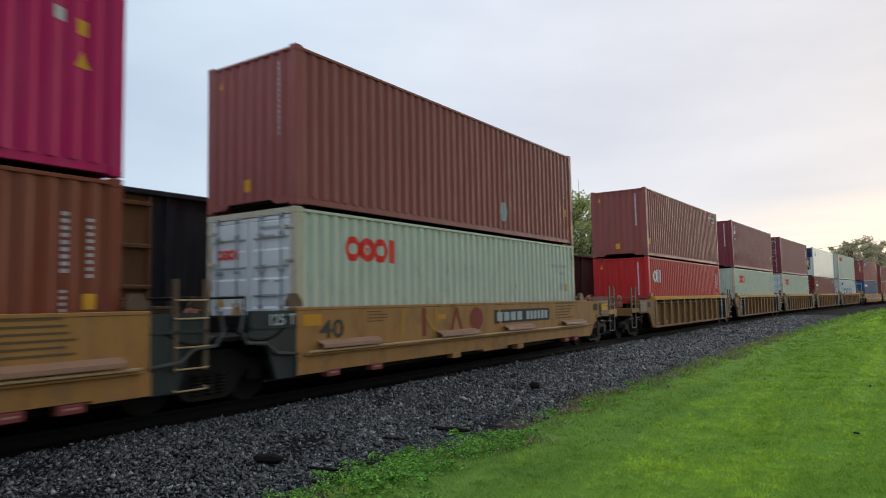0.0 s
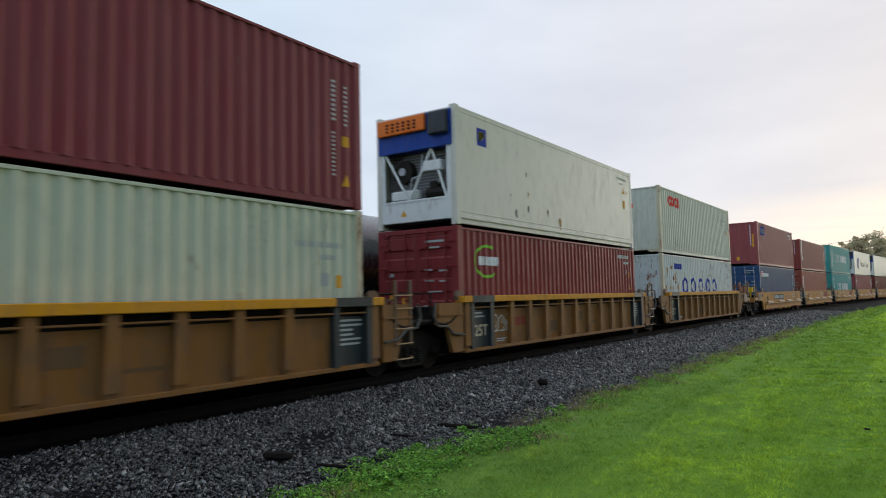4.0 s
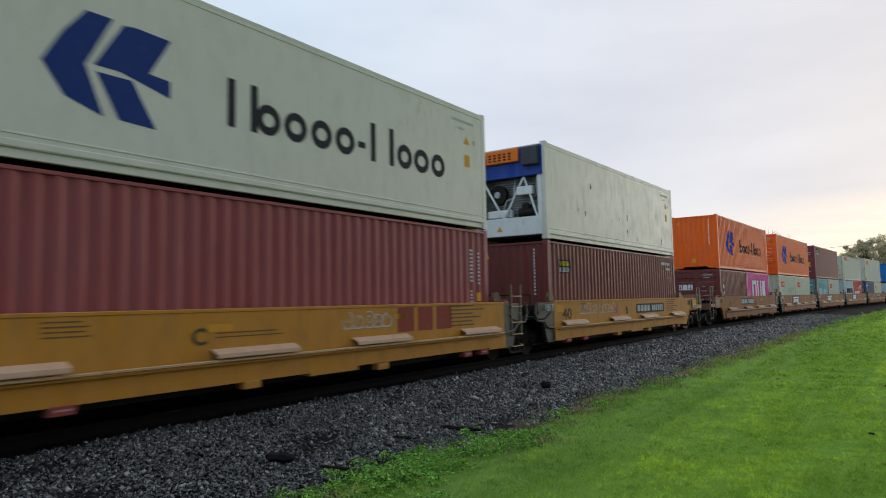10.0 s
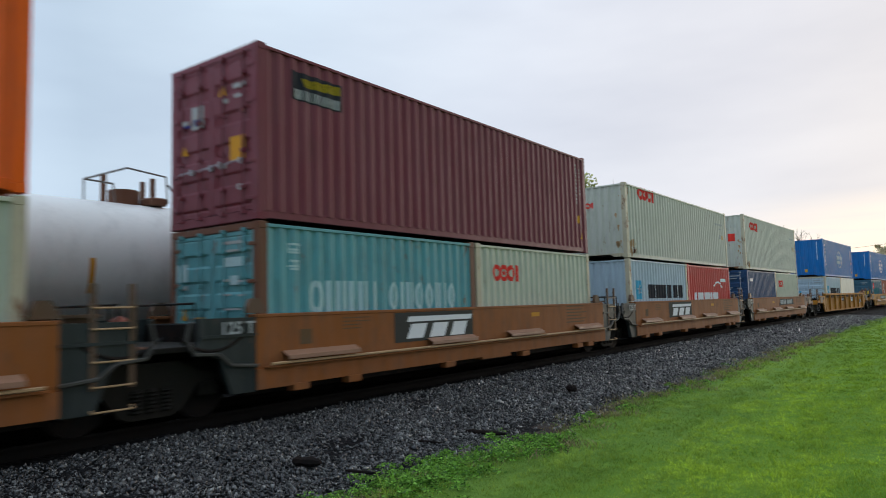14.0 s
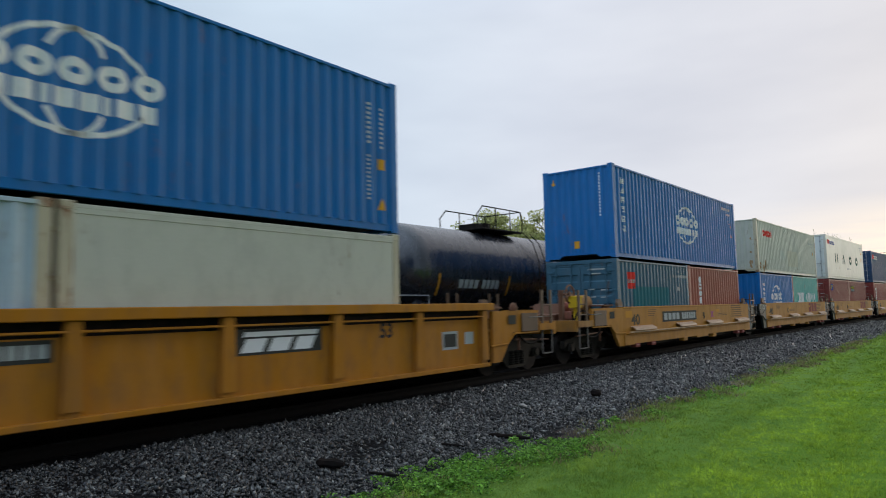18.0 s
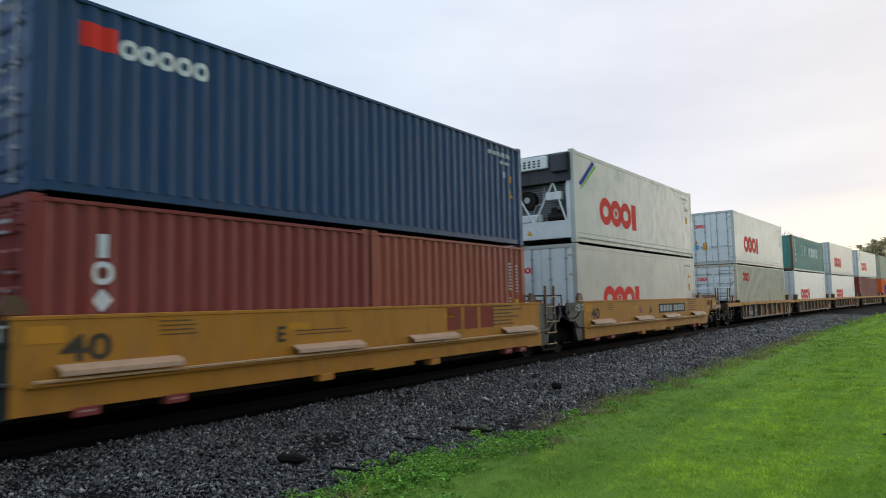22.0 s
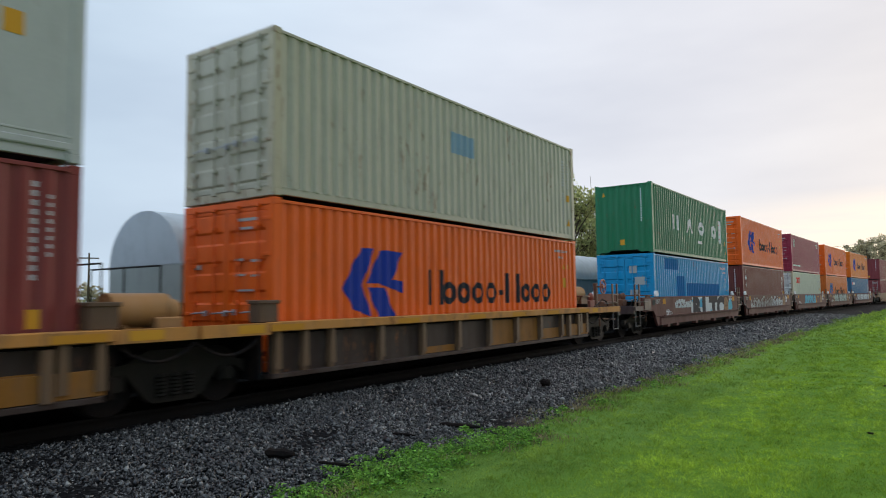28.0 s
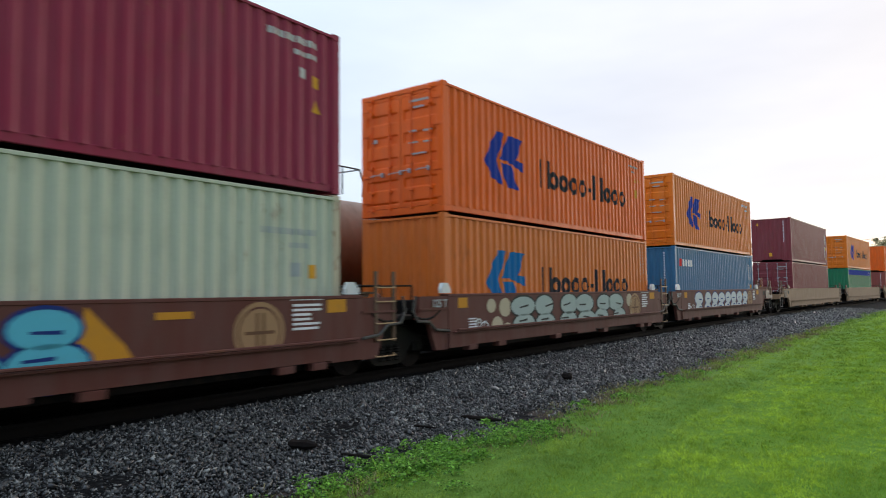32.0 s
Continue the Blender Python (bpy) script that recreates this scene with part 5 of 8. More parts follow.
def long_word(low=1.03, mid=1.55, top=1.80):
    """Rings and uprights that rise and fall like a word in small type."""
    out = []
    for k, (a0, a1, lo, hi) in enumerate(LONG_WORD):
        t = 0.15
        if lo == 2:
            out.append(bar(a0, 1.24, a1, 1.36))
        elif k == 0:
            out += [bar(a0, low, a0 + t, top), bar(a1 - t, low, a1, top)]
        elif k in (6, 7):
            out.append(bar(a0, low, a0 + t, top))
        else:
            out.append(ring((a0 + a1) / 2, (low + mid) / 2, (a1 - a0) / 2 + 0.03, (mid - low) / 2, t * 0.95, 16))
    return out


HL = [word("hl_mark", lambda: arrow_mark(1.68, 3.50, 0.80, 2.16), BLUEMARK), word("hl_word", long_word, BLACK)]
def glyphs(seed, a0, a1, b0, b1, n):
    """Unread square signs one above another, each of a few strokes."""
    rnd, out, p, w = random.Random(seed), [], (b1 - b0) / n, a1 - a0
    t = w * 0.13
    for i in range(n):
        z0, z1 = b1 - (i + 0.74) * p, b1 - i * p
        for f in rnd.sample((0.0, 0.28, 0.55, 0.82), 3):
            z = z0 + (z1 - z0 - t) * f
            out += bar(a0 + w * rnd.uniform(0, 0.25), z, a1 - w * rnd.uniform(0, 0.2), z + t)
        for f in rnd.sample((0.05, 0.42, 0.78), 2):
            out += bar(a0 + w * f, z0, a0 + w * f + t, z1 - (z1 - z0) * rnd.uniform(0, 0.3))
    return out


BIG = [word("cs_word", lambda: shapes_row(2.95, 5.3, 1.14, 1.94, "obibb", .16) + shapes_row(5.87, 9.6, 1.14, 1.94, "obiooibo", .16), WHITE), word("cs_col", lambda: glyphs(3, 0.74, 1.10, 0.6, 2.40, 5), WHITE)]
BIG_LOW = [word("csl_word", lambda: shapes_row(2.95, 5.3, 1.14, 1.86, "obibb", .16) + shapes_row(5.9, 9.68, 1.14, 1.86, "obiooibo", .16), WHITE), word("csl_col", lambda: glyphs(5, 0.82, 1.28, 0.9, 2.36, 4), WHITE)]
GLOBE = [word("globe", lambda: globe(6.28, 1.46, 1.0, 0.70), WHITE), word("globe_col", lambda: glyphs(7, 0.62, 0.92, 0.75, 2.55, 6), WHITE)]


def letters4(a, w, b0, b1, mat, key):
    """Four wide-set plain shapes along the wall: tub, peak, block, half round."""
    def make():
        c, h, t = (b0 + b1) / 2, (b1 - b0) / 2, w * 0.24
        peak = [[(a[1], b0), (a[1] + t, b0), (a[1] + w / 2 + t / 2, b1), (a[1] + w / 2 - t / 2, b1)], [(a[1] + w - t, b0), (a[1] + w, b0), (a[1] + w / 2 + t / 2, b1), (a[1] + w / 2 - t / 2, b1)]]
        return [bar(a[0], b0, a[0] + t, b1), bar(a[0] + w - t, b0, a[0] + w, b1), peak, ring(a[2] + w / 2, c, w / 2, h, t), ring(a[3] + w / 2, c, w / 2, h, t)]
    return [word(key, make, mat)]


UA_W = letters4((2.4, 4.65, 6.9, 9.1), 0.85, 1.10, 1.74, DGREEN, "ua_w") + [word("ua_red", lambda: bar(0.4, 2.30, 0.95, 2.58), REDMARK), word("ua_blue", lambda: shapes_row(1.0, 2.4, 2.27, 2.53, "ooooo", .1, .3), BLUEMARK), word("ua_fine", lambda: blocks(6.0, 6.8, .72, .86, [1, 1, .4, 1, 1], .3), GREY_MARK)]
UA_G = letters4((2.68, 4.78, 6.72, 9.04), 0.95, 1.14, 1.80, WHITE, "ua_g") + [word("ua_strip", lambda: bar(10.46, 0.95, 10.92, 2.15), WHITE), word("ua_strip_r", lambda: column(10.52, 10.86, 1.15, 2.15, 4, .14), REDMARK), word("ua_g_fine", lambda: bar(6.5, .72, 7.3, .86), WHITE)]


def down(key, b0, b1, a0=0.62, a1=1.0, n=3, wall="side"):
    """Plain shapes one above another: upright, ring and lozenge by turns."""
    def make():
        out, p, c = [], (b1 - b0) / n, (a0 + a1) / 2
        w = (a1 - a0) / 2
        for i in range(n):
            z0, z1 = b1 - (i + 1) * p + p * 0.12, b1 - i * p
            m = (z0 + z1) / 2
            if i % 3 == 0:
                out.append(bar(c - w * 0.32, z0, c + w * 0.32, z1))
            elif i % 3 == 1:
                out.append(ring(c, m, w * 0.8, (z1 - z0) / 2, w * 0.42, 14))
            else:
                out.append([[(c, z0), (c + w * 0.7, m), (c, z1), (c - w * 0.7, m)]])
        return out
    return [word(key, make, WHITE, wall)]


TEX = down("tex", 1.55, 2.72)
TEX_F = [word("tex_f", lambda: blocks(0.28, 1.0, 2.2, 2.5, [.7, 1, 1], .2), WHITE, "front")]
OO_SIDE, OO_TOP, OO_SMALL = rings(1.28, 2.83, 1.98, 2.46, "low"), rings(1.2, 2.8, 2.12, 2.58, "top"), rings(0.70, 1.93, 1.72, 2.12, "20")
OO_BIG, OO_BIG_LOW, OO_F = rings(1.9, 5.2, 0.70, 1.62, "big"), rings(1.95, 5.2, 0.82, 1.60, "biglow"), rings(0.30, 0.92, 2.02, 2.22, "f", "front")
SWOOSH = [word("swoosh", lambda: [[(0.35, 1.85), (0.55, 1.80), (1.6, 2.62), (1.45, 2.70)]], BLUEMARK), word("swoosh_g", lambda: [[(0.40, 1.66), (0.60, 1.72), (1.75, 2.55), (1.62, 2.58)]], LIME)]
DIAMOND = [word("dia_k", lambda: bar(0.72, 2.10, 1.90, 2.60), BLACK), word("dia_y", lambda: [[(1.0, 2.36), (1.86, 2.40), (1.86, 2.56), (0.95, 2.50)]], YELLOWMARK), word("dia_w", lambda: blocks(0.78, 1.84, 2.13, 2.30, [1, .8, 1, .9, 1], .2), WHITE)]
DIA_S = [word("dias_k", lambda: bar(0.75, 1.95, 1.55, 2.35), BLACK), word("dias_y", lambda: bar(0.80, 2.16, 1.5, 2.31), YELLOWMARK), word("dias_w", lambda: blocks(0.8, 1.5, 1.98, 2.12, [1, 1, 1, 1], .2), WHITE)]


def twenty(s, marks1, coat1, lab1, front1, marks2, coat2, lab2, kind2="pressed"):
    container("pressed", C[coat1], lab1, s - 3.067, FLOOR, 6.058, LOW, front1, marks1, C["rusty_post"] if coat1 in ("sage", "silver_blue") else C["rust_brown"] if coat1 == "faded_teal" else None)
    container(kind2, C[coat2], lab2, s + 3.067, FLOOR, 6.058, LOW, "pressed" if kind2 == "pressed" else "smooth_doors", marks2, C["rusty_post"] if coat2 in ("sage", "cream") else C["rust_brown"] if coat2 == "mint" else None)


def lower(s, coat, label, front="pressed", marks=(), kind="pressed", corner=None):
    container(kind, C[coat], label, s, FLOOR, 12.192, HIGH, front, list(marks) + (smooth_numbers(12.192, HIGH) if kind == "smooth" or coat == "orange" else small_numbers(12.192, HIGH) if coat in ("sage", "cream", "warm_cream", "dark_teal") else numbers(12.192, HIGH, GREY_MARK if coat in ("sage", "cream", "white", "pale_grey") else WHITE)), corner)


def upper(s, coat, label, front="pressed", marks=(), kind="pressed", corner=None, on20=False):
    h = LOW if s in LOW_TOPS else HIGH
    container(kind, C[coat], label, s, FLOOR + (LOW if on20 else HIGH) + 0.028, 12.192, h, front, list(marks) + (smooth_numbers(12.192, h) if kind == "smooth" or coat == "orange" else small_numbers(12.192, h) if coat in ("sage", "cream", "warm_cream", "dark_teal") else numbers(12.192, h, GREY_MARK if coat in ("sage", "cream", "white", "pale_grey", "mid_grey") else WHITE)), corner)


POST = C["rusty_post"]
# stations of the stacks' leading ends at 0 s, car by car: first unit and spacing
CARS = (("yellow", (-6.93, 8.47)), ("ribbed", (28.29, 44.13, 59.88, 75.46, 91.12)), ("yellow", (110.77, 126.30, 141.97, 157.54, 173.10)),
        ("brown", (192.96, 208.54, 224.08, 239.39, 254.93)), ("long", (276.65,)), ("yellow", (298.51, 314.07, 329.41, 345.04, 360.53)),
        ("low", (380.22, 395.80, 411.24, 426.71, 442.07)), ("red", (461.81, 477.36, 492.96, 508.31, 523.60)), ("tan", (545.77, 567.11, 588.5)))
MID = [u + 6.096 for _, us in CARS for u in us]
LOW_TOPS = [MID[k] for k in (8, 15, 19, 21, 24)]      # upper boxes of the lower standard height


def load_train():
    m = MID
    dp, dd, dh = front_plain(), front_doors(), front_doors(LOW)
    lower(m[0], "orange_brown", "brown ribbed steel shipping container in a well car", "pressed", dp)
    upper(m[0], "magenta", "magenta ribbed steel container stacked on another", "pressed", dp)
    lower(m[1], "sage", "pale green ribbed container with red ring marks", "doors", OO_SIDE + OO_F + front_doors(HIGH, GREY_MARK), corner=POST)
    upper(m[1], "brown", "brown ribbed steel container stacked on another", "pressed", dp + [word("round", lambda: disc(7.6, 0.62, 0.22, 0.26), GREY_MARK)])
    lower(m[2], "red", "bright red ribbed container with a white mark", "pressed", dp + [word("cai", lambda: ring(0.85, 2.08, .2, .28, .08, 14) + bar(1.12, 1.82, 1.24, 2.36) + bar(1.3, 1.82, 1.42, 2.36) + bar(1.5, 1.82, 1.6, 2.36), WHITE)])
    upper(m[2], "brown", "brown ribbed steel container stacked on another", "pressed", dp + [word("sq", lambda: bar(0.35, 0.5, 0.62, 0.75), AMBER)])
    lower(m[3], "sage", "pale green ribbed container with red ring marks", "pressed", OO_SIDE + OO_F, corner=POST)
    upper(m[3], "maroon", "maroon ribbed container with white block marks", "pressed", TEX + TEX_F + dp)
    lower(m[4], "sage", "pale green ribbed container with red ring marks", "doors", OO_SIDE + front_doors(HIGH, GREY_MARK), corner=POST)
    upper(m[4], "maroon", "maroon ribbed container with bolted doors", "doors", dd)
    lower(m[5], "dark_red", "dark red ribbed container with a green swoosh mark", "doors", dd + [word("glob", lambda: blocks(0.95, 1.9, 1.98, 2.2, [1.2, .3, 1, 1, 1, .3], .15), WHITE), word("globg", lambda: ring(1.35, 2.08, .62, .42, .07, 16, 60, 250), LIME)])
    upper(m[5], "white", "off-white smooth refrigerated container with orange grille", "machine", [word("flo", lambda: bar(1.0, 2.05, 1.45, 2.5), BLUEMARK), word("floy", lambda: [[(1.08, 2.15), (1.35, 2.3), (1.35, 2.42), (1.08, 2.4)]], YELLOWMARK)] + scuffs("f", 66, 6), "smooth")
    lower(m[6], "old_white", "rust-stained pale blue container with blue block marks", "pressed", [word("cos", lambda: [ring(a, 1.5, .42, .40, .16) for a in (3.2, 4.5, 5.8, 7.1, 8.35)], BLUEMARK), word("cosj", lambda: blocks(1.7, 2.8, 2.25, 2.5, CJK, .3), BLUEMARK)] + [word("owr", lambda: stains(51, 0.3, 2.4, 1.4, 2.5, 26, 0.06), RUST), word("owd", lambda: stains(52, 0.3, 2.2, 1.6, 2.5, 14, 0.045), RUST_DARK)], corner=POST)
    upper(m[6], "cream", "cream-green ribbed container with red ring marks", "pressed", OO_TOP + rings(0.55, 1.25, 2.0, 2.22, "f2", "front"), corner=POST)
    lower(m[7], "navy", "navy blue ribbed container with white marks", "doors", front_doors() + [word("nyk", lambda: blocks(1.2, 2.7, 2.16, 2.40, [1, 1, 1], .15), WHITE), word("nykw", lambda: bar(.5, 2.14, 1.1, 2.5), WHITE), word("nykr", lambda: [q for k in range(3) for q in bar(.55, 2.17 + k * .11, 1.05, 2.22 + k * .11)], REDMARK)])
    upper(m[7], "dusty_red", "dusty red-brown ribbed container with a blue panel", "pressed", dp + [word("mol", lambda: bar(.95, 2.05, 2.26, 2.62), BLUEMARK), word("molw", lambda: blocks(1.1, 2.1, 2.16, 2.5, [.8, 1, .5], .2), WHITE), word("ystr", lambda: column(2.08, 2.18, 1.2, 2.1, 3, .9), AMBER, "front")])
    lower(m[8], "clay", "clay-brown ribbed container with upright white marks", "doors", down("tri2", 0.9, 2.4, .55, .78, 6) + dd)
    upper(m[8], "deep_brown", "brown ribbed container with upright white marks", "pressed", down("tri", 0.8, 2.45, .55, .85, 6) + dp)
    lower(m[9], "teal", "teal ribbed container with big white block marks", "doors", BIG_LOW + dd)
    upper(m[9], "teal", "teal ribbed container with big white block marks", "pressed", BIG + dp, corner=C["dark_teal"])
    lower(m[10], "dusty_red", "maroon ribbed container with white marks", "pressed", TEX + TEX_F + dp)
    upper(m[10], "white", "off-white refrigerated container with dark blue arrow mark and orange grille", "machine", [word("hlr", lambda: arrow_mark(1.6, 3.4, .72, 2.1), INK), word("hlrw", HL[1][2], BLACK)], "smooth")
    lower(m[11], "plum", "plum ribbed container with a yellow and black sticker", "pressed", DIA_S + dp)
    upper(m[11], "white", "off-white scuffed refrigerated container with orange grille", "machine", scuffs("m", 61, 11), "smooth")
    twenty(m[12], down("tex20", 1.15, 2.15, .62, .98) + [word("tex20f", lambda: blocks(.28, 1.0, 1.5, 1.8, [.7, 1, 1], .2), WHITE, "front")] + dh, "plum", "short plum ribbed container with white marks", "doors", [word("one", lambda: bar(1.35, 1.05, 1.62, 2.08) + bar(2.28, 1.05, 2.55, 2.08) + bar(1.62, 1.84, 2.28, 2.08) + bar(2.8, 1.05, 3.08, 2.08) + bar(3.62, 1.05, 3.9, 2.08) + blocks(4.15, 4.95, 1.05, 2.08, [1], .25), WHITE)], "pink", "short pink ribbed container with white block marks")
    upper(m[12], "orange", "bright orange ribbed container with blue arrow mark", "pressed", HL + front_plain(), on20=True)
    spots = [word("blots", lambda: [[(2.9, 1.45), (3.1, 1.3), (3.1, 1.6)]] + bar(3.4, 1.3, 3.75, 1.65) + disc(4.2, 1.45, .2, .2) + disc(4.7, 1.6, .16, .2), GREY_MARK)]
    twenty(m[13], OO_SMALL + spots + rings(0.85, 1.65, 1.42, 1.66, "f5", "front"), "sage", "short pale green ribbed container with red ring marks", "pressed", OO_SMALL, "sage", "short pale green ribbed container with red ring marks")
    upper(m[13], "orange", "bright orange ribbed container with blue arrow mark and doors", "doors", HL + dd[:1], on20=True)
    china20 = [word("c20", lambda: shapes_row(1.05, 2.75, 1.10, 1.66, "obibb", .16, .3) + shapes_row(3.1, 5.3, 1.10, 1.66, "obiooibo", .16, .3), WHITE)]
    twenty(m[14], [word("c20f", china20[0][2], PALE_TEAL), word("c20d", lambda: bar(.2, 1.7, .5, 2.0) + bar(1.5, 1.9, 2.1, 2.05) + bar(1.7, 1.6, 1.9, 1.75), PALE_TEAL, "front"), word("c20x", lambda: glyphs(4, .60, .88, 1.75, 2.3, 2), PALE_TEAL)] + dh, "faded_teal", "short faded teal ribbed container with white block marks", "doors", OO_SMALL, "sage", "short pale green ribbed container with red ring marks")
    plates = [word("wd_a", lambda: [bar(1.72, 1.02, 2.10, 1.42), [[(1.40, 2.16), (1.62, 2.16), (1.51, 2.40)]], [[(.30, 1.30), (.52, 1.30), (.41, 1.48)]]], AMBER, "front"), word("wd_w", lambda: [bar(.62, 1.72, .98, 2.12), bar(1.80, 2.22, 2.12, 2.30), bar(1.82, 2.06, 2.06, 2.12), bar(.28, 1.84, .52, 1.92), bar(1.50, 2.02, 1.66, 2.10), bar(1.42, .92, 1.62, 1.0), bar(1.90, .52, 2.02, .62)], GREY_MARK, "front"), word("wd_b", lambda: [bar(.68, 1.78, .92, 1.90), bar(.26, 1.80, .56, 1.83)], BLUEMARK, "front")]
    upper(m[14], "wine", "wine-red ribbed container with a yellow and black sticker", "doors", DIAMOND + plates, on20=True)
    maersk = [word("mk", lambda: bar(.62, 1.2, 1.15, 1.85), CYAN), word("mks", lambda: star7(.88, 1.52, .22), WHITE), word("mkw", lambda: blocks(1.75, 5.4, 1.22, 1.72, [1.2, 1, 1, 1, 1, 1], .16), BLACK)]
    twenty(m[15], maersk, "silver_blue", "short silver-grey ribbed container with a pale blue star panel", "pressed", [word("ham", lambda: blocks(.8, 4.2, 1.12, 1.42, [1] * 8, .2), WHITE), word("hamr", lambda: ring(4.2, 1.5, .7, .42, .07, 14, 20, 180) + bar(4.7, 1.9, 5.4, 2.05), WHITE)], "red", "short red ribbed container with white marks")
    upper(m[15], "cream", "cream-green ribbed container with rusty corners", "pressed", OO_TOP + rings(0.55, 1.25, 1.8, 2.0, "f3", "front") + rusted("c", 31, 0.9), corner=POST, on20=True)
    twenty(m[16], [word("ns", lambda: bar(.5, 2.0, 1.2, 2.15), WHITE)] + dh, "navy", "short navy ribbed container with doors", "doors", OO_SMALL, "sage", "short pale green ribbed container with red ring marks")
    upper(m[16], "cream", "cream-green ribbed container with a red patch", "pressed", OO_TOP + rusted("d", 36, 0.8) + [word("rpatch", lambda: bar(1.6, 1.5, 1.95, 1.9), REDMARK, "front")], corner=POST, on20=True)
    twenty(m[17], maersk + dh[:1] + [word("mkf", lambda: bar(.28, 1.1, .7, 1.5), CYAN, "front"), word("mkfs", lambda: star7(.49, 1.3, .16), WHITE, "front")], "silver_blue", "short silver-grey ribbed container with a pale blue star panel", "doors", (), "cream", "short cream smooth-walled container", "smooth")
    upper(m[17], "blue", "royal blue ribbed container with a white globe mark", "pressed", GLOBE + front_plain(), on20=True)
    twenty(m[18], [word("patch", lambda: bar(1.2, .6, 4.2, 1.75), TEALMARK), word("texr", lambda: bar(.75, 1.68, 1.35, 2.2), REDMARK), word("texw", lambda: blocks(.82, 1.3, 1.86, 1.98, [1, 1, 1], .2), WHITE), word("dots", lambda: blocks(4.3, 5.9, 2.1, 2.2, [.5] * 7, .8) + bar(5.0, 1.65, 5.15, 1.78), GREY_MARK)] + dh, "faded_navy", "short faded blue-green ribbed container with a red label", "doors", down("tri20", 1.15, 2.2, 1.05, 1.4, 4), "clay", "short red-brown ribbed container with upright white marks")
    upper(m[18], "blue", "royal blue ribbed container with a white globe mark", "pressed", GLOBE + front_plain(), on20=True)
    twenty(m[19], [word("g20", lambda: globe(2.95, 1.30, .85, .72), WHITE), word("g20c", lambda: glyphs(9, .56, .84, 1.0, 2.1, 5), WHITE)] + numbers(6.058, LOW), "blue", "short royal blue ribbed container with a white globe mark", "pressed", [word("c20b", china20[0][2], WHITE)], "mint", "short pale turquoise ribbed container with white block marks")
    upper(m[19], "cream", "rust-streaked cream ribbed container with red ring marks", "pressed", rings(1.08, 2.62, 1.78, 2.12, "t2") + rings(0.55, 1.25, 1.9, 2.1, "f4", "front") + rusted("e", 41) + [word("oldp", lambda: bar(5.6, 0.45, 7.7, 1.3), OLD_COAT), word("scuff", lambda: bar(4.2, 0.75, 4.9, 1.25), GREY_SCUFF)], corner=POST, on20=True)
    twenty(m[20], [word("flo2", lambda: bar(.56, 1.84, 1.04, 2.26), BLUEMARK), word("flo2y", lambda: [[(.62, 1.94), (.98, 2.08), (.98, 2.19), (.62, 2.17)]], YELLOWMARK)] + dh, "deep_brown", "short brown ribbed container with a blue sticker", "doors", [word("dib_k", lambda: bar(.70, 1.80, 1.90, 2.22), BLACK), word("dib_y", lambda: [[(.95, 2.0), (1.86, 2.02), (1.86, 2.18), (.90, 2.14)]], YELLOWMARK), word("dib_w", lambda: blocks(.76, 1.84, 1.83, 1.97, [1, .8, 1, .9, 1], .2), WHITE)], "deep_brown", "short brown ribbed container with a yellow and black sticker")
    upper(m[20], "white", "white smooth refrigerated container with wide dark green signs", "smooth_doors", UA_W + scuffs("u", 71, 8), "smooth", on20=True)
    twenty(m[21], down("tex20b", 1.1, 2.15, .75, 1.1) + dh, "deep_brown", "short brown ribbed container with white marks", "doors", numbers(6.058, LOW), "clay", "short red-brown ribbed container")
    upper(m[21], "navy", "navy ribbed container with red and white marks", "doors", front_doors() + [word("ge", lambda: bar(.6, 1.95, 1.08, 2.28), REDMARK), word("gew", lambda: shapes_row(1.12, 2.5, 1.92, 2.20, "ooooo", .1, .3), WHITE)], on20=True)
    lower(m[22], "mid_grey", "pale grey smooth refrigerated container with red ring marks", "smooth_doors", OO_BIG_LOW + OO_F, "smooth")
    upper(m[22], "pale_grey", "white smooth refrigerated container with red ring marks and dark machinery", "machine", OO_BIG + SWOOSH, "smooth")
    lower(m[23], "warm_cream", "cream ribbed container with red ring marks and doors", "doors", OO_SIDE + OO_F + front_doors(HIGH, GREY_MARK), corner=POST)
    upper(m[23], "pale_grey", "pale grey smooth refrigerated container with red ring marks", "smooth_doors", OO_BIG + OO_F + [word("bst", lambda: bar(.3, .85, .52, 1.1), CYAN, "front")] + dd[1:], "smooth")
    lower(m[24], "bright_white", "white smooth refrigerated container with red ring marks", "smooth_doors", OO_BIG_LOW + OO_F, "smooth")
    upper(m[24], "dark_teal", "weathered teal ribbed container with white block marks", "pressed", BIG, corner=C["rust_brown"])
    lower(m[25], "bright_white", "white smooth refrigerated container with red ring marks", "smooth_doors", OO_BIG_LOW + OO_F, "smooth")
    upper(m[25], "mid_grey", "grey smooth refrigerated container with red ring marks", "smooth_doors", OO_BIG + OO_F, "smooth")
    lower(m[26], "deep_brown", "brown ribbed container with a blue and yellow sticker", "doors", dd + [word("flo3", lambda: bar(.75, 1.95, 1.2, 2.5), BLUEMARK), word("flo3y", lambda: [[(.82, 2.1), (1.12, 2.25), (1.12, 2.4), (.82, 2.4)]], YELLOWMARK)])
    upper(m[26], "pale_grey", "white smooth refrigerated container with red ring marks and a blue streak", "smooth_doors", OO_BIG + OO_F + SWOOSH + dd[1:], "smooth")
    lower(m[27], "orange", "bright orange ribbed container with blue arrow mark and doors", "doors", HL + dd[:1])
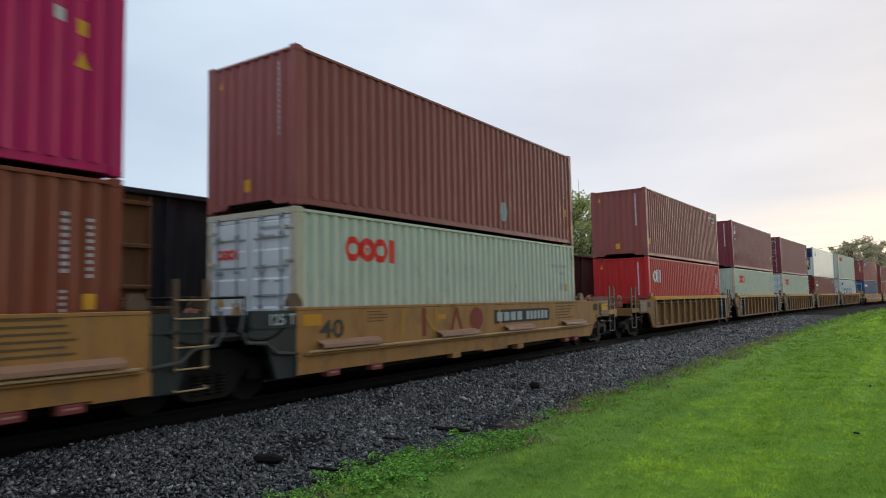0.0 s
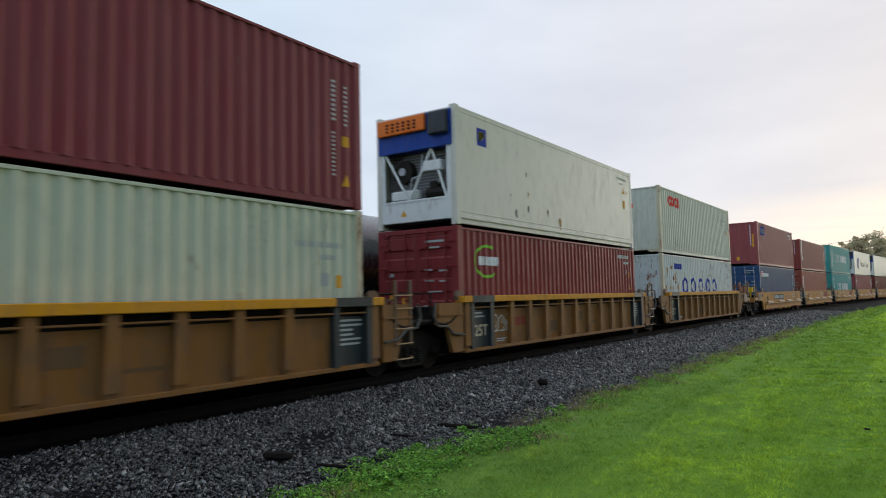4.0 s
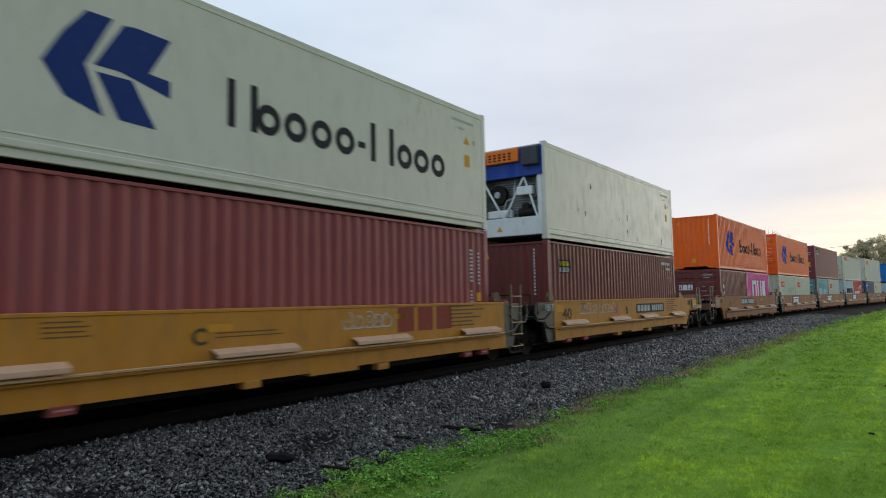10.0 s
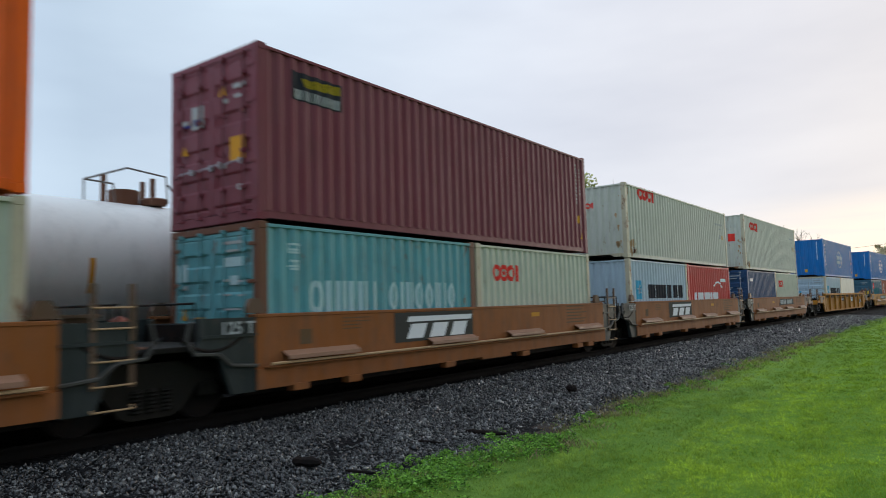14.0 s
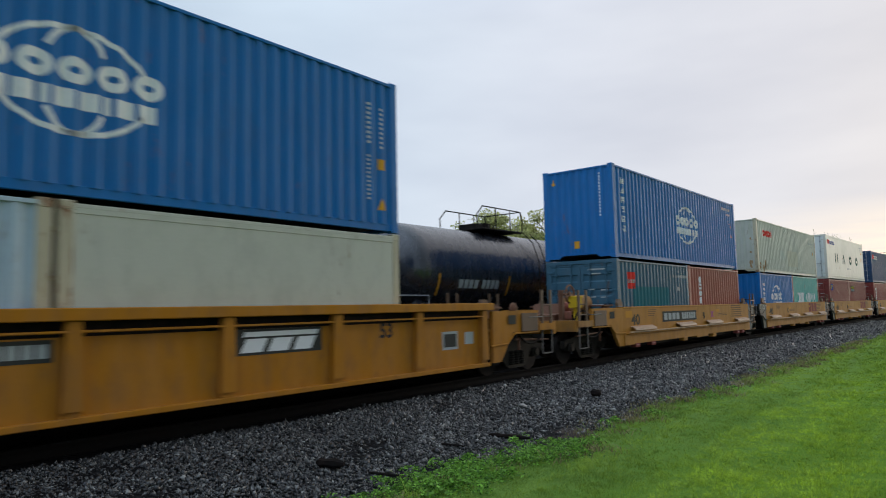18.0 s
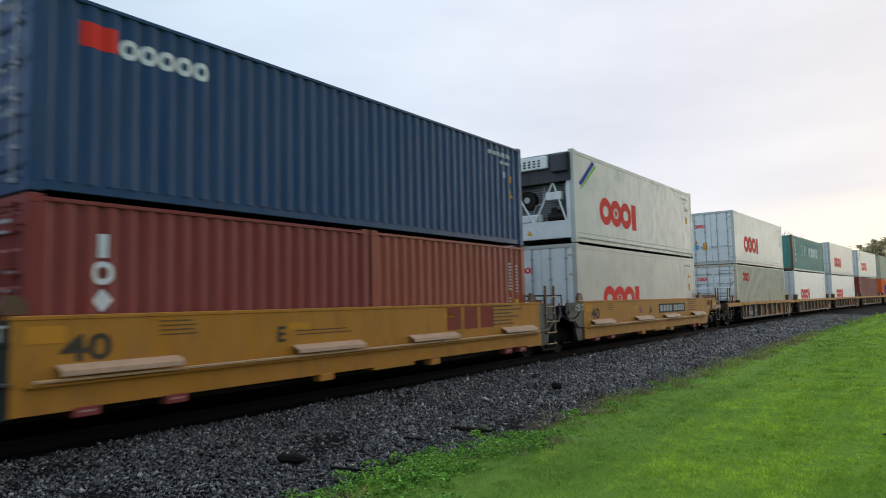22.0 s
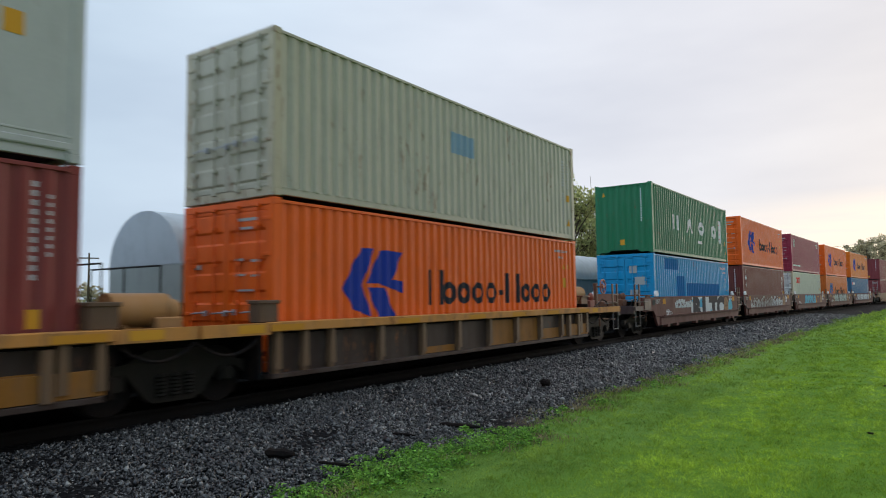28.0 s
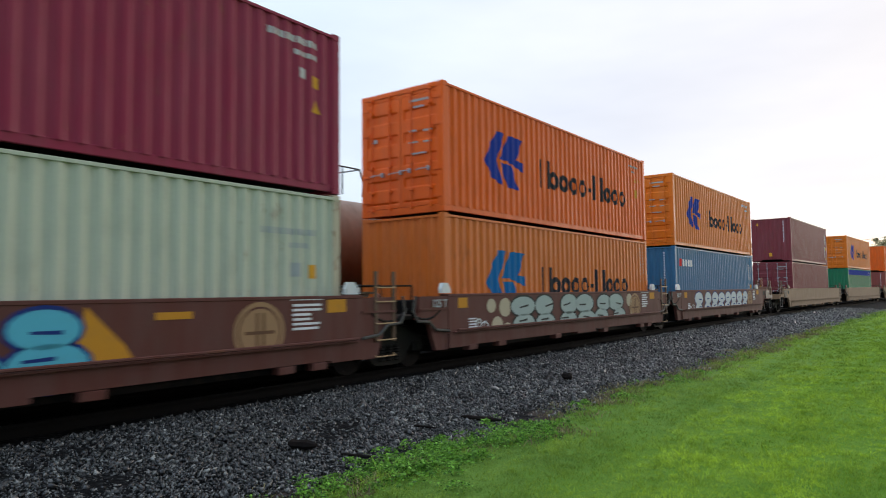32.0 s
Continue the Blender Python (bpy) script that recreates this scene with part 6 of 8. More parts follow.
    upper(m[27], "beige", "dull beige ribbed container with a faded blue panel and doors", "doors", [word("fadedp", lambda: column(5.35, 6.35, 1.62, 2.12, 1, 1.0), FADED_BLUE)], corner=POST)
    lower(m[28], "sky_blue", "light blue ribbed container with repainted dark panels", "doors", [word("pa", lambda: [bar(1.4, 2.28, 3.2, 2.74), bar(2.95, .45, 4.1, 2.02), bar(4.4, .45, 10.1, 1.72)], PATCH), word("bluew", lambda: [bar(1.40, 2.10, 1.72, 2.40), bar(1.62, 1.62, 2.10, 1.94), bar(1.42, 1.20, 1.80, 1.42), bar(1.86, .92, 2.16, 1.12)], GREY_MARK, "front"), word("bluea", lambda: bar(.62, .70, 1.02, .86), AMBER, "front")])
    upper(m[28], "green", "dark green ribbed container with wide white signs", "pressed", UA_G + front_plain())
    lower(m[29], "plum", "plum ribbed container with white marks", "pressed", TEX + TEX_F + dp)
    upper(m[29], "orange", "bright orange ribbed container with blue arrow mark and doors", "doors", HL + dd[:1])
    lower(m[30], "sage", "pale green ribbed container with red ring marks", "doors", OO_SIDE + OO_F + front_doors(HIGH, GREY_MARK), corner=POST)
    upper(m[30], "crimson", "crimson ribbed container with white label panels", "doors", dd + [word("lab", lambda: column(.75, 1.5, 1.95, 2.55, 5, .6), GREY_MARK), word("strip", lambda: blocks(.6, 3.2, .42, .52, [1] * 12, .2), WHITE), word("bl", lambda: bar(.25, 2.15, .55, 2.55), BLUEMARK, "front")])
    lower(m[31], "faded_orange", "faded orange ribbed container with blue arrow mark", "pressed", [word("hl_mark2", HL[0][2], PATCH), HL[1]])
    upper(m[31], "orange", "bright orange ribbed container with blue arrow mark and doors", "doors", HL + dd[:1])
    lower(m[32], "steel_blue", "steel blue ribbed container with a red and white mark", "pressed", [word("se", lambda: bar(.5, 2.1, .9, 2.4), REDMARK), word("sew", lambda: blocks(.95, 2.1, 2.1, 2.38, [1, 1, 1, 1], .15), WHITE)] + dp)
    upper(m[32], "amber_orange", "orange ribbed container with blue arrow mark and doors", "doors", HL + dd[:1])
    lower(m[33], "maroon", "maroon ribbed container with doors", "doors", dd)
    upper(m[33], "maroon", "maroon ribbed steel container stacked on another", "pressed", dp)
    lower(m[34], "green", "dark green ribbed container with a blue band", "pressed", [word("bband", lambda: bar(.2, 2.3, 11.9, 2.75), BLUEMARK)])
    upper(m[34], "amber_orange", "orange ribbed container with blue arrow mark and doors", "doors", HL + dd[:1])
    lower(m[35], "brown", "brown ribbed steel shipping container in a well car", "pressed", dp)
    upper(m[35], "orange", "bright orange ribbed container with blue arrow mark", "pressed", HL)


LABELS = {"yellow": "ochre yellow flat-sided well car with step pads", "ribbed": "grimy drab-yellow ribbed well car", "brown": "weathered orange-brown flat-sided well car", "long": "long bright ochre ribbed well car",
          "low": "low rusty ribbed well car with yellow edge", "red": "red-brown flat-sided well car with sprayed graffiti", "tan": "long tan flat-sided well car"}


def dressing(car, kind, k, last, first):
    """Stencils, plates and sprayed letters of one unit; k counts units from the leading end."""
    x = 1.494
    if kind in ("yellow", "brown"):
        tail = k == last or (kind == "yellow" and k == 0)
        ink = BLACK
        if kind == "yellow":
            lettering("40", 0.44, STENCIL, car, (x, -5.80, 0.94), stretch=1.4)
        else:
            sign("stencil", bar(-5.5, 0.98, -5.25, 1.22), PRINT, car, x)
        # unit letters run from A to B along the car, either way round
        letter = "B" if kind == "yellow" and first < 0 else ("AEDCB" if first < 200 else "BCDEA")[k] if kind == "yellow" else "A"
        spot = 0.50 if k == 0 else -0.72 if k == last else -2.55
        lettering(letter, 0.33, STENCIL if kind == "yellow" else ink, car, (x, spot, 0.98), stretch=1.15)
        sign("fine_print", fine_print(-4.55, 1.36, 4, 0.7, seed=k) + fine_print(-2.15 if 0 < k < last else 2.2, 1.12, 2, 1.5, seed=k + 9) + fine_print(3.9, 1.40, 6, 1.5, 0.085, 0.03, seed=k + 5), PRINT, car, x)
        sign("amber_reflector", (bar(-6.2, 1.16, -5.75, 1.36) if kind == "yellow" else []) + bar(-2.3, 1.15, -1.85, 1.26) + bar(2.0, 1.2, 2.4, 1.3), SAFETY, car, x, apart=True)
        if kind == "yellow" and (k == 0 or k == last):
            a = -3.4 if k == 0 else 0.3
            sign("number_plate", bar(a, 0.96, a + 3.2, 1.30), CHARCOAL, car, x + 0.002)
            sign("number", blocks(a + 0.15, a + 1.5, 1.02, 1.24, [1, 1, 1, 1], .3) + blocks(a + 1.75, a + 3.05, 1.02, 1.24, [1] * 6, .3), GREY_MARK, car, x + 0.005)
            if first > 50:
                c = 1.35 if k == 0 else -1.8
                sign("cross", [[(c, 1.0), (c + .10, 1.0), (c + .36, 1.24), (c + .26, 1.24)], [(c + .26, 1.0), (c + .36, 1.0), (c + .10, 1.24), (c, 1.24)]], PINKX, car, x, "small purple and pink sprayed cross")
        elif kind == "yellow":
            sign("red_mark", blocks(2.1, 4.0, 0.94, 1.42, [1.2, 1.2, 1.3], .3), FADED_RED, car, x, "faded red block marks")
        elif k in (0, last):
            sign("number_plate", bar(-3.0 if k == 0 else -.5, 1.02, 0.2 if k == 0 else 3.0, 1.36), CHARCOAL, car, x + 0.002)
            a = -2.9 if k == 0 else -.4
            sign("number", blocks(a, a + 1.4, 1.07, 1.31, [1, 1, 1, 1], .3) + blocks(a + 1.7, a + 3.0, 1.07, 1.31, [1] * 6, .3), GREY_MARK, car, x + 0.005)
        else:
            sign("number_plate", bar(-3.2, 0.86, -0.6, 1.42), CHARCOAL, car, x + 0.002)
            sign("striped_mark", [[(a + h * .22, .92 + h * .42), (b + h * .22, .92 + h * .42), (b + g * .22, .92 + g * .42), (a + g * .22, .92 + g * .42)] for a, b, h, g in ((-3.0, -.85, .76, 1), (-2.85, -2.35, 0, .66), (-2.15, -1.65, 0, .66), (-1.45, -.95, 0, .66))], WHITE, car, x + 0.005, "striped grey block mark")
        if kind == "yellow" and first > 50:
            for i, a in enumerate(((3.0,), (0.5,), (-4.4, -2.2, 0.4), (0.55,), (-4.6, -3.1))[k] if first < 200 else ()):
                sign("chalk_scribble", scrawl(k * 7 + i, a, a + 1.35, 1.06, 1.40, 5, 0.022), CHROME, car, x + 0.003, "pale sprayed scribble")
        if kind == "yellow" and first < 0 and k == 1:
            for a, b, w, h, lean, ink in ((-3.55, 0.80, 0.12, 0.62, 0.10, FADED_AMBER), (-2.75, 0.82, 0.13, 0.58, 0.0, FADED_RED), (-2.70, 1.28, 0.13, -0.4, 0.35, FADED_AMBER), (-2.30, 0.86, 0.13, 0.56, 0.0, FADED_AMBER), (-1.7, 0.84, 0.10, 0.55, 0.22, FADED_RED), (-1.25, 0.84, 0.10, 0.55, -0.22, FADED_RED), (0.6, 0.84, 0.10, 0.55, -0.1, FADED_AMBER)):
                sign("old_graffiti", [[(a, b), (a + w, b), (a + w + lean, b + h), (a + lean, b + h)]], ink, car, x + 0.003, "old sprayed stroke faded to rust red")
            sign("old_graffiti", disc(-0.55, 1.12, 0.30, 0.27), FADED_RED, car, x + 0.003, "old sprayed dot faded to rust red")
        if k:
            lettering("125 T", 0.25, GREY_MARK, car, (x + 0.03, -7.0, 1.21))
    if kind == "ribbed":
        for y0 in ([-5.85] if k else []) + ([5.15] if k < last else []):
            sign("bay_print", fine_print(y0, 1.16, 6 if y0 > 0 else 2, 0.7, 0.085, 0.04, k), GREY_MARK, car, 1.388)
        if k:
            lettering("125T", 0.37, SAND_SPRAY, car, (1.388, -5.92, 0.64))
        sign("low_print", bar(-4.7, 0.50, -4.2, 0.53) + bar(-4.7, 0.45, -4.3, 0.48) + bar(-5.9, .45, -5.4, .48), GREY_MARK, car, 1.379)
        lettering("40", 0.34, BLACK, car, (1.379, -2.1, 0.80))
        for a, b, w, h, ink in ((0.15, 0.80, 0.5, 0.26, PRINT), (1.15, 0.66, 0.6, 0.06, PRINT), (-1.8, 0.55, 0.6, 0.3, PRINT)):
            sign("stencil", bar(a, b, a + w, b + h), ink, car, 1.379)
        if k == 3:
            sign("chalk_scribble", scrawl(16, -4.9, -3.95, 0.70, 1.2, 3, 0.035), CHROME, car, 1.379, "pale sprayed scribble")
        sign("red_mark", blocks(-3.72, -2.85, 0.80, 1.02, [1.2, 1.2, 1.3], .3) if k == 3 else fine_print(-3.3, 1.0, 3, 0.75, 0.09, 0.05, k + 20), FADED_RED, car, 1.381, "faded red block marks")
        sign("amber_reflector", [q for y in (-4.4, -1.5, 1.6, 4.6) for q in bar(y, 1.45, y + 0.6, 1.56)], SAFETY, car, 1.534, apart=True)
    if kind == "long":
        lettering("53", 0.36, BLACK, car, (1.379, 5.0, 1.05))
        sign("number_plate", bar(-2.1, 1.02, -0.42, 1.28), CHARCOAL, car, 1.379)
        sign("number", blocks(-2.05, -0.48, 1.07, 1.23, [1, 1, 1, 1, 0.2, 1, 1, 1, 1, 1, 1], .3), GREY_MARK, car, 1.383)
        sign("number_plate", bar(1.97, 0.92, 3.65, 1.3), CHARCOAL, car, 1.379)
        sign("striped_mark", [[(a + h * .16, .96 + h * .30), (b + h * .16, .96 + h * .30), (b + g * .16, .96 + g * .30), (a + g * .16, .96 + g * .30)] for a, b, h, g in ((2.02, 3.42, .76, 1), (2.10, 2.48, 0, .66), (2.58, 2.96, 0, .66), (3.06, 3.42, 0, .66))], WHITE, car, 1.383, "striped grey block mark")
        sign("notice", bar(6.8, 0.72, 7.3, 1.08) + bar(7.55, .8, 7.85, 1.05), GREY_MARK, car, 1.379)
        sign("notice_print", bar(6.85, .77, 7.25, 1.03), CHARCOAL, car, 1.383)
    if kind == "low":
        for y in (5.6,):
            part("end_panel", "low_end_panel", lambda bm: brick(bm, 1.376, 1.46, -0.72, 0.72, 0.38, 0.70, 0.006), C["end_ochre"], car, (0, y, 0), 0, "weathered ochre end panel")
            for a in (-0.66, 0.0):
                part("end_post", "low_end_post", lambda bm: brick(bm, 1.376, 1.50, -0.07, 0.07, 0.36, 0.99, 0.01), C["rib_tan"], car, (0, y + a, 0))
        # weathered ochre plates between the ribs, whole or halved
        for bay, low_top in (((4, 0.98), (5, 0.98), (6, 0.66), (7, 0.72), (2, 0.52)) if k else ((2, 0.98), (3, 0.70), (4, 0.98), (5, 0.60), (6, 0.98), (7, 0.98))):
            part("patch_panel", "low_patch%.2f" % low_top, lambda bm: brick(bm, 1.376, 1.388, -0.59, 0.59, 0.38, low_top, 0.004), C["end_ochre"], car, (0, -4.3 + 1.345 * bay, 0), 0, "weathered ochre side plate")
        if k == 0:
            sign("number", blocks(-6.1, -3.4, .50, .70, [1, 1, 1, 1, .5, 1, 1, 1, 1, 1], .3), GREY_MARK, car, 1.379)
        sign("amber_reflector", [q for y in (-6.4, -3.2, -0.6, 1.4, 3.4, 5.6) for q in bar(y, 1.05, y + 0.7, 1.15)], SAFETY, car, 1.534, apart=True)
        if k == 0:
            sign("chalk_scribble", scrawl(k * 3 + 2, -4.2, -2.8, .45, .9, 3, .05), CHROME, car, 1.379, "pale sprayed scribble")
            for a in (-1.2, 1.35):
                sign("chalk_scribble", scrawl(int(a * 10) + 40, a, a + 0.95, .50, .85, 3, .04), CHROME, car, 1.392, "pale sprayed scribble")
        if k == 2:
            sign("red_mark", blocks(1.02, 1.90, .60, .92, [1.2, 1.2, 1.3], .3), FADED_RED, car, 1.392, "faded red block marks")
    if kind == "red":
        sign("amber_reflector", bar(-6.0, 1.18, -5.65, 1.40) + bar(5.5, 1.2, 5.95, 1.42) + bar(2.4, 1.2, 2.95, 1.30), SAFETY, car, x, apart=True)
        sign("fine_print", fine_print(4.75, 1.32, 6, 0.62, 0.075, 0.04, k) + fine_print(-5.6, .92, 4, .4, .06, .03, k) + bar(4.7, 1.42, 5.4, 1.45), WHITE, car, x)
        sign("emblem", ring(4.1, 0.95, .48, .46, .07) + disc(4.1, 0.95, .38, .36), PINKSPRAY, car, x + 0.004, "round sand-coloured emblem")
        sign("emblem_cross", bar(3.82, .92, 4.38, .97) + bar(4.02, .66, 4.07, 1.24) + bar(4.14, .66, 4.19, 1.24), decal_paint("emblem_dark", (0.15, 0.075, 0.04)), car, x + 0.007)
        lettering("125 T", 0.22, GREY_MARK, car, (x + 0.03, -6.95, 1.22))
        if k == 0:
            sign("spray_fill", [[(-2.05, .42), (3.5, .42), (3.75, .70), (3.55, 1.44), (-1.95, 1.44), (-2.15, .9)]], PALE_SPRAY, car, x + 0.002, "silver white sprayed backing")
            for i, (a, b, c, d) in enumerate(((-2.95, .45, -2.0, .62), (-0.75, .95, -0.1, 1.42), (1.0, .45, 1.25, .9), (3.7, .44, 5.0, .66), (4.6, .5, 5.3, 1.3), (-1.9, 1.20, -1.0, 1.42))):
                sign("spray_fill", [[(a, b), (c, b + 0.05), (c + 0.15, (b + d) / 2), (c - 0.1, d), (a + 0.1, d - 0.08), (a - 0.12, (b + d) / 2)]], AQUA if i % 2 == 0 else CYAN, car, x + 0.003, "pale blue sprayed patch")
            sign("graffiti", scrawl(66, -4.4, -2.1, 1.0, 1.44, 6, .12), PALE_SPRAY, car, x + 0.004, "grey and white sprayed flecks")
            for text, a, wide in (("B", -1.85, 1.5), ("L", -0.35, 1.75), ("T", 0.95, 1.7), ("C", 2.30, 1.45)):
                lettering(text, 1.30, BLACK, car, (x + 0.006, a, 0.47), 0, "big black sprayed letter", "graffiti", 0.075, wide)
        elif k == 1:
            sign("graffiti", scrawl(61, -5.6, 0.4, .44, 1.42, 8, .10) + scrawl(63, -5.4, 0.2, .50, 1.36, 11, .05), CHROME, car, x + 0.003, "silver sprayed loops")
            sign("graffiti", scrawl(62, 0.3, 3.6, .45, 1.42, 6, .10) + scrawl(64, 0.4, 3.5, .55, 1.3, 8, .05), PALE_SPRAY, car, x + 0.004, "silver sprayed loops")
        elif k == 2:
            chunky(car, x, 71, -3.4, 1.6, .46, 1.40, 5, .19, AQUA, INK, "blue sprayed letters edged in dark blue")
            sign("spray_fill", [[(1.3, .42), (2.3, .42), (2.0, .9), (1.5, 1.4)]], SAFETY, car, x + 0.002, "orange sprayed corner")
        elif k == 3:
            for i, (c, z, r) in enumerate(((-4.7, 1.2, .16), (-4.45, .75, .2), (-4.1, 1.15, .22), (-4.0, .62, .17), (3.6, 1.2, .2), (3.9, .8, .18), (3.5, .55, .15))):
                sign("bubble", disc(c, z, r * 1.2, r), SAND_SPRAY, car, x + 0.003, "cream sprayed bubble")
            chunky(car, x, 81, -3.8, 3.2, .44, 1.42, 6, .25, SAGE_SPRAY, CHARCOAL, "pale sage sprayed letters edged in black")
        else:
            chunky(car, x, 91, -4.6, 3.6, .45, 1.38, 8, .10, PALE_SPRAY, INK, "white and blue sprayed letters")
        sign("graffiti", scrawl(95 + k, -5.35, -4.85, .62, .95, 2, .03), WHITE, car, x + 0.004, "small white sprayed tag")


def chunky(car, x, seed, a0, a1, b0, b1, letters, thick, fill, edge, label):
    """Unreadable sprayed bubbles: overlapping lobes edged in a second colour, with small slits."""
    rnd = random.Random(seed)
    w, h = (a1 - a0) / letters, b1 - b0
    lobes, slits = [], []
    for i in range(letters):
        c = a0 + w * (i + 0.5)
        for z, r in ((b0 + h * 0.27, 0.26), (b0 + h * 0.73, 0.25)):
            lobes.append((c + rnd.uniform(-0.14, 0.14) * w, z, w * rnd.uniform(0.40, 0.52), h * (r + rnd.uniform(-0.02, 0.04))))
        for z in (b0 + h * 0.34, b0 + h * 0.68):
            a, lean = c + rnd.uniform(-0.2, 0.1) * w, rnd.uniform(-0.12, 0.12) * w
            slits.append([(a - 0.16 * w, z), (a + 0.20 * w, z + lean * 0.4), (a + 0.20 * w, z + 0.05 + lean * 0.4), (a - 0.16 * w, z + 0.035)])
    rim = 0.03 + thick * 0.12
    sign("graffiti_edge", [q for c, z, ra, rb in lobes for q in disc(c, z, ra + rim, rb + rim, 16)], edge, car, x + 0.003)
    sign("graffiti", [q for c, z, ra, rb in lobes for q in disc(c, z, ra, rb, 16)], fill, car, x + 0.005, label)
    sign("graffiti_slit", slits, edge, car, x + 0.007)


def build_cars():
    for kind, us in CARS:
        last = len(us) - 1
        for k, u in enumerate(us):
            long_one = kind in ("long", "tan")
            half = 8.45 if long_one else 6.35
            shift = 0.36 if long_one else 0.05
            car = thing("well_car", LABELS[kind] + (" in a joined set" if last else ""), "well car", "well cars")
            coat = C["well_worn"] if us[0] < 0 else C[{"yellow": "well_yellow", "ribbed": "well_drab", "brown": "well_brown", "long": "well_bright", "low": "web_dark", "red": "well_red", "tan": "well_tan"}[kind]]
            panel = C["end_green"] if kind in ("yellow", "brown") else coat
            if kind in ("yellow", "brown", "red", "tan"):
                smooth_unit(car, coat, panel, half, kind in ("yellow", "brown"), kind == "yellow")
            elif kind == "ribbed":
                ribbed_unit(car, coat, C["chord_yellow"], half, 1.59, 11, C["bay_blue"], rib_at=[-6.15] + ([-5.05] if k == 0 else []) + [-4.04 + 0.997 * i for i in range(9)] + ([5.0] if k == last else []) + [6.12], bays=([-5.5] if k else []) + ([5.5] if k < last else []))
            elif kind == "long":
                ribbed_unit(car, coat, coat, half, 1.64, 9, rib_at=[-8.2] + [-6.47 + 2.08 * i for i in range(7)] + [8.15])
            else:
                ribbed_unit(car, coat, C["deck_ochre"], half + 0.05, 1.19, 13, ribs_coat=C["rib_tan"], rib_at=[-6.2, -5.6] + [-4.97 + 1.345 * i for i in range(9)] + [6.25], wide=0.6)
            first_whole = k == 0 and not (kind == "yellow" and us[0] < 0)
            reach = 7.775 - half if not long_one else 10.7 - half
            if first_whole:
                car_end(car, -1, half, coat, kind, 2.75)
            else:
                low_joint(car, -1, half, reach) if kind == "low" else joint_end(car, -1, half, panel, coat, reach)
                rail_truck(car, -7.775 if not long_one else -10.7)
            if k == last:
                car_end(car, 1, half, coat, kind, 2.75)
            else:
                low_joint(car, 1, half, reach) if kind == "low" else joint_end(car, 1, half, panel, coat, reach)
                rack = None if kind == "low" else part("ladder", "tall_ladder", tall_ladder, C["hatch_brown"], car, (1.47, half + 0.64, 0), 0, "dark rusty ladder with rungs painted pale as wet gleam")
                # rungs are coloured pale to stand for their wet sheen
                for z in (0.36, 0.66, 0.96, 1.36, 1.62) if rack else ():
                    part("rung", "ladder_rung", lambda bm: pipe(bm, [(-0.02, -0.26, 0.04), (0.05, -0.26, 0.0), (0.05, 0.26, 0.0), (-0.02, 0.26, 0.04)], 0.013), C["worn_gleam"], rack, (0, 0, z))
            for sx in (1.33, -1.33):
                for y in (-half + 0.1, half - 0.1) if kind != "low" else ():
                    part("corner_guide", "bracket", bracket, C["hatch_brown"] if kind != "red" else C["reefer_white"], car, (sx, y, 1.19 if kind == "low" else 1.5), 0 if sx > 0 else 180)
            dressing(car, kind, k, last, us[0])
            MOVING.append((car, u + 6.096 + (shift if long_one else 0.0), SPEED, 0.0))


load_train()
build_cars()

# ---- the train on the second track ----
paint("tank_black", (0.014, 0.015, 0.019), rough=0.17, rust=0.04, dirt=0.06, fade=0.06, gloss=0.8)
paint("tank_white", (0.74, 0.73, 0.69), rust=0.12, dirt=0.18, rough=0.3, gloss=0.4)
paint("tank_tan", (0.36, 0.32, 0.27), dirt=0.4)
paint("tank_rust", (0.22, 0.13, 0.09), dirt=0.4)
paint("hood_grey", (0.42, 0.45, 0.46), rust=0.05, gloss=0.35, rough=0.35)
paint("trough_grey", (0.33, 0.35, 0.32))
paint("hood_low", (0.17, 0.19, 0.17))
paint("gondola_brown", (0.085, 0.048, 0.045), rust=0.5)
paint("gondola_black", (0.022, 0.022, 0.026), rust=0.3)
paint("gondola_rust", (0.17, 0.085, 0.04), rust=1.0, dirt=0.8)
paint("box_maroon", (0.08, 0.026, 0.028), rust=0.2)
paint("beam_green", (0.012, 0.022, 0.02), rust=0.1)
paint("hopper_grey", (0.4, 0.4, 0.37), dirt=0.4)
paint("hopper_beige", (0.58, 0.53, 0.45), dirt=0.2)
paint("drum_blue", (0.015, 0.2, 0.45))


def lathe(bm, prof, zc, n=40):
    """Turn (y, r) about an axis along y at height zc."""
    rings_ = [[bm.verts.new((r * math.sin(2 * math.pi * i / n), y, zc + r * math.cos(2 * math.pi * i / n))) for i in range(n)] for y, r in prof]
    for a, b in zip(rings_, rings_[1:]):
        for i in range(n):
            bm.faces.new((a[i], a[(i + 1) % n], b[(i + 1) % n], b[i]))
    bm.faces.new(rings_[0]), bm.faces.new(rings_[-1][::-1])


def under_gear(car, half):
    part("centre_sill", "centre_sill%.1f" % half, lambda bm: brick(bm, -0.36, 0.36, -half, half, 0.78, 1.08, 0.02), GREASY, car)
    for s in (-1, 1):
        part("bolster_beam", "bolster_beam", lambda bm: brick(bm, -1.35, 1.35, -0.2, 0.2, 0.86, 1.12, 0.02), IRON, car, (0, s * (half - 1.75), 0))
        part("end_beam", "far_end_beam", lambda bm: brick(bm, -1.42, 1.42, -0.1, 0.1, 0.84, 1.14, 0.01), IRON, car, (0, s * (half - 0.12), 0))
        part("coupler", "coupler", coupler, GREASY, car, (0, s * (half - 0.1), 0.82), 0 if s < 0 else 180)
        rail_truck(car, s * (half - 1.75), fine=False)


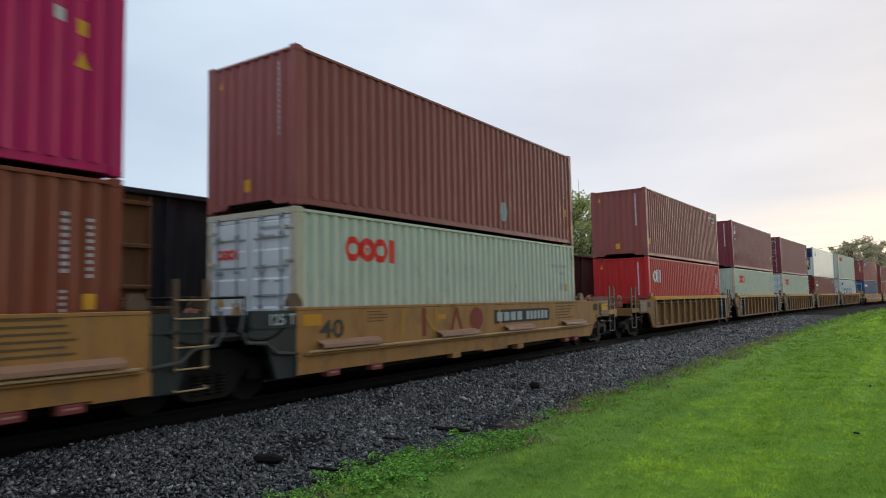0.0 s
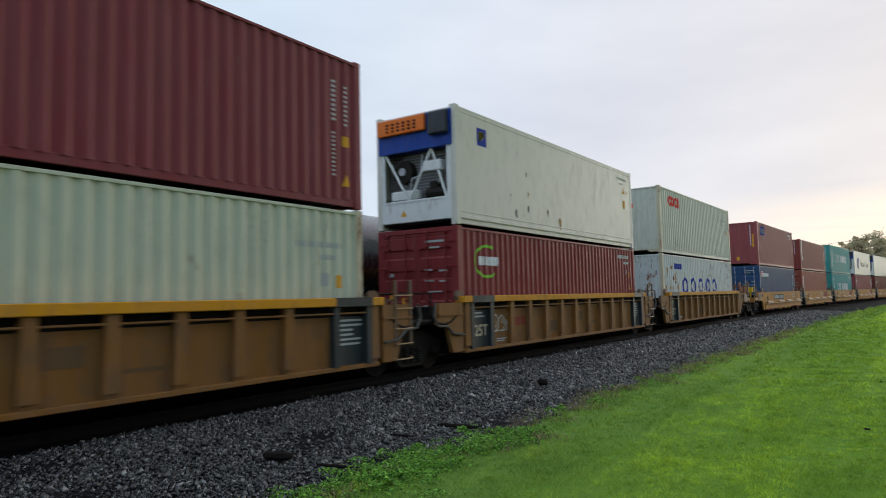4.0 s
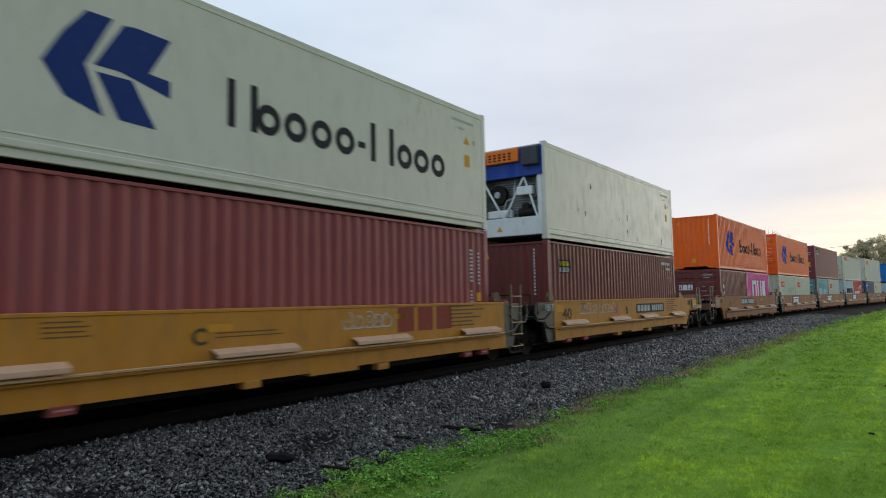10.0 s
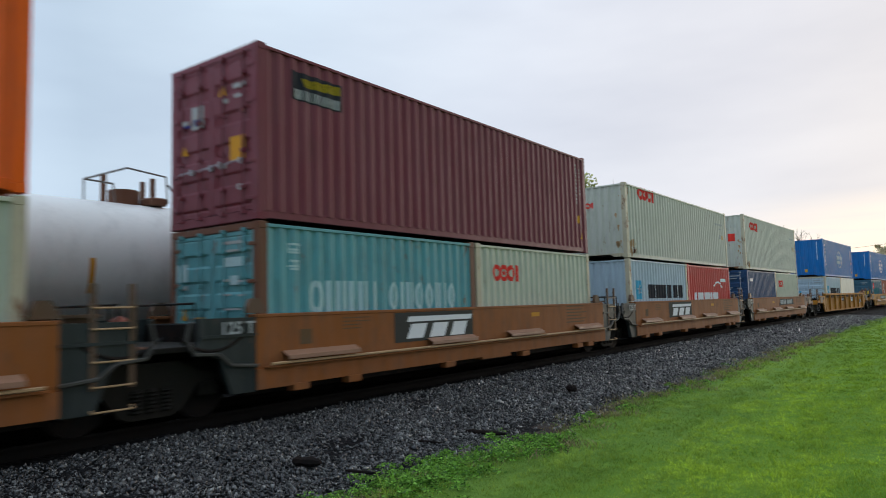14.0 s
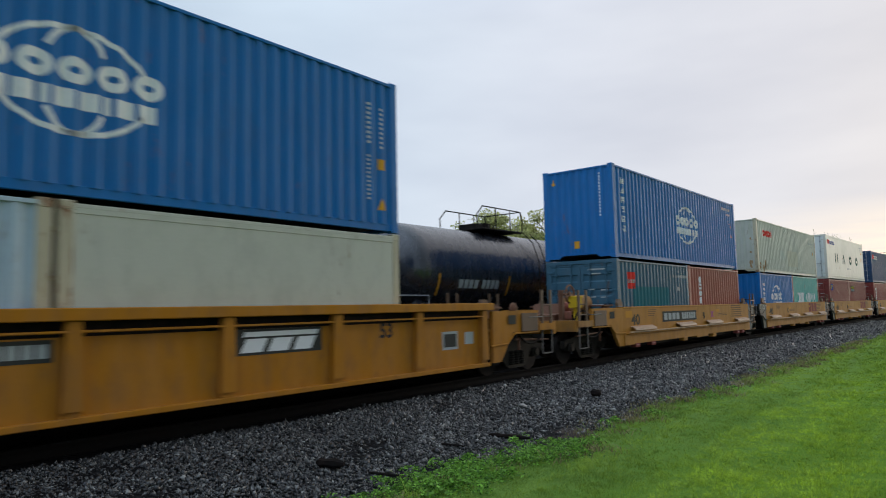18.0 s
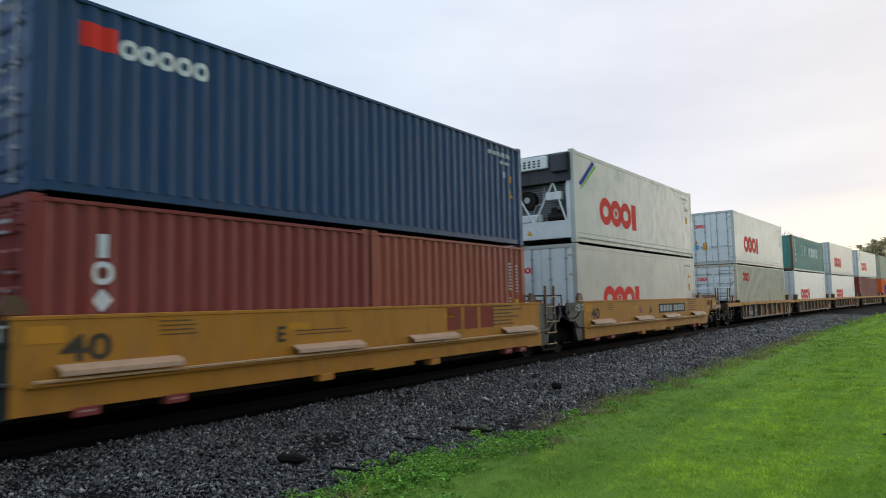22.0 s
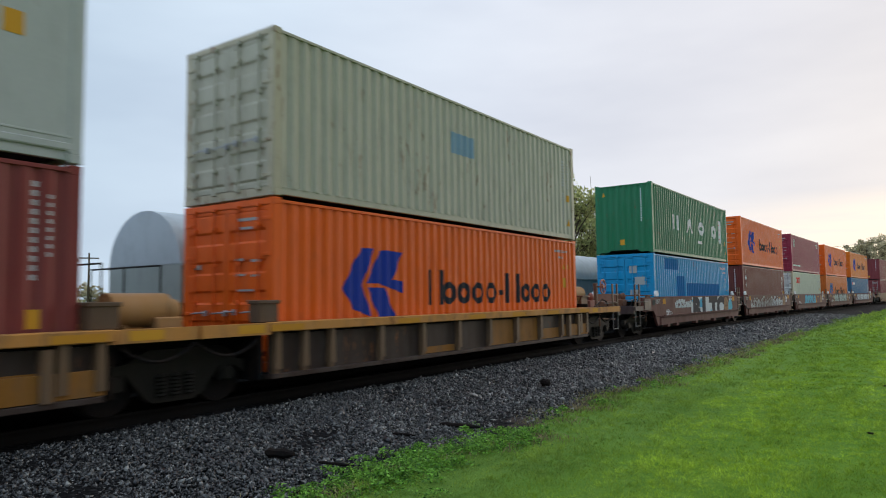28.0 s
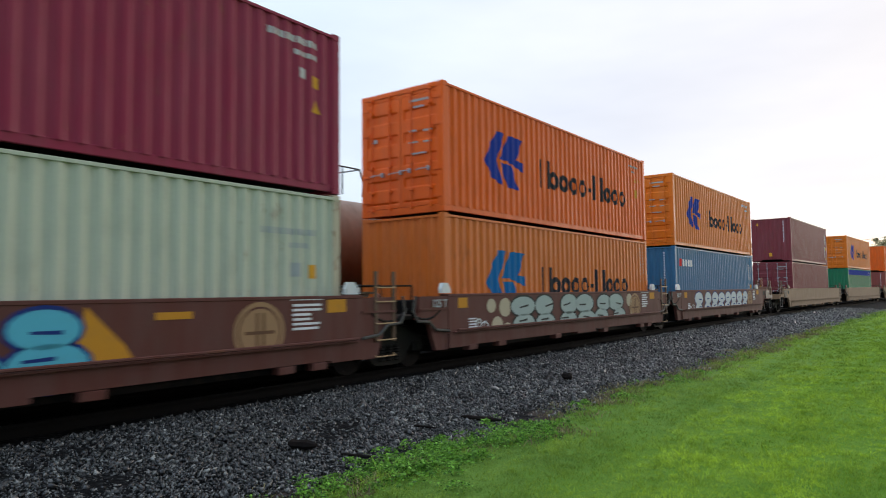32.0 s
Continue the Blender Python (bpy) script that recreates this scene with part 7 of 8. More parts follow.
def far_car(name, label, category, u0, u1):
    car = thing(name, label, category, "cars on the second track")
    MOVING.append((car, (u0 + u1) / 2, SPEED_FAR, SECOND))
    return car, (u1 - u0) / 2


def tank_car(u0, u1, coat, label, number=True, sink=0.0, back=0.0):
    """u0, u1: where the shell begins and ends."""
    car, h = far_car("tank_car", label, "tank car", u0, u1)
    prof = [(-h - 0.02, 0.05), (-h + 0.05, 0.55), (-h + 0.16, 0.92), (-h + 0.34, 1.24), (-h + 0.55, 1.42), (-h + 0.80, 1.49), (-h + 0.9, 1.50)]
    slim = 1 - sink * 0.2
    prof = [(y, r * slim) for y, r in prof]
    prof = prof + [(-y, r) for y, r in prof[::-1]]
    part("tank_shell", "tank_shell%.1f%.1f" % (h, sink), lambda bm: lathe(bm, prof, 2.77 - sink * 0.7), C[coat], car, smooth=True)
    under_gear(car, h + 0.85)
    if coat != "tank_black":
        part("manway", "tank_manway", lambda bm: (rod(bm, (0, 0, 4.2), (0, 0, 4.56), 0.32, 16), [rod(bm, (x, y, 4.25), (x, y, 4.86), 0.06, 8) for x, y in ((0.3, 0.5), (-0.2, 0.55), (0.1, -0.5))], brick(bm, 0.0, 0.5, 0.35, 0.75, 4.24, 4.42, 0.03)), C["rust_brown"], car, (0, back, -sink), 0, "rusty manway and valves")
    else:
        part("platform", "tank_platform", lambda bm: (brick(bm, -0.75, 0.95, -1.25, 1.25, 4.28, 4.33, 0.005), rod(bm, (0, 0, 4.2), (0, 0, 4.62), 0.30, 16), brick(bm, -0.36, 0.36, -0.9, -0.45, 4.33, 4.55, 0.02)), GREASY, car, (0, 0, 0))

    def railing(bm):
        if back:
            pipe(bm, [(0.5, -1.1, 4.2), (0.5, -1.1, 4.62), (0.5, -0.2, 4.98), (0.5, 0.7, 4.90), (0.5, 0.75, 4.3)], 0.02)
            pipe(bm, [(0.5, -1.1, 4.62), (0.5, -0.5, 4.60), (0.5, -0.45, 4.2)], 0.02)
            return
        for x in (-0.72, 0.92):
            pipe(bm, [(x, -1.5, 4.30), (x, -1.55, 4.75), (x, -1.2, 5.08), (x, 1.2, 5.08), (x, 1.35, 4.7), (x, 1.3, 4.3)], 0.022)
            for y in (-0.4, 0.5):
                rod(bm, (x, y, 4.3), (x, y, 5.08), 0.02, 6)
        pipe(bm, [(-0.72, 1.2, 5.08), (0.92, 1.2, 5.08)], 0.02)
    part("railing", "tank_railing%.1f" % back, railing, IRON if not back else WORN, car, (0, back, -sink))
    part("ladder", "tank_ladder", lambda bm: ([pipe(bm, [(0.95, y, 4.3), (1.35, y, 3.9), (1.60, y, 3.2), (1.62, y, 2.0), (1.5, y, 1.1)], 0.02) for y in (-0.22, 0.22)], [rod(bm, (1.60, -0.22, z), (1.60, 0.22, z), 0.014, 6) for z in (1.4, 1.75, 2.1, 2.45, 2.8, 3.15)]), IRON, car, (0, 1.55, 0))
    for s in (-1, 1):
        part("end_railing", "end_railing", lambda bm: pipe(bm, [(1.35, 0.9, 1.1), (1.38, 0.9, 1.95), (1.38, -0.75, 1.95), (-1.38, -0.75, 1.95), (-1.38, 0.9, 1.95), (-1.35, 0.9, 1.1)], 0.02), GALV, car, (0, s * (h + 0.1), 0), 0 if s < 0 else 180)
        part("saddle", "saddle", lambda bm: prism(bm, [(-0.5, 1.05), (-0.35, 2.0), (0.35, 2.0), (0.5, 1.05)], -1.1, 1.1), C[coat], car, (0, s * (h - 0.9), 0))
    stripe = C["tank_black"] is not C[coat]

    def curved(a0, a1, z0, z1):
        k = 6
        return [[(a0, z0 + (z1 - z0) * i / k), (a1, z0 + (z1 - z0) * i / k), (a1, z0 + (z1 - z0) * (i + 1) / k), (a0, z0 + (z1 - z0) * (i + 1) / k)] for i in range(k)]

    def wrap(name, shapes, mat):
        ob = sign(name, shapes, mat, car, 0.0)
        for v in ob.data.vertices:
            v.co.x = math.sqrt(max(0.0, (1.508 * slim) ** 2 - (v.co.z - 2.77 + sink * 0.7) ** 2))
        return ob
    for y in (-h + 1.15, -0.55, h - 1.1):
        wrap("reflector", curved(y, y + 0.11, 1.95, 2.62), SAFETY)
    if number:
        wrap("number", [q for k in range(4) for q in curved(-h + 2.2 + k * 0.27, -h + 2.42 + k * 0.27, 2.18, 2.46)] + [q for k in range(4) for q in curved(-h + 3.45 + k * 0.25, -h + 3.64 + k * 0.25, 2.18, 2.46)], GREY_MARK if not stripe else CHARCOAL)
        wrap("fine_print", [q for k in range(5) for q in curved(h - 2.2, h - 1.5, 1.75 + k * 0.1, 1.79 + k * 0.1)], GREY_MARK)
    return car


def gondola(u0, u1, coat, label, top, lead_coat=None, bay=1.6):
    car, h = far_car("gondola_car", label, "gondola car", u0, u1)
    under_gear(car, h + 0.4)
    for sx in (1, -1):
        turn = 0 if sx > 0 else 180
        part("side_wall", "gon_side%.1f_%.2f" % (h, top), lambda bm: (brick(bm, 1.30, 1.36, -h, h, 1.1, top), brick(bm, 1.28, 1.50, -h, h, top - 0.12, top, 0.02), brick(bm, 1.28, 1.48, -h, h, 1.05, 1.22, 0.02)), coat, car, (0, 0, 0), turn)
        for k in range(11):
            part("stake", "gon_stake%.2f" % top, lambda bm: prism(bm, [(-0.09, 1.2), (-0.06, top - 0.1), (0.06, top - 0.1), (0.09, 1.2)], 1.35, 1.46), coat, car, (0, (-h + 0.5 + (2 * h - 1.0) * k / 10) * sx, 0), turn)
    for s in (-1, 1):
        part("end_wall", "gon_end%.2f" % top, lambda bm: (brick(bm, -1.36, 1.36, -0.05, 0.05, 1.1, top), [brick(bm, -1.4, 1.4, -0.12, 0.05, z, z + 0.12, 0.03) for z in (1.5, 2.1, top - 0.6, top - 0.13)]), coat, car, (0, s * h, 0), 0 if s < 0 else 180)
        part("ladder", "gon_ladder%.1f" % top, lambda bm: [rod(bm, (1.50, -0.25, z), (1.50, 0.25, z), 0.018, 6) for z in (1.3, 1.65, 2.0, 2.35, 2.7, 3.05)], IRON, car, (0, s * (h - 0.35), 0))
        if lead_coat and s < 0:
            plate = part("rusty_bay", "rusty_bay%.2f" % top, lambda bm: brick(bm, 1.362, 1.37, 0.05, bay, 1.25, top - 0.14), lead_coat, car, (0, -h, 0), 0, "rust-red bare steel bay")
            for z in (1.9, 2.75, top - 0.36):
                part("bay_ledge", "bay_ledge%.2f" % bay, lambda bm: brick(bm, 1.37, 1.46, 0.05, bay, 0.0, 0.10, 0.02), lead_coat, plate, (0, 0, z))
            for y in (0.05, bay * 0.55, bay - 0.09):
                part("bay_upright", "bay_upright%.2f" % top, lambda bm: brick(bm, 1.37, 1.44, 0.0, 0.09, 1.25, top - 0.14, 0.01), lead_coat, plate, (0, y, 0))
    return car


def brake_tower(car, y):
    """A tall railed brake platform on the end of a gondola."""
    for x in (0.55, 1.25):
        part("tower_post", "tower_post", lambda bm: rod(bm, (0, 0, 1.0), (0, 0, 3.75), 0.05, 8), IRON, car, (x, y, 0))
        part("tower_post", "tower_post", None, IRON, car, (x, y + 0.45, 0))
    for z in (1.35, 2.05, 2.75, 3.4):
        part("tower_rung", "tower_rung", lambda bm: pipe(bm, [(0.5, 0, 0), (1.3, 0, 0), (1.3, 0.5, 0)], 0.028), IRON, car, (0, y, z))
    part("brake_box", "tower_box", lambda bm: brick(bm, 0.45, 1.35, -0.05, 0.55, 3.6, 3.9, 0.05), GREASY, car, (0, y, 0))
    part("platform", "tower_platform", lambda bm: brick(bm, 0.3, 1.4, -0.1, 0.6, 2.5, 2.56), IRON, car, (0, y, 0))


def box_car(u0, u1, coat, label):
    car, h = far_car("box_car", label, "box car", u0, u1)
    under_gear(car, h + 0.5)
    for sx in (1, -1):
        turn = 0 if sx > 0 else 180
        part("side_wall", "box_side%.1f" % h, lambda bm: (brick(bm, 1.36, 1.42, -h, h, 1.05, 4.62), brick(bm, 1.36, 1.50, -h, h, 1.0, 1.22, 0.02), brick(bm, 1.36, 1.48, -h, h, 4.5, 4.66, 0.02)), coat, car, (0, 0, 0), turn)
        for k in range(12):
            part("side_post", "box_post", lambda bm: prism(bm, [(-0.07, 1.2), (-0.07, 4.5), (0.07, 4.5), (0.07, 1.2)], 1.41, 1.475), coat, car, (0, (-h + 0.25 + (2 * h - 0.5) * k / 11) * sx, 0), turn)
        part("sliding_door", "box_door", lambda bm: (brick(bm, 1.45, 1.52, -1.5, 1.5, 1.15, 4.4, 0.01), [brick(bm, 1.52, 1.55, -1.45, 1.45, z, z + 0.08) for z in (1.6, 2.3, 3.0, 3.7)]), coat, car, (0, 0, 0), turn)
    for s in (-1, 1):
        part("end_wall", "box_end", lambda bm: brick(bm, -1.42, 1.42, -0.06, 0.06, 1.05, 4.6), coat, car, (0, s * h, 0), 0 if s < 0 else 180)
        for k in range(11):
            part("end_rib", "box_end_rib", lambda bm: brick(bm, -1.36, 1.36, -0.13, -0.03, 0.0, 0.17, 0.04), coat, car, (0, s * h, 1.25 + 0.30 * k), 0 if s < 0 else 180)
    part("roof", "box_roof%.1f" % h, lambda bm: prism(bm, [(-h - 0.05, 4.6), (h + 0.05, 4.6), (h + 0.05, 4.72), (-h - 0.05, 4.72)], -1.46, 1.46), coat, car)
    for k in range(14):
        part("roof_rib", "roof_rib", lambda bm: brick(bm, -1.46, 1.46, -0.04, 0.04, 4.72, 4.77, 0.01), coat, car, (0, -h + 0.4 + (2 * h - 0.8) * k / 13, 0))


def hopper_car(u0, u1, label):
    car, h = far_car("covered_hopper", label, "hopper car", u0, u1)
    under_gear(car, h + 0.3)
    body, grey = C["hopper_beige"], C["hopper_grey"]
    outline = [(1.50, 4.05), (1.36, 4.35), (0.9, 4.62), (-0.9, 4.62), (-1.36, 4.35), (-1.50, 4.05), (-1.52, 1.9), (-1.3, 1.25), (1.3, 1.25), (1.52, 1.9)]

    def shell(bm):
        a = [bm.verts.new((x, -h + (1.9 if z < 2 else 0.9 if z < 3 else 0.0), z)) for x, z in outline]
        b = [bm.verts.new((x, h - (1.9 if z < 2 else 0.9 if z < 3 else 0.0), z)) for x, z in outline]
        k = len(outline)
        bm.faces.new(a[::-1]), bm.faces.new(b)
        for i in range(k):
            bm.faces.new((a[i], a[(i + 1) % k], b[(i + 1) % k], b[i]))
    part("hopper_body", "hopper_body%.1f" % h, shell, body, car)
    part("side_seam", "hopper_seam%.1f" % h, lambda bm: brick(bm, 1.49, 1.535, -h + 0.1, h - 0.1, 3.96, 4.02, 0.005), grey, car)
    part("running_board", "running_board%.1f" % h, lambda bm: (brick(bm, 0.55, 1.15, -h - 0.3, h + 0.3, 4.88, 4.93), brick(bm, -1.15, -0.55, -h - 0.3, h + 0.3, 4.88, 4.93)), grey, car)
    for k in range(7):
        part("board_bracket", "board_bracket", lambda bm: (brick(bm, 0.5, 1.2, -0.05, 0.05, 4.45, 4.88), brick(bm, -1.2, -0.5, -0.05, 0.05, 4.45, 4.88)), C["rust_brown"], car, (0, -h + 0.6 + (2 * h - 1.2) * k / 6, 0))
    for s in (-1, 1):
        turn = 0 if s < 0 else 180
        for x in (-1.3, -0.5, 0.5, 1.3):
            part("end_post", "hopper_post", lambda bm: brick(bm, -0.06, 0.06, -0.06, 0.06, 1.1, 4.2, 0.01), grey, car, (x, s * (h + 0.02), 0))
        part("slope_sheet", "slope_sheet", lambda bm: prism(bm, [(0.0, 3.1), (0.06, 3.1), (1.9, 1.25), (1.84, 1.2)], -1.35, 1.35), C["hood_low"], car, (0, s * h, 0), turn)
        part("end_sheet", "hopper_end", lambda bm: brick(bm, -1.4, 1.4, -0.02, 0.05, 3.05, 4.3), grey, car, (0, s * h, 0), turn)
        part("end_ladder", "hopper_ladder", lambda bm: ([rod(bm, (1.5, -0.2, z), (1.5, 0.25, z), 0.018, 6) for z in (1.4, 1.8, 2.2, 2.6, 3.0, 3.4, 3.8)], [rod(bm, (1.5, y, 1.1), (1.5, y, 4.8), 0.02, 6) for y in (-0.2, 0.25)]), grey, car, (0, s * (h - 0.3), 0))
    for k in range(4):
        def arch(bm):
            prism(bm, [(0.33 * math.cos(a) * (1.0 if 0 <= i <= 8 else 1.0), 2.12 + 0.28 * math.sin(a)) for i, a in enumerate(np.linspace(0, math.pi, 9))] + [(-0.36, 1.62), (0.36, 1.62)], 1.50, 1.60)
        part("bay_cover", "bay_cover", arch, C["drum_blue"], car, (0, 1.1 + k * 0.68, 0), 0, "round-topped blue bay cover")


def centre_beam(u0, u1, label):
    car, h = far_car("centre_beam_car", label, "flat car", u0, u1)
    under_gear(car, h + 0.3)
    g = C["beam_green"]
    part("deck", "cb_deck%.1f" % h, lambda bm: (brick(bm, -1.42, 1.42, -h, h, 1.05, 1.16, 0.01), brick(bm, 1.34, 1.46, -h, h, 0.86, 1.18, 0.01), brick(bm, -1.46, -1.34, -h, h, 0.86, 1.18, 0.01)), g, car)
    part("top_beam", "cb_top%.1f" % h, lambda bm: brick(bm, -0.24, 0.24, -h, h, 4.70, 4.92, 0.03), g, car)
    for i in range(14):
        y = h - 2.32 - 1.298 * i
        part("upright", "cb_post", lambda bm: prism(bm, [(-0.09, 1.1), (-0.065, 4.75), (0.065, 4.75), (0.09, 1.1)], -0.16, 0.16), g, car, (0, y, 0))
        for z in (2.3, 2.9, 3.5, 4.1):
            part("strap_eye", "cb_eye", lambda bm: brick(bm, 0.15, 0.22, -0.05, 0.05, -0.05, 0.05, 0.01), GALV, car, (0, y + 0.05, z))
        if i % 2 == 0 and i > 1:
            part("brace", "cb_brace", lambda bm: prism(bm, [(0.0, 4.72), (0.22, 4.72), (2.52, 1.15), (2.32, 1.15)], -0.08, 0.08), g, car, (0, y, 0))
    for s in (-1, 1):
        part("end_brace", "cb_end_brace", lambda bm: prism(bm, [(-1.25, 4.72), (-1.10, 4.72), (-2.10, 1.15), (-2.25, 1.15)], -0.06, 0.06), g, car, (0, s * h, 0), 0 if s > 0 else 180)
    for s in (-1, 1):
        b = part("bulkhead", "cb_bulkhead", lambda bm: brick(bm, -1.45, 1.45, -0.08, 0.08, 1.1, 4.72, 0.02), g, car, (0, s * h, 0))
    for s in (-1, 1):
        for x in (-1.43, 1.43):
            part("bulkhead_post", "cb_bulkhead_post", lambda bm: brick(bm, -0.07, 0.07, -0.14, 0.14, 1.1, 4.74, 0.02), g, car, (x, s * h, 0))
    pr = sign("notice_print", [q for r in range(16) for q in bar(-1.25, 3.7 - r * 0.15, -0.55 + 0.2 * math.sin(r * 2.3), 3.76 - r * 0.15)] + [q for r in range(12) for q in bar(0.3, 3.45 - r * 0.16, 1.15 + 0.15 * math.sin(r * 1.7), 3.5 - r * 0.16)], GREY_MARK, car, 0.0, "rows of pale stencilled notices")
    pr.rotation_euler, pr.location = (0, 0, radians(-90)), (0, h - 0.086, 0)


def coil_car(u0, u1, label, emblem=False):
    car, h = far_car("coil_car", label, "coil car", u0, u1)
    under_gear(car, h + 0.4)

    def hood_arc(bm):
        pts = [(1.42 * math.cos(a), 2.35 + 1.27 * math.sin(a)) for a in np.linspace(0, math.pi, 19)]
        a = [bm.verts.new((x, -h, z)) for x, z in pts]
        b = [bm.verts.new((x, h, z)) for x, z in pts]
        bm.faces.new(a), bm.faces.new(b[::-1])
        for i in range(18):
            bm.faces.new((a[i], b[i], b[i + 1], a[i + 1]))
        bm.faces.new((a[0], a[-1], b[-1], b[0]))
    part("hood", "coil_hood%.1f" % h, hood_arc, C["hood_grey"], car, smooth=True, label="rounded pale grey steel hood")
    part("trough", "coil_trough%.1f" % h, lambda bm: (brick(bm, -1.44, 1.44, -h, h, 1.5, 2.34, 0.02), brick(bm, -1.48, 1.48, -h, h, 2.30, 2.38, 0.01)), C["trough_grey"], car)
    part("side_sill", "coil_sill%.1f" % h, lambda bm: brick(bm, -1.5, 1.5, -h - 0.3, h + 0.3, 1.05, 1.5, 0.02), C["web_dark"], car)
    for s in (-1, 1):
        part("end_railing", "coil_rail", lambda bm: (pipe(bm, [(1.4, 0, 1.1), (1.4, 0, 2.3), (-1.4, 0, 2.3), (-1.4, 0, 1.1)], 0.02), rod(bm, (0, 0, 1.1), (0, 0, 2.3), 0.02)), IRON, car, (0, s * (h + 0.45), 0))
    if emblem:
        e = sign("emblem", [q for r in range(3) for q in bar(0.62, 3.02 + r * 0.06, 0.95, 3.05 + r * 0.06)] + blocks(1.35, 1.75, 3.0, 3.2, [1, 1], .3), BLACK, car, 0.0)
        e.rotation_euler, e.location = (0, 0, radians(-90)), (-1.3, -h - 0.006, 0)


def build_second_train():
    gondola(-12.0, 3.6, C["gondola_brown"], "rust-brown gondola car with ribbed sides", 3.3)
    brake_tower(gondola(5.2, 22.6, C["gondola_black"], "black gondola car with a rusty leading bay", 4.0, C["gondola_rust"], 3.4), 8.75)
    gondola(24.65, 41.9, C["gondola_brown"], "dark rusty brown gondola car with ribbed sides", 3.68, C["gondola_rust"])
    black = "glossy black tank car with a railed top platform"
    for a, b in ((44.0, 60.4), (62.2, 78.4), (80.2, 96.4)):
        tank_car(a, b, "tank_black", black)
    for k in range(6):
        tank_car(98.6 + 14.32 * k, 109.7 + 14.32 * k, "tank_black", black)
    hopper_car(182.6, 200.4, "beige covered hopper car with grey slope ends")
    tank_car(202.6, 214.6, "tank_white", "dirty white tank car with a railed platform", False, 0.33, 0.85)
    tank_car(217.2, 232.8, "tank_black", black)
    centre_beam(235.8, 258.2, "dark green empty centre-beam flat car with bulkheads")
    tank_car(260.9, 272.4, "tank_black", black)
    tank_car(274.2, 285.2, "tank_black", black)
    for k in range(4):
        tank_car(287.6 + 14.2 * k, 298.8 + 14.2 * k, "tank_black", black)
    tank_car(344.4, 355.7, "tank_black", black)
    box_car(357.2, 373.4, C["box_maroon"], "dark maroon box car with ribbed sides")
    grey = "grey coil car with a rounded steel hood"
    for a in (376.2, 394.4, 412.2):
        coil_car(a, a + 15.6, grey)
    coil_car(430.7, 444.2, grey + " and dark emblem", True)
    tank_car(446.2, 463.4, "tank_tan", "dusty tan tank car with a railed platform", False)
    tank_car(466.0, 482.0, "tank_rust", "brown rust-stained tank car", False)
    for k in range(7):
        tank_car(485.0 + 14.3 * k, 496.0 + 14.3 * k, "tank_black", black)


build_second_train()

# ---- stones, grass, weeds, trees, distance ----


def places(s, off, z):
    """Points beside the near track, for arrays."""
    r = BEND - off
    a = s / r
    return np.stack([LINE_X + BEND - r * np.cos(a), r * np.sin(a), z], 1)


def bed_height(off):
    return np.interp(off, [-9.5, -7.8, -6.6, -2.2, 1.7, 2.4, 3.4, 4.4, 5.15, 5.5, 6.2], [-0.40, -0.24, -0.17, -0.17, -0.15, -0.17, -0.21, -0.235, -0.25, -0.29, -0.28])


def edge_of_bed(s):
    """Where the stones give way to grass: offset from the near track's middle."""
    return 5.32 + 0.16 * np.sin(s * 0.9 + 0.6) + 0.10 * np.sin(s * 2.3 + 2.0) + 0.05 * np.sin(s * 6.1)


def turned(rng, n):
    q = rng.normal(size=(n, 4))
    q /= np.linalg.norm(q, axis=1, keepdims=True)
    w, x, y, z = q.T
    return np.stack([1 - 2 * (y * y + z * z), 2 * (x * y - z * w), 2 * (x * z + y * w), 2 * (x * y + z * w), 1 - 2 * (x * x + z * z), 2 * (y * z - x * w), 2 * (x * z - y * w), 2 * (y * z + x * w), 1 - 2 * (x * x + y * y)], 1).reshape(n, 3, 3)


def stones(rng, centres, size):
    """Sharp-edged chips: uneven double pyramids, cut flat on one side."""
    n = len(centres)
    tips = np.array([[1, 0, 0], [-1, 0, 0], [0, 1, 0], [0, -1, 0], [0, 0, 1], [0, 0, -1]], float) * 0.62
    v = tips[None] * (1 + rng.uniform(-0.5, 0.3, (n, 6, 1))) + rng.uniform(-0.24, 0.24, (n, 6, 3))
    v = v * rng.uniform(0.55, 1.4, (n, 1, 3)) * size[:, None, None]
    v = np.einsum("nij,nkj->nki", turned(rng, n), v) + centres[:, None]
    tri = np.array([(0, 2, 4), (2, 1, 4), (1, 3, 4), (3, 0, 4), (2, 0, 5), (1, 2, 5), (3, 1, 5), (0, 3, 5)])
    f = tri[None] + (np.arange(n) * 6)[:, None, None]
    return v.reshape(-1, 3), f.reshape(-1, 3)


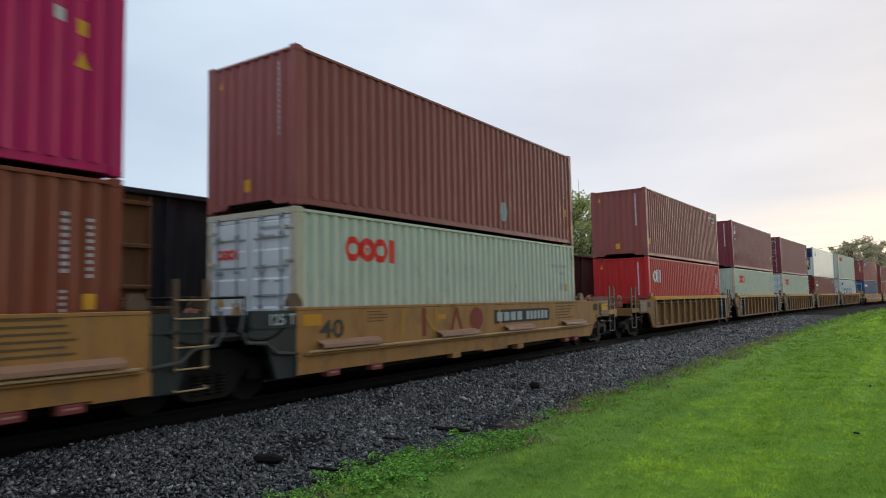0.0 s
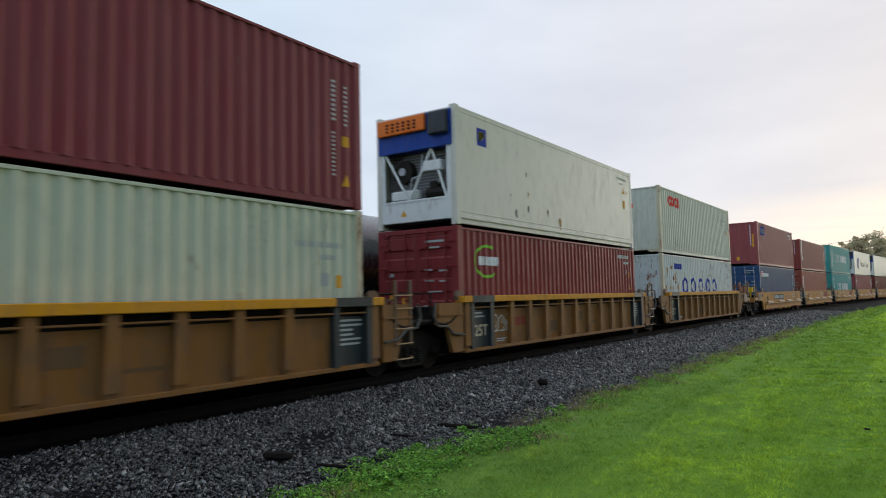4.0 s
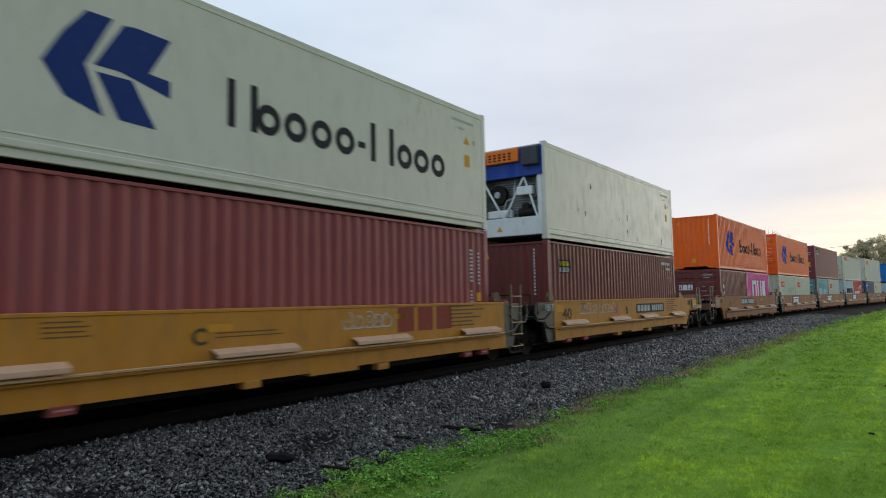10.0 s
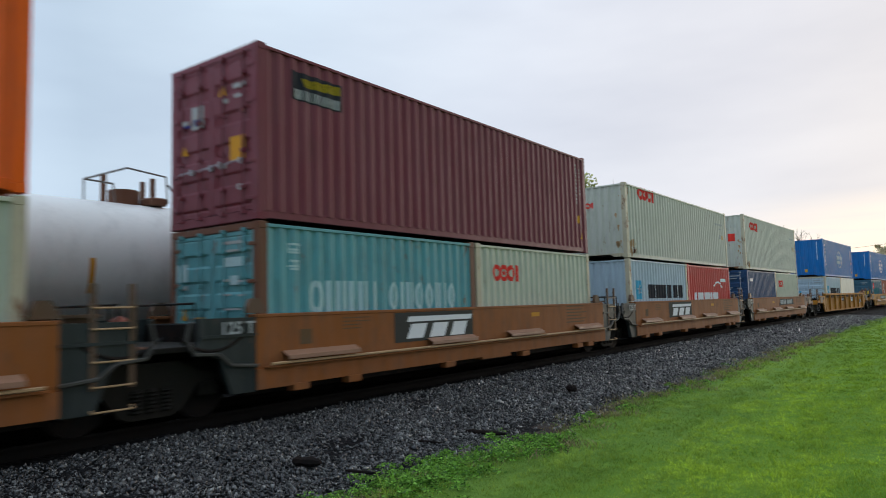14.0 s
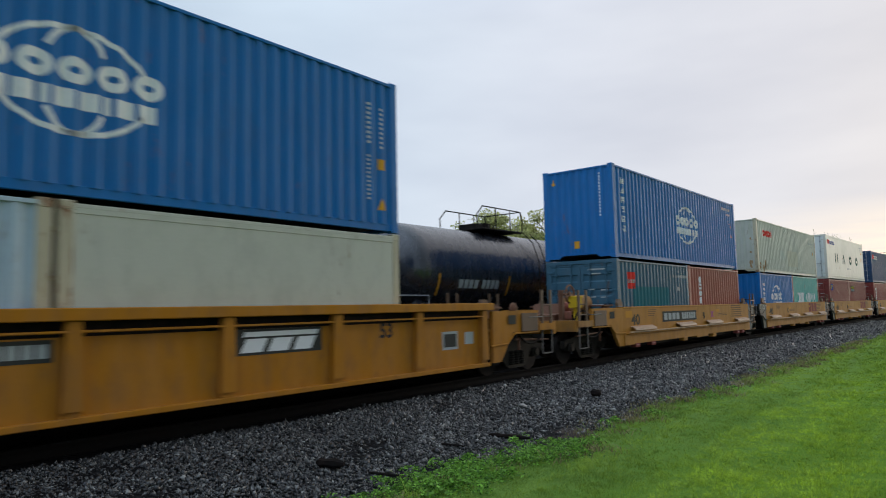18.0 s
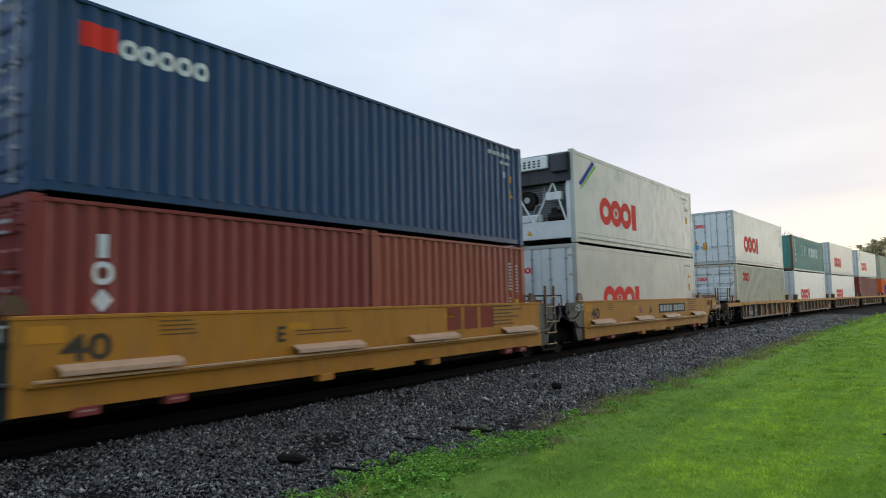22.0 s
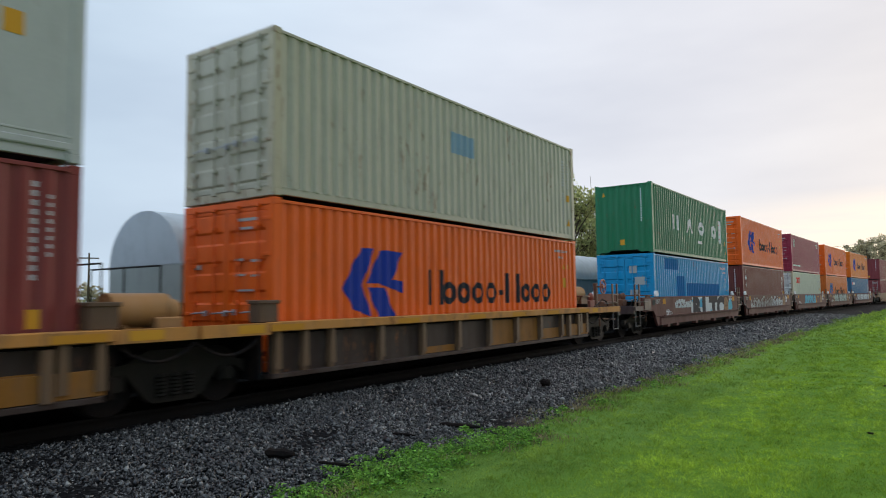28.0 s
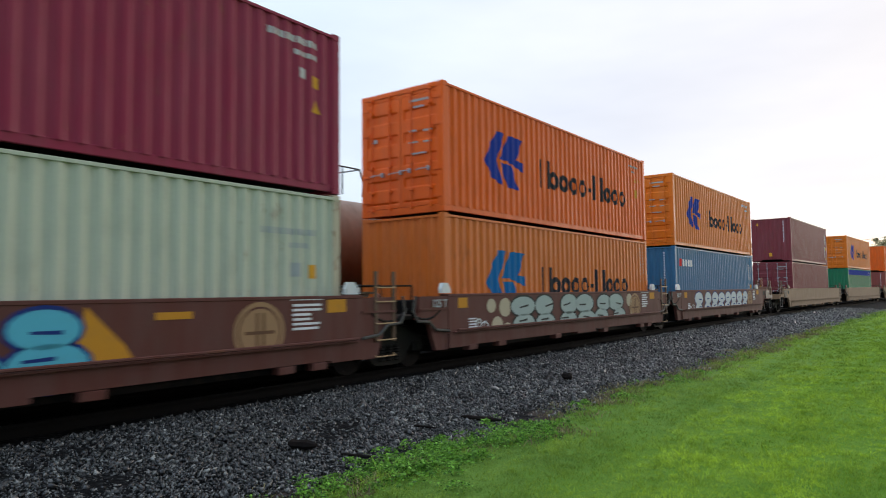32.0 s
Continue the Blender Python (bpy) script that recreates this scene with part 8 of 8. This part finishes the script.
def build_ballast():
    rng = np.random.default_rng(5)
    parts = []
    for s0, s1, dense, size in ((2.0, 9.0, 1350, 0.0305), (9.0, 18.0, 820, 0.0365), (18.0, 34.0, 480, 0.046), (34.0, 62.0, 190, 0.063)):
        n = int((s1 - s0) * 4.6 * dense)
        s = rng.uniform(s0, s1, n)
        off = rng.uniform(1.12, 5.75, n)
        e = edge_of_bed(s)
        keep = (off < e + rng.normal(0, 0.10, n)) & (off > 1.24 + 0.07 * np.sin(s * 1.9) + rng.normal(0, 0.04, n))
        keep &= rng.random(n) < np.clip(1.25 - 0.42 * np.clip(off - 3.9, 0, 2), 0.25, 1)
        s, off = s[keep], off[keep]
        sz = size * rng.lognormal(0, 0.32, len(s)) * np.where(off > 4.6, 0.8, 1.0)
        z = bed_height(off) + sz * rng.uniform(-0.3, 0.55, len(s)) + 0.022 * np.sin(s * 2.1 + off * 3) * np.sin(off * 2.2)
        parts.append(stones(rng, places(s, off, z), sz))
    v, f, k = [], [], 0
    for a, b in parts:
        v.append(a), f.append(b + k)
        k += len(a)
    stuff("ballast_stones", np.concatenate(v), np.concatenate(f), GRAVEL, "dark grey crushed ballast stones along the track", "gravel")


def blades(rng, root, tall, wide):
    """Short bent blades that lie over to all sides."""
    n = len(root)
    a = rng.uniform(0, 2 * math.pi, n)
    side = np.stack([np.cos(a), np.sin(a), np.zeros(n)], 1) * wide[:, None] / 2
    lean = rng.normal(0, 0.85, (n, 3)) * tall[:, None]
    lean[:, 2] = 0
    mid = root + lean * 0.35 + np.array([0, 0, 1.0]) * (tall * 0.6)[:, None]
    tip = root + lean + np.array([0, 0, 1.0]) * tall[:, None] * rng.uniform(0.55, 0.95, n)[:, None]
    v = np.stack([root - side, root + side, mid + side * 0.75, mid - side * 0.75, tip], 1).reshape(-1, 3)
    i = (np.arange(n) * 5)[:, None]
    f = np.concatenate([i + np.array([[0, 1, 2]]), i + np.array([[0, 2, 3]]), i + np.array([[3, 2, 4]])])
    return v, f


def build_grass():
    rng = np.random.default_rng(8)
    vs, fs, k = [], [], 0
    for y0, y1, dense, tall, wide in ((-2.0, 3.0, 700, 0.034, 0.010), (3.0, 8.0, 3900, 0.027, 0.0048), (8.0, 14.0, 2100, 0.029, 0.0065), (14.0, 26.0, 850, 0.034, 0.011), (26.0, 48.0, 260, 0.045, 0.022), (48.0, 90.0, 60, 0.07, 0.06)):
        n = int((y1 - y0) * (6.2 + 0.05 * y1) * dense)
        m = n // 14                       # tufts of about fourteen blades
        s, off = np.repeat(rng.uniform(y0, y1, m), 14), np.repeat(rng.uniform(4.9, 11.1 + 0.05 * y1, m), 14)
        n, tuft = m * 14, np.repeat(rng.lognormal(0, 0.45, m), 14)
        spread = 0.022 + wide * 1.6
        s, off = s + rng.normal(0, spread, n), off + rng.normal(0, spread, n)
        e = edge_of_bed(s)
        d = off - e
        keep = (d > rng.normal(0.02, 0.09, n) - np.clip((s - 8) * 0.03, 0, 0.22) + 0.16 * np.sin(s * 3.7 + 1.0) * np.sin(s * 1.3)) & (off < 10.2 + 0.06 * s)
        patch = np.sin(s * 1.7 + off * 2.3) * np.sin(off * 3.1 - s * 0.8)
        keep &= rng.random(n) < np.clip(0.75 + 0.35 * patch + 0.2, 0.35, 1)
        s, off, d, patch, tuft = s[keep], off[keep], d[keep], patch[keep], tuft[keep]
        root = places(s, off, np.full(len(s), GROUND_Z - 0.004))
        h = tall * tuft * rng.lognormal(0, 0.25, len(s)) * np.where(d < 0.35, 1.6, 1.0) * (1 + 0.3 * patch)
        v, f = blades(rng, root, h, np.full(len(s), wide))
        vs.append(v), fs.append(f + k)
        k += len(v)
    stuff("lawn_grass", np.concatenate(vs), np.concatenate(fs), BLADE, "short bright green mown grass blades", "grass")
    # clover and other small leaves among the blades
    cs, sz = [], []
    for y0, y1, patches, size in ((2.5, 8.0, 620, 0.013), (8.0, 15.0, 560, 0.017)):
        for _ in range(patches):
            s, off, r = rng.uniform(y0, y1), rng.uniform(5.6, 10.5), rng.uniform(0.06, 0.20)
            m = int(60 * r / 0.12)
            cs.append(places(s + rng.normal(0, r, m), off + rng.normal(0, r, m), GROUND_Z + rng.uniform(0.012, 0.034, m)))
            sz.append(size * rng.uniform(0.6, 1.3, m))
    v, f = leaf_cards(rng, np.concatenate(cs), np.concatenate(sz), 0.5)
    stuff("clover", v, f, CLOVER, "small green clover leaves in the lawn", "clover")


def leaf_cards(rng, centres, size, flat=0.6):
    n = len(centres)
    r = turned(rng, n)
    base = np.array([[-0.5, 0, 0], [0, -0.32, 0.06], [0.5, 0, 0], [0, 0.32, 0.06]])
    v = np.einsum("nij,kj->nki", r, base) * size[:, None, None]
    v[:, :, 2] *= flat
    v = v + centres[:, None]
    f = (np.arange(n) * 4)[:, None] + np.array([[0, 1, 2, 3]])
    return v.reshape(-1, 3), f


def build_weeds():
    """Low leafy weeds along the edge of the stones."""
    rng = np.random.default_rng(21)
    cs, sz = [], []
    for k in range(150):
        s = rng.uniform(3.5, 8.2) if k % 10 else rng.uniform(8.0, 22.0)
        off = edge_of_bed(np.array([s]))[0] + rng.normal(0.02, 0.16)
        if s < 12 and rng.random() < 0.6:
            s, off = rng.uniform(4.4, 8.4), edge_of_bed(np.array([s]))[0] - 0.05 + rng.normal(0, 0.2)
        m = int(rng.uniform(70, 190))
        r = rng.uniform(0.05, 0.13)
        ds, do = rng.normal(0, r, m), rng.normal(0, r, m)
        dome = np.exp(-(ds * ds + do * do) / (2 * r * r)) * rng.uniform(0.04, 0.13)
        c = places(s + ds, off + do, GROUND_Z + dome * rng.uniform(0.3, 1.1, m) + 0.015)
        cs.append(c), sz.append(rng.uniform(0.022, 0.058, m) * rng.uniform(0.7, 1.2))
    root, tall = [], []
    for k in range(220):
        s = rng.uniform(4.0, 34.0)
        m, r = int(rng.uniform(20, 60)), rng.uniform(0.04, 0.14)
        ss = s + rng.normal(0, r * 1.6, m)
        root.append(places(ss, edge_of_bed(np.full(m, s)) + rng.normal(0.06, 0.22) + rng.normal(0, r, m), np.full(m, GROUND_Z + 0.004)))
        tall.append(rng.uniform(0.03, 0.085, m) * (1 + s / 40))
    tall = np.concatenate(tall)
    v, f = blades(rng, np.concatenate(root), tall, tall * 0.10 + 0.002)
    stuff("dry_grass", v, f, STRAW, "dry straw-coloured grass along the ballast edge", "grass")
    v, f = leaf_cards(rng, np.concatenate(cs), np.concatenate(sz))
    stuff("weeds", v, f, WEED, "low bright green leafy weeds along the ballast edge", "weeds")


def tube(vs, fs, pts, r0, r1, n=5):
    """A bent tapering tube through pts."""
    pts = [np.asarray(p, float) for p in pts]
    k = len(vs)
    for i, c in enumerate(pts):
        d = pts[min(i + 1, len(pts) - 1)] - pts[max(i - 1, 0)]
        u = np.cross(d, [0.31, 0.83, 0.17])
        u /= max(np.linalg.norm(u), 1e-6)
        w = np.cross(d, u)
        w /= max(np.linalg.norm(w), 1e-6)
        r = r0 + (r1 - r0) * i / (len(pts) - 1)
        vs.extend(c + (u * math.cos(a) + w * math.sin(a)) * r for a in np.linspace(0, 2 * math.pi, n, endpoint=False))
    for i in range(len(pts) - 1):
        for m in range(n):
            fs.append((k + i * n + m, k + i * n + (m + 1) % n, k + (i + 1) * n + (m + 1) % n, k + (i + 1) * n + m))


def hang(bm, pts, r):
    """One unbroken wire through pts."""
    vs, fs = [], []
    tube(vs, fs, pts, r, r, 4)
    made = [bm.verts.new(v) for v in vs]
    for f in fs:
        bm.faces.new([made[k] for k in f])


def tree_meshes(seed, wide, clumps, leaves, leaf, bare):
    """A nine-metre tree: bent trunk, limbs that reach out to clumps of leaves in an uneven round crown."""
    rng = np.random.default_rng(seed)
    vs, fs = [], []
    trunk = [np.array([0, 0, 0.0])]
    for i in range(7):
        trunk.append(trunk[-1] + np.array([rng.normal(0, 0.12), rng.normal(0, 0.12), 0.85]))
    tube(vs, fs, trunk, 0.20, 0.07, 7)
    low, mid, rz = (3.2, 5.0, 4.0) if bare else (1.6, 5.2, 3.75)
    cs = []
    lobes = rng.normal(size=(7, 3))
    lobes /= np.linalg.norm(lobes, axis=1, keepdims=True)
    while len(cs) < clumps:
        d = rng.normal(size=3)
        d /= np.linalg.norm(d)
        if bare and d[2] < 0.1:
            continue
        swell = 0.80 + 0.22 * max(0.0, float((lobes @ d).max())) ** 6
        r = rng.uniform(0.25, 1.0) ** 0.45 * swell
        cs.append(np.array([d[0] * wide, d[1] * wide, d[2] * rz]) * r + np.array([0, 0, mid]))
    tips = []
    for c in cs:
        k = int(np.clip((c[2] - 1.0) / 0.85 - rng.uniform(0.8, 3.0), 2, 6))
        a = trunk[k]
        bend = (a + c) / 2 + np.array([0, 0, 0.35]) + rng.normal(0, 0.2, 3)
        tube(vs, fs, [a, bend, c], 0.055 if not bare else 0.05, 0.02)
        for _ in range(9 if bare else 3):
            t = c + rng.normal(0, 0.55 if bare else 0.4, 3) + ((c - np.array([0, 0, 3.0])) * 0.14 if bare else 0)
            tube(vs, fs, [bend * 0.3 + c * 0.7, (c + t) / 2 + rng.normal(0, 0.06, 3), t], 0.02, 0.009, 3)
            tips.append(t)
    wood = (np.array(vs), np.array(fs))
    base = np.array(cs if not bare else tips)
    pick = rng.integers(0, len(base), leaves)
    spread = rng.uniform(0.25, 0.6, len(base))[pick][:, None]
    ball = rng.normal(0, 1, (leaves, 3))
    ball *= (rng.uniform(0, 1, leaves) ** 0.5 * 1.45 / np.linalg.norm(ball, axis=1))[:, None]
    c = base[pick] + ball * spread * np.array([1, 1, 0.7]) * (0.25 if bare else 1.0)
    return wood, leaf_cards(rng, c, leaf * rng.uniform(0.6, 1.3, leaves), 1.0)


TREES = {}


def tree(kind, az, far, top, label, seed=1):
    """A tree whose crown tops out at top degrees above the eye, far metres away."""
    spec = {"full": (3.3, 85, 11500, 0.19, HAZED_LEAF), "wide": (4.4, 105, 13000, 0.19, HAZED_LEAF), "pale": (4.2, 80, 9000, 0.25, FAR_HAZED_LEAF), "bare": (3.0, 46, 900, 0.08, HAZED_LEAF)}[kind]
    key = (kind, seed)
    if key not in TREES:
        wood, crown = tree_meshes(seed, *spec[:4], kind == "bare")
        t = thing("tree", label, "tree", "trees beyond the tracks")
        for nm, shape, mat in (("trunk", wood, BARK), ("crown", crown, spec[4])):
            stuff(nm, *shape, mat, "", "", "").parent = t
        TREES[key] = t
        ob = t
    else:
        ob = copy_thing(TREES[key], Matrix.Identity(4))
        tagged(ob, label)
    k = (far * math.tan(radians(top)) + EYE - GROUND_Z) / 9.05
    a = radians(az)
    ob.matrix_basis = Matrix.LocRotScale((-math.sin(a) * far, math.cos(a) * far, GROUND_Z - 0.05), Euler((0, 0, az * 7.0 + seed)), (k, k, k))


def build_trees():
    full = "leafy green deciduous tree with an uneven crown"
    tree("full", 24.0, 60, 11.3, full, 3)
    tree("wide", 20.6, 66, 8.7, full, 5)
    tree("wide", 28.4, 64, 8.9, full, 5)
    tree("full", 33.6, 62, 8.7, full, 4)
    tree("full", 36.4, 70, 6.6, full, 4)
    tree("full", 30.9, 68, 8.2, full, 3)
    tree("wide", 18.0, 78, 7.0, full, 6)
    tree("full", 15.0, 92, 5.8, full, 4)
    tree("bare", 9.6, 112, 4.9, "thin half-bare tree with fine twigs", 9)
    tree("bare", 8.2, 118, 4.8, "thin half-bare tree with fine twigs", 10)
    pale = "leafy tree far beyond the tracks, haze put into its colour"
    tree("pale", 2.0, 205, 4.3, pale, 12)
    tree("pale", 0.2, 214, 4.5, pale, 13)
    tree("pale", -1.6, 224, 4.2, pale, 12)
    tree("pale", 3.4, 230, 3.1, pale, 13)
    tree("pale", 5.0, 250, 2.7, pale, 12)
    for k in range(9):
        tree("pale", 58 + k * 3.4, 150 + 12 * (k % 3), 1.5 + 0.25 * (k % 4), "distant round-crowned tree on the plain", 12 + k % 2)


def build_woods():
    rng = np.random.default_rng(33)
    n = 9000
    a = np.radians(rng.uniform(-35, 95, n))
    r = rng.uniform(330, 420, n)
    c = np.stack([-np.sin(a) * r, np.cos(a) * r, GROUND_Z + rng.uniform(0, 1, n) ** 1.5 * (3.5 + 2.5 * np.sin(a * 31) + 1.5 * np.sin(a * 83))], 1)
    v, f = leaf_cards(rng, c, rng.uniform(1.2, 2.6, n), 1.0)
    stuff("far_woods", v, f, FAR_HAZED_LEAF, "far line of woods on the horizon, haze put into its colour", "woods")


def debris():
    """Dark things lying on the stones."""
    WOOD = steel("rotten_wood", (0.012, 0.010, 0.009), 0.9)
    for s, off, length, wide, turn, name, label in ((7.85, 4.68, 0.62, 0.075, -86, "stick", "dark rotten stick lying on the ballast"), (7.03, 4.36, 0.36, 0.04, -86, "stick", "thin dark stick lying on the ballast"), (5.3, 3.97, 0.36, 0.13, -75, "wood_chunk", "dark chunk of broken tie wood on the ballast"), (12.15, 3.86, 0.26, 0.17, 60, "dark_stone", "dark lump of stone on the ballast"), (5.43, 4.66, 0.40, 0.04, -80, "stick", "thin dark stick beside the weeds"), (15.3, 9.3, 0.09, 0.035, 20, "clod", "small dark clod of earth on the lawn"), (10.1, 9.3, 0.08, 0.03, 60, "clod", "small dark clod of earth on the lawn")):
        def chunk(bm, L=length, w=wide):
            k = 6
            pts = [(-L / 2 + L * i / k, w * (0.35 if i in (0, k) else 0.8 + 0.14 * math.sin(i * 2.1))) for i in range(k + 1)]
            lathe(bm, [(y, r / 2) for y, r in pts], 0.0, 7)
        me = mesh_of("%s%.2f" % (name, length), chunk, WOOD)
        ob = new(name, me)
        p = places(np.array([s]), np.array([off]), (bed_height(np.array([off])) if off < 6 else GROUND_Z + 0.02) + (wide * 0.45 + 0.018) * np.ones(1))[0]
        ob.location, ob.rotation_euler = p, (0, 0, radians(turn))
        tagged(ob, label, "debris")


def distance():
    """A red-roofed barn, wires and poles on the plain beyond the tracks."""
    barn = thing("barn", "low barn with a red metal roof far beyond the tracks", "barn")
    part("wall", "barn_wall", lambda bm: prism(bm, [(-11, 0), (-11, 3.2), (0, 6.2), (11, 3.2), (11, 0)], -7, 7), C["white"], barn)
    part("roof", "barn_roof", lambda bm: (prism(bm, [(-11.6, 3.1), (-11.5, 3.4), (0, 6.6), (0, 6.3)], -7.6, 7.6), prism(bm, [(11.6, 3.1), (11.5, 3.4), (0, 6.6), (0, 6.3)], -7.6, 7.6)), C["red"], barn)
    barn.location, barn.rotation_euler = (-118, 38, GROUND_Z), (0, 0, radians(70))
    ends = [(14.0, 160.0, 3.0), (-13.0, 100.0, 5.2)]
    tops = []
    for az, far, el in ends:
        a = radians(az)
        tops.append(Vector((-math.sin(a) * far, math.cos(a) * far, EYE + far * math.tan(radians(el)))))
    wire_pole = None
    for top in tops:
        tall = top.z - GROUND_Z
        p = thing("utility_pole", "tall wooden utility pole that carries a wire", "pole", "poles beyond the tracks")
        part("pole", "pole%.1f" % tall, lambda bm: bmesh.ops.create_cone(bm, cap_ends=True, segments=10, radius1=0.16, radius2=0.10, depth=tall, matrix=pose(0, 0, tall / 2)), BARK, p)
        p.location = (top.x, top.y, GROUND_Z)
        wire_pole = wire_pole or p
    part("wire", "wire", lambda bm: hang(bm, [tops[0].lerp(tops[1], i / 14) - tops[0] + Vector((0, 0, tops[0].z - GROUND_Z - 0.05 - 1.2 * (1 - (i / 7 - 1) ** 2))) for i in range(15)], 0.022), IRON, wire_pole)
    for az, far, tall in ((61.5, 95, 8.0), (56.0, 110, 9.0), (71.0, 88, 8.5), (50.0, 140, 9.0)):
        a = radians(az)
        p = thing("utility_pole", "weathered wooden utility pole with a crossarm", "pole", "poles beyond the tracks")
        part("pole", "pole%.1f" % tall, lambda bm: bmesh.ops.create_cone(bm, cap_ends=True, segments=10, radius1=0.16, radius2=0.10, depth=tall, matrix=pose(0, 0, tall / 2)), BARK, p)
        part("crossarm", "crossarm%.1f" % tall, lambda bm: brick(bm, -1.1, 1.1, -0.06, 0.06, tall - 0.7, tall - 0.55, 0.01), BARK, p)
        p.location, p.rotation_euler = (-math.sin(a) * far, math.cos(a) * far, GROUND_Z), (0, 0, a)


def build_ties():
    track = tagged(new("track_ties"), "creosoted wooden ties under the rails, darkened for shade", "ties", kind="structure")
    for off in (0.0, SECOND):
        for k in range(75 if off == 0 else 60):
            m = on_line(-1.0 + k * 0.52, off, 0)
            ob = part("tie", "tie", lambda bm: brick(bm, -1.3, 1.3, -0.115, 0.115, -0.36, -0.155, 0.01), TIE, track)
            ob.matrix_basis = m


build_ballast()
build_grass()
build_weeds()
build_trees()
build_woods()
debris()
distance()
build_ties()

motions()
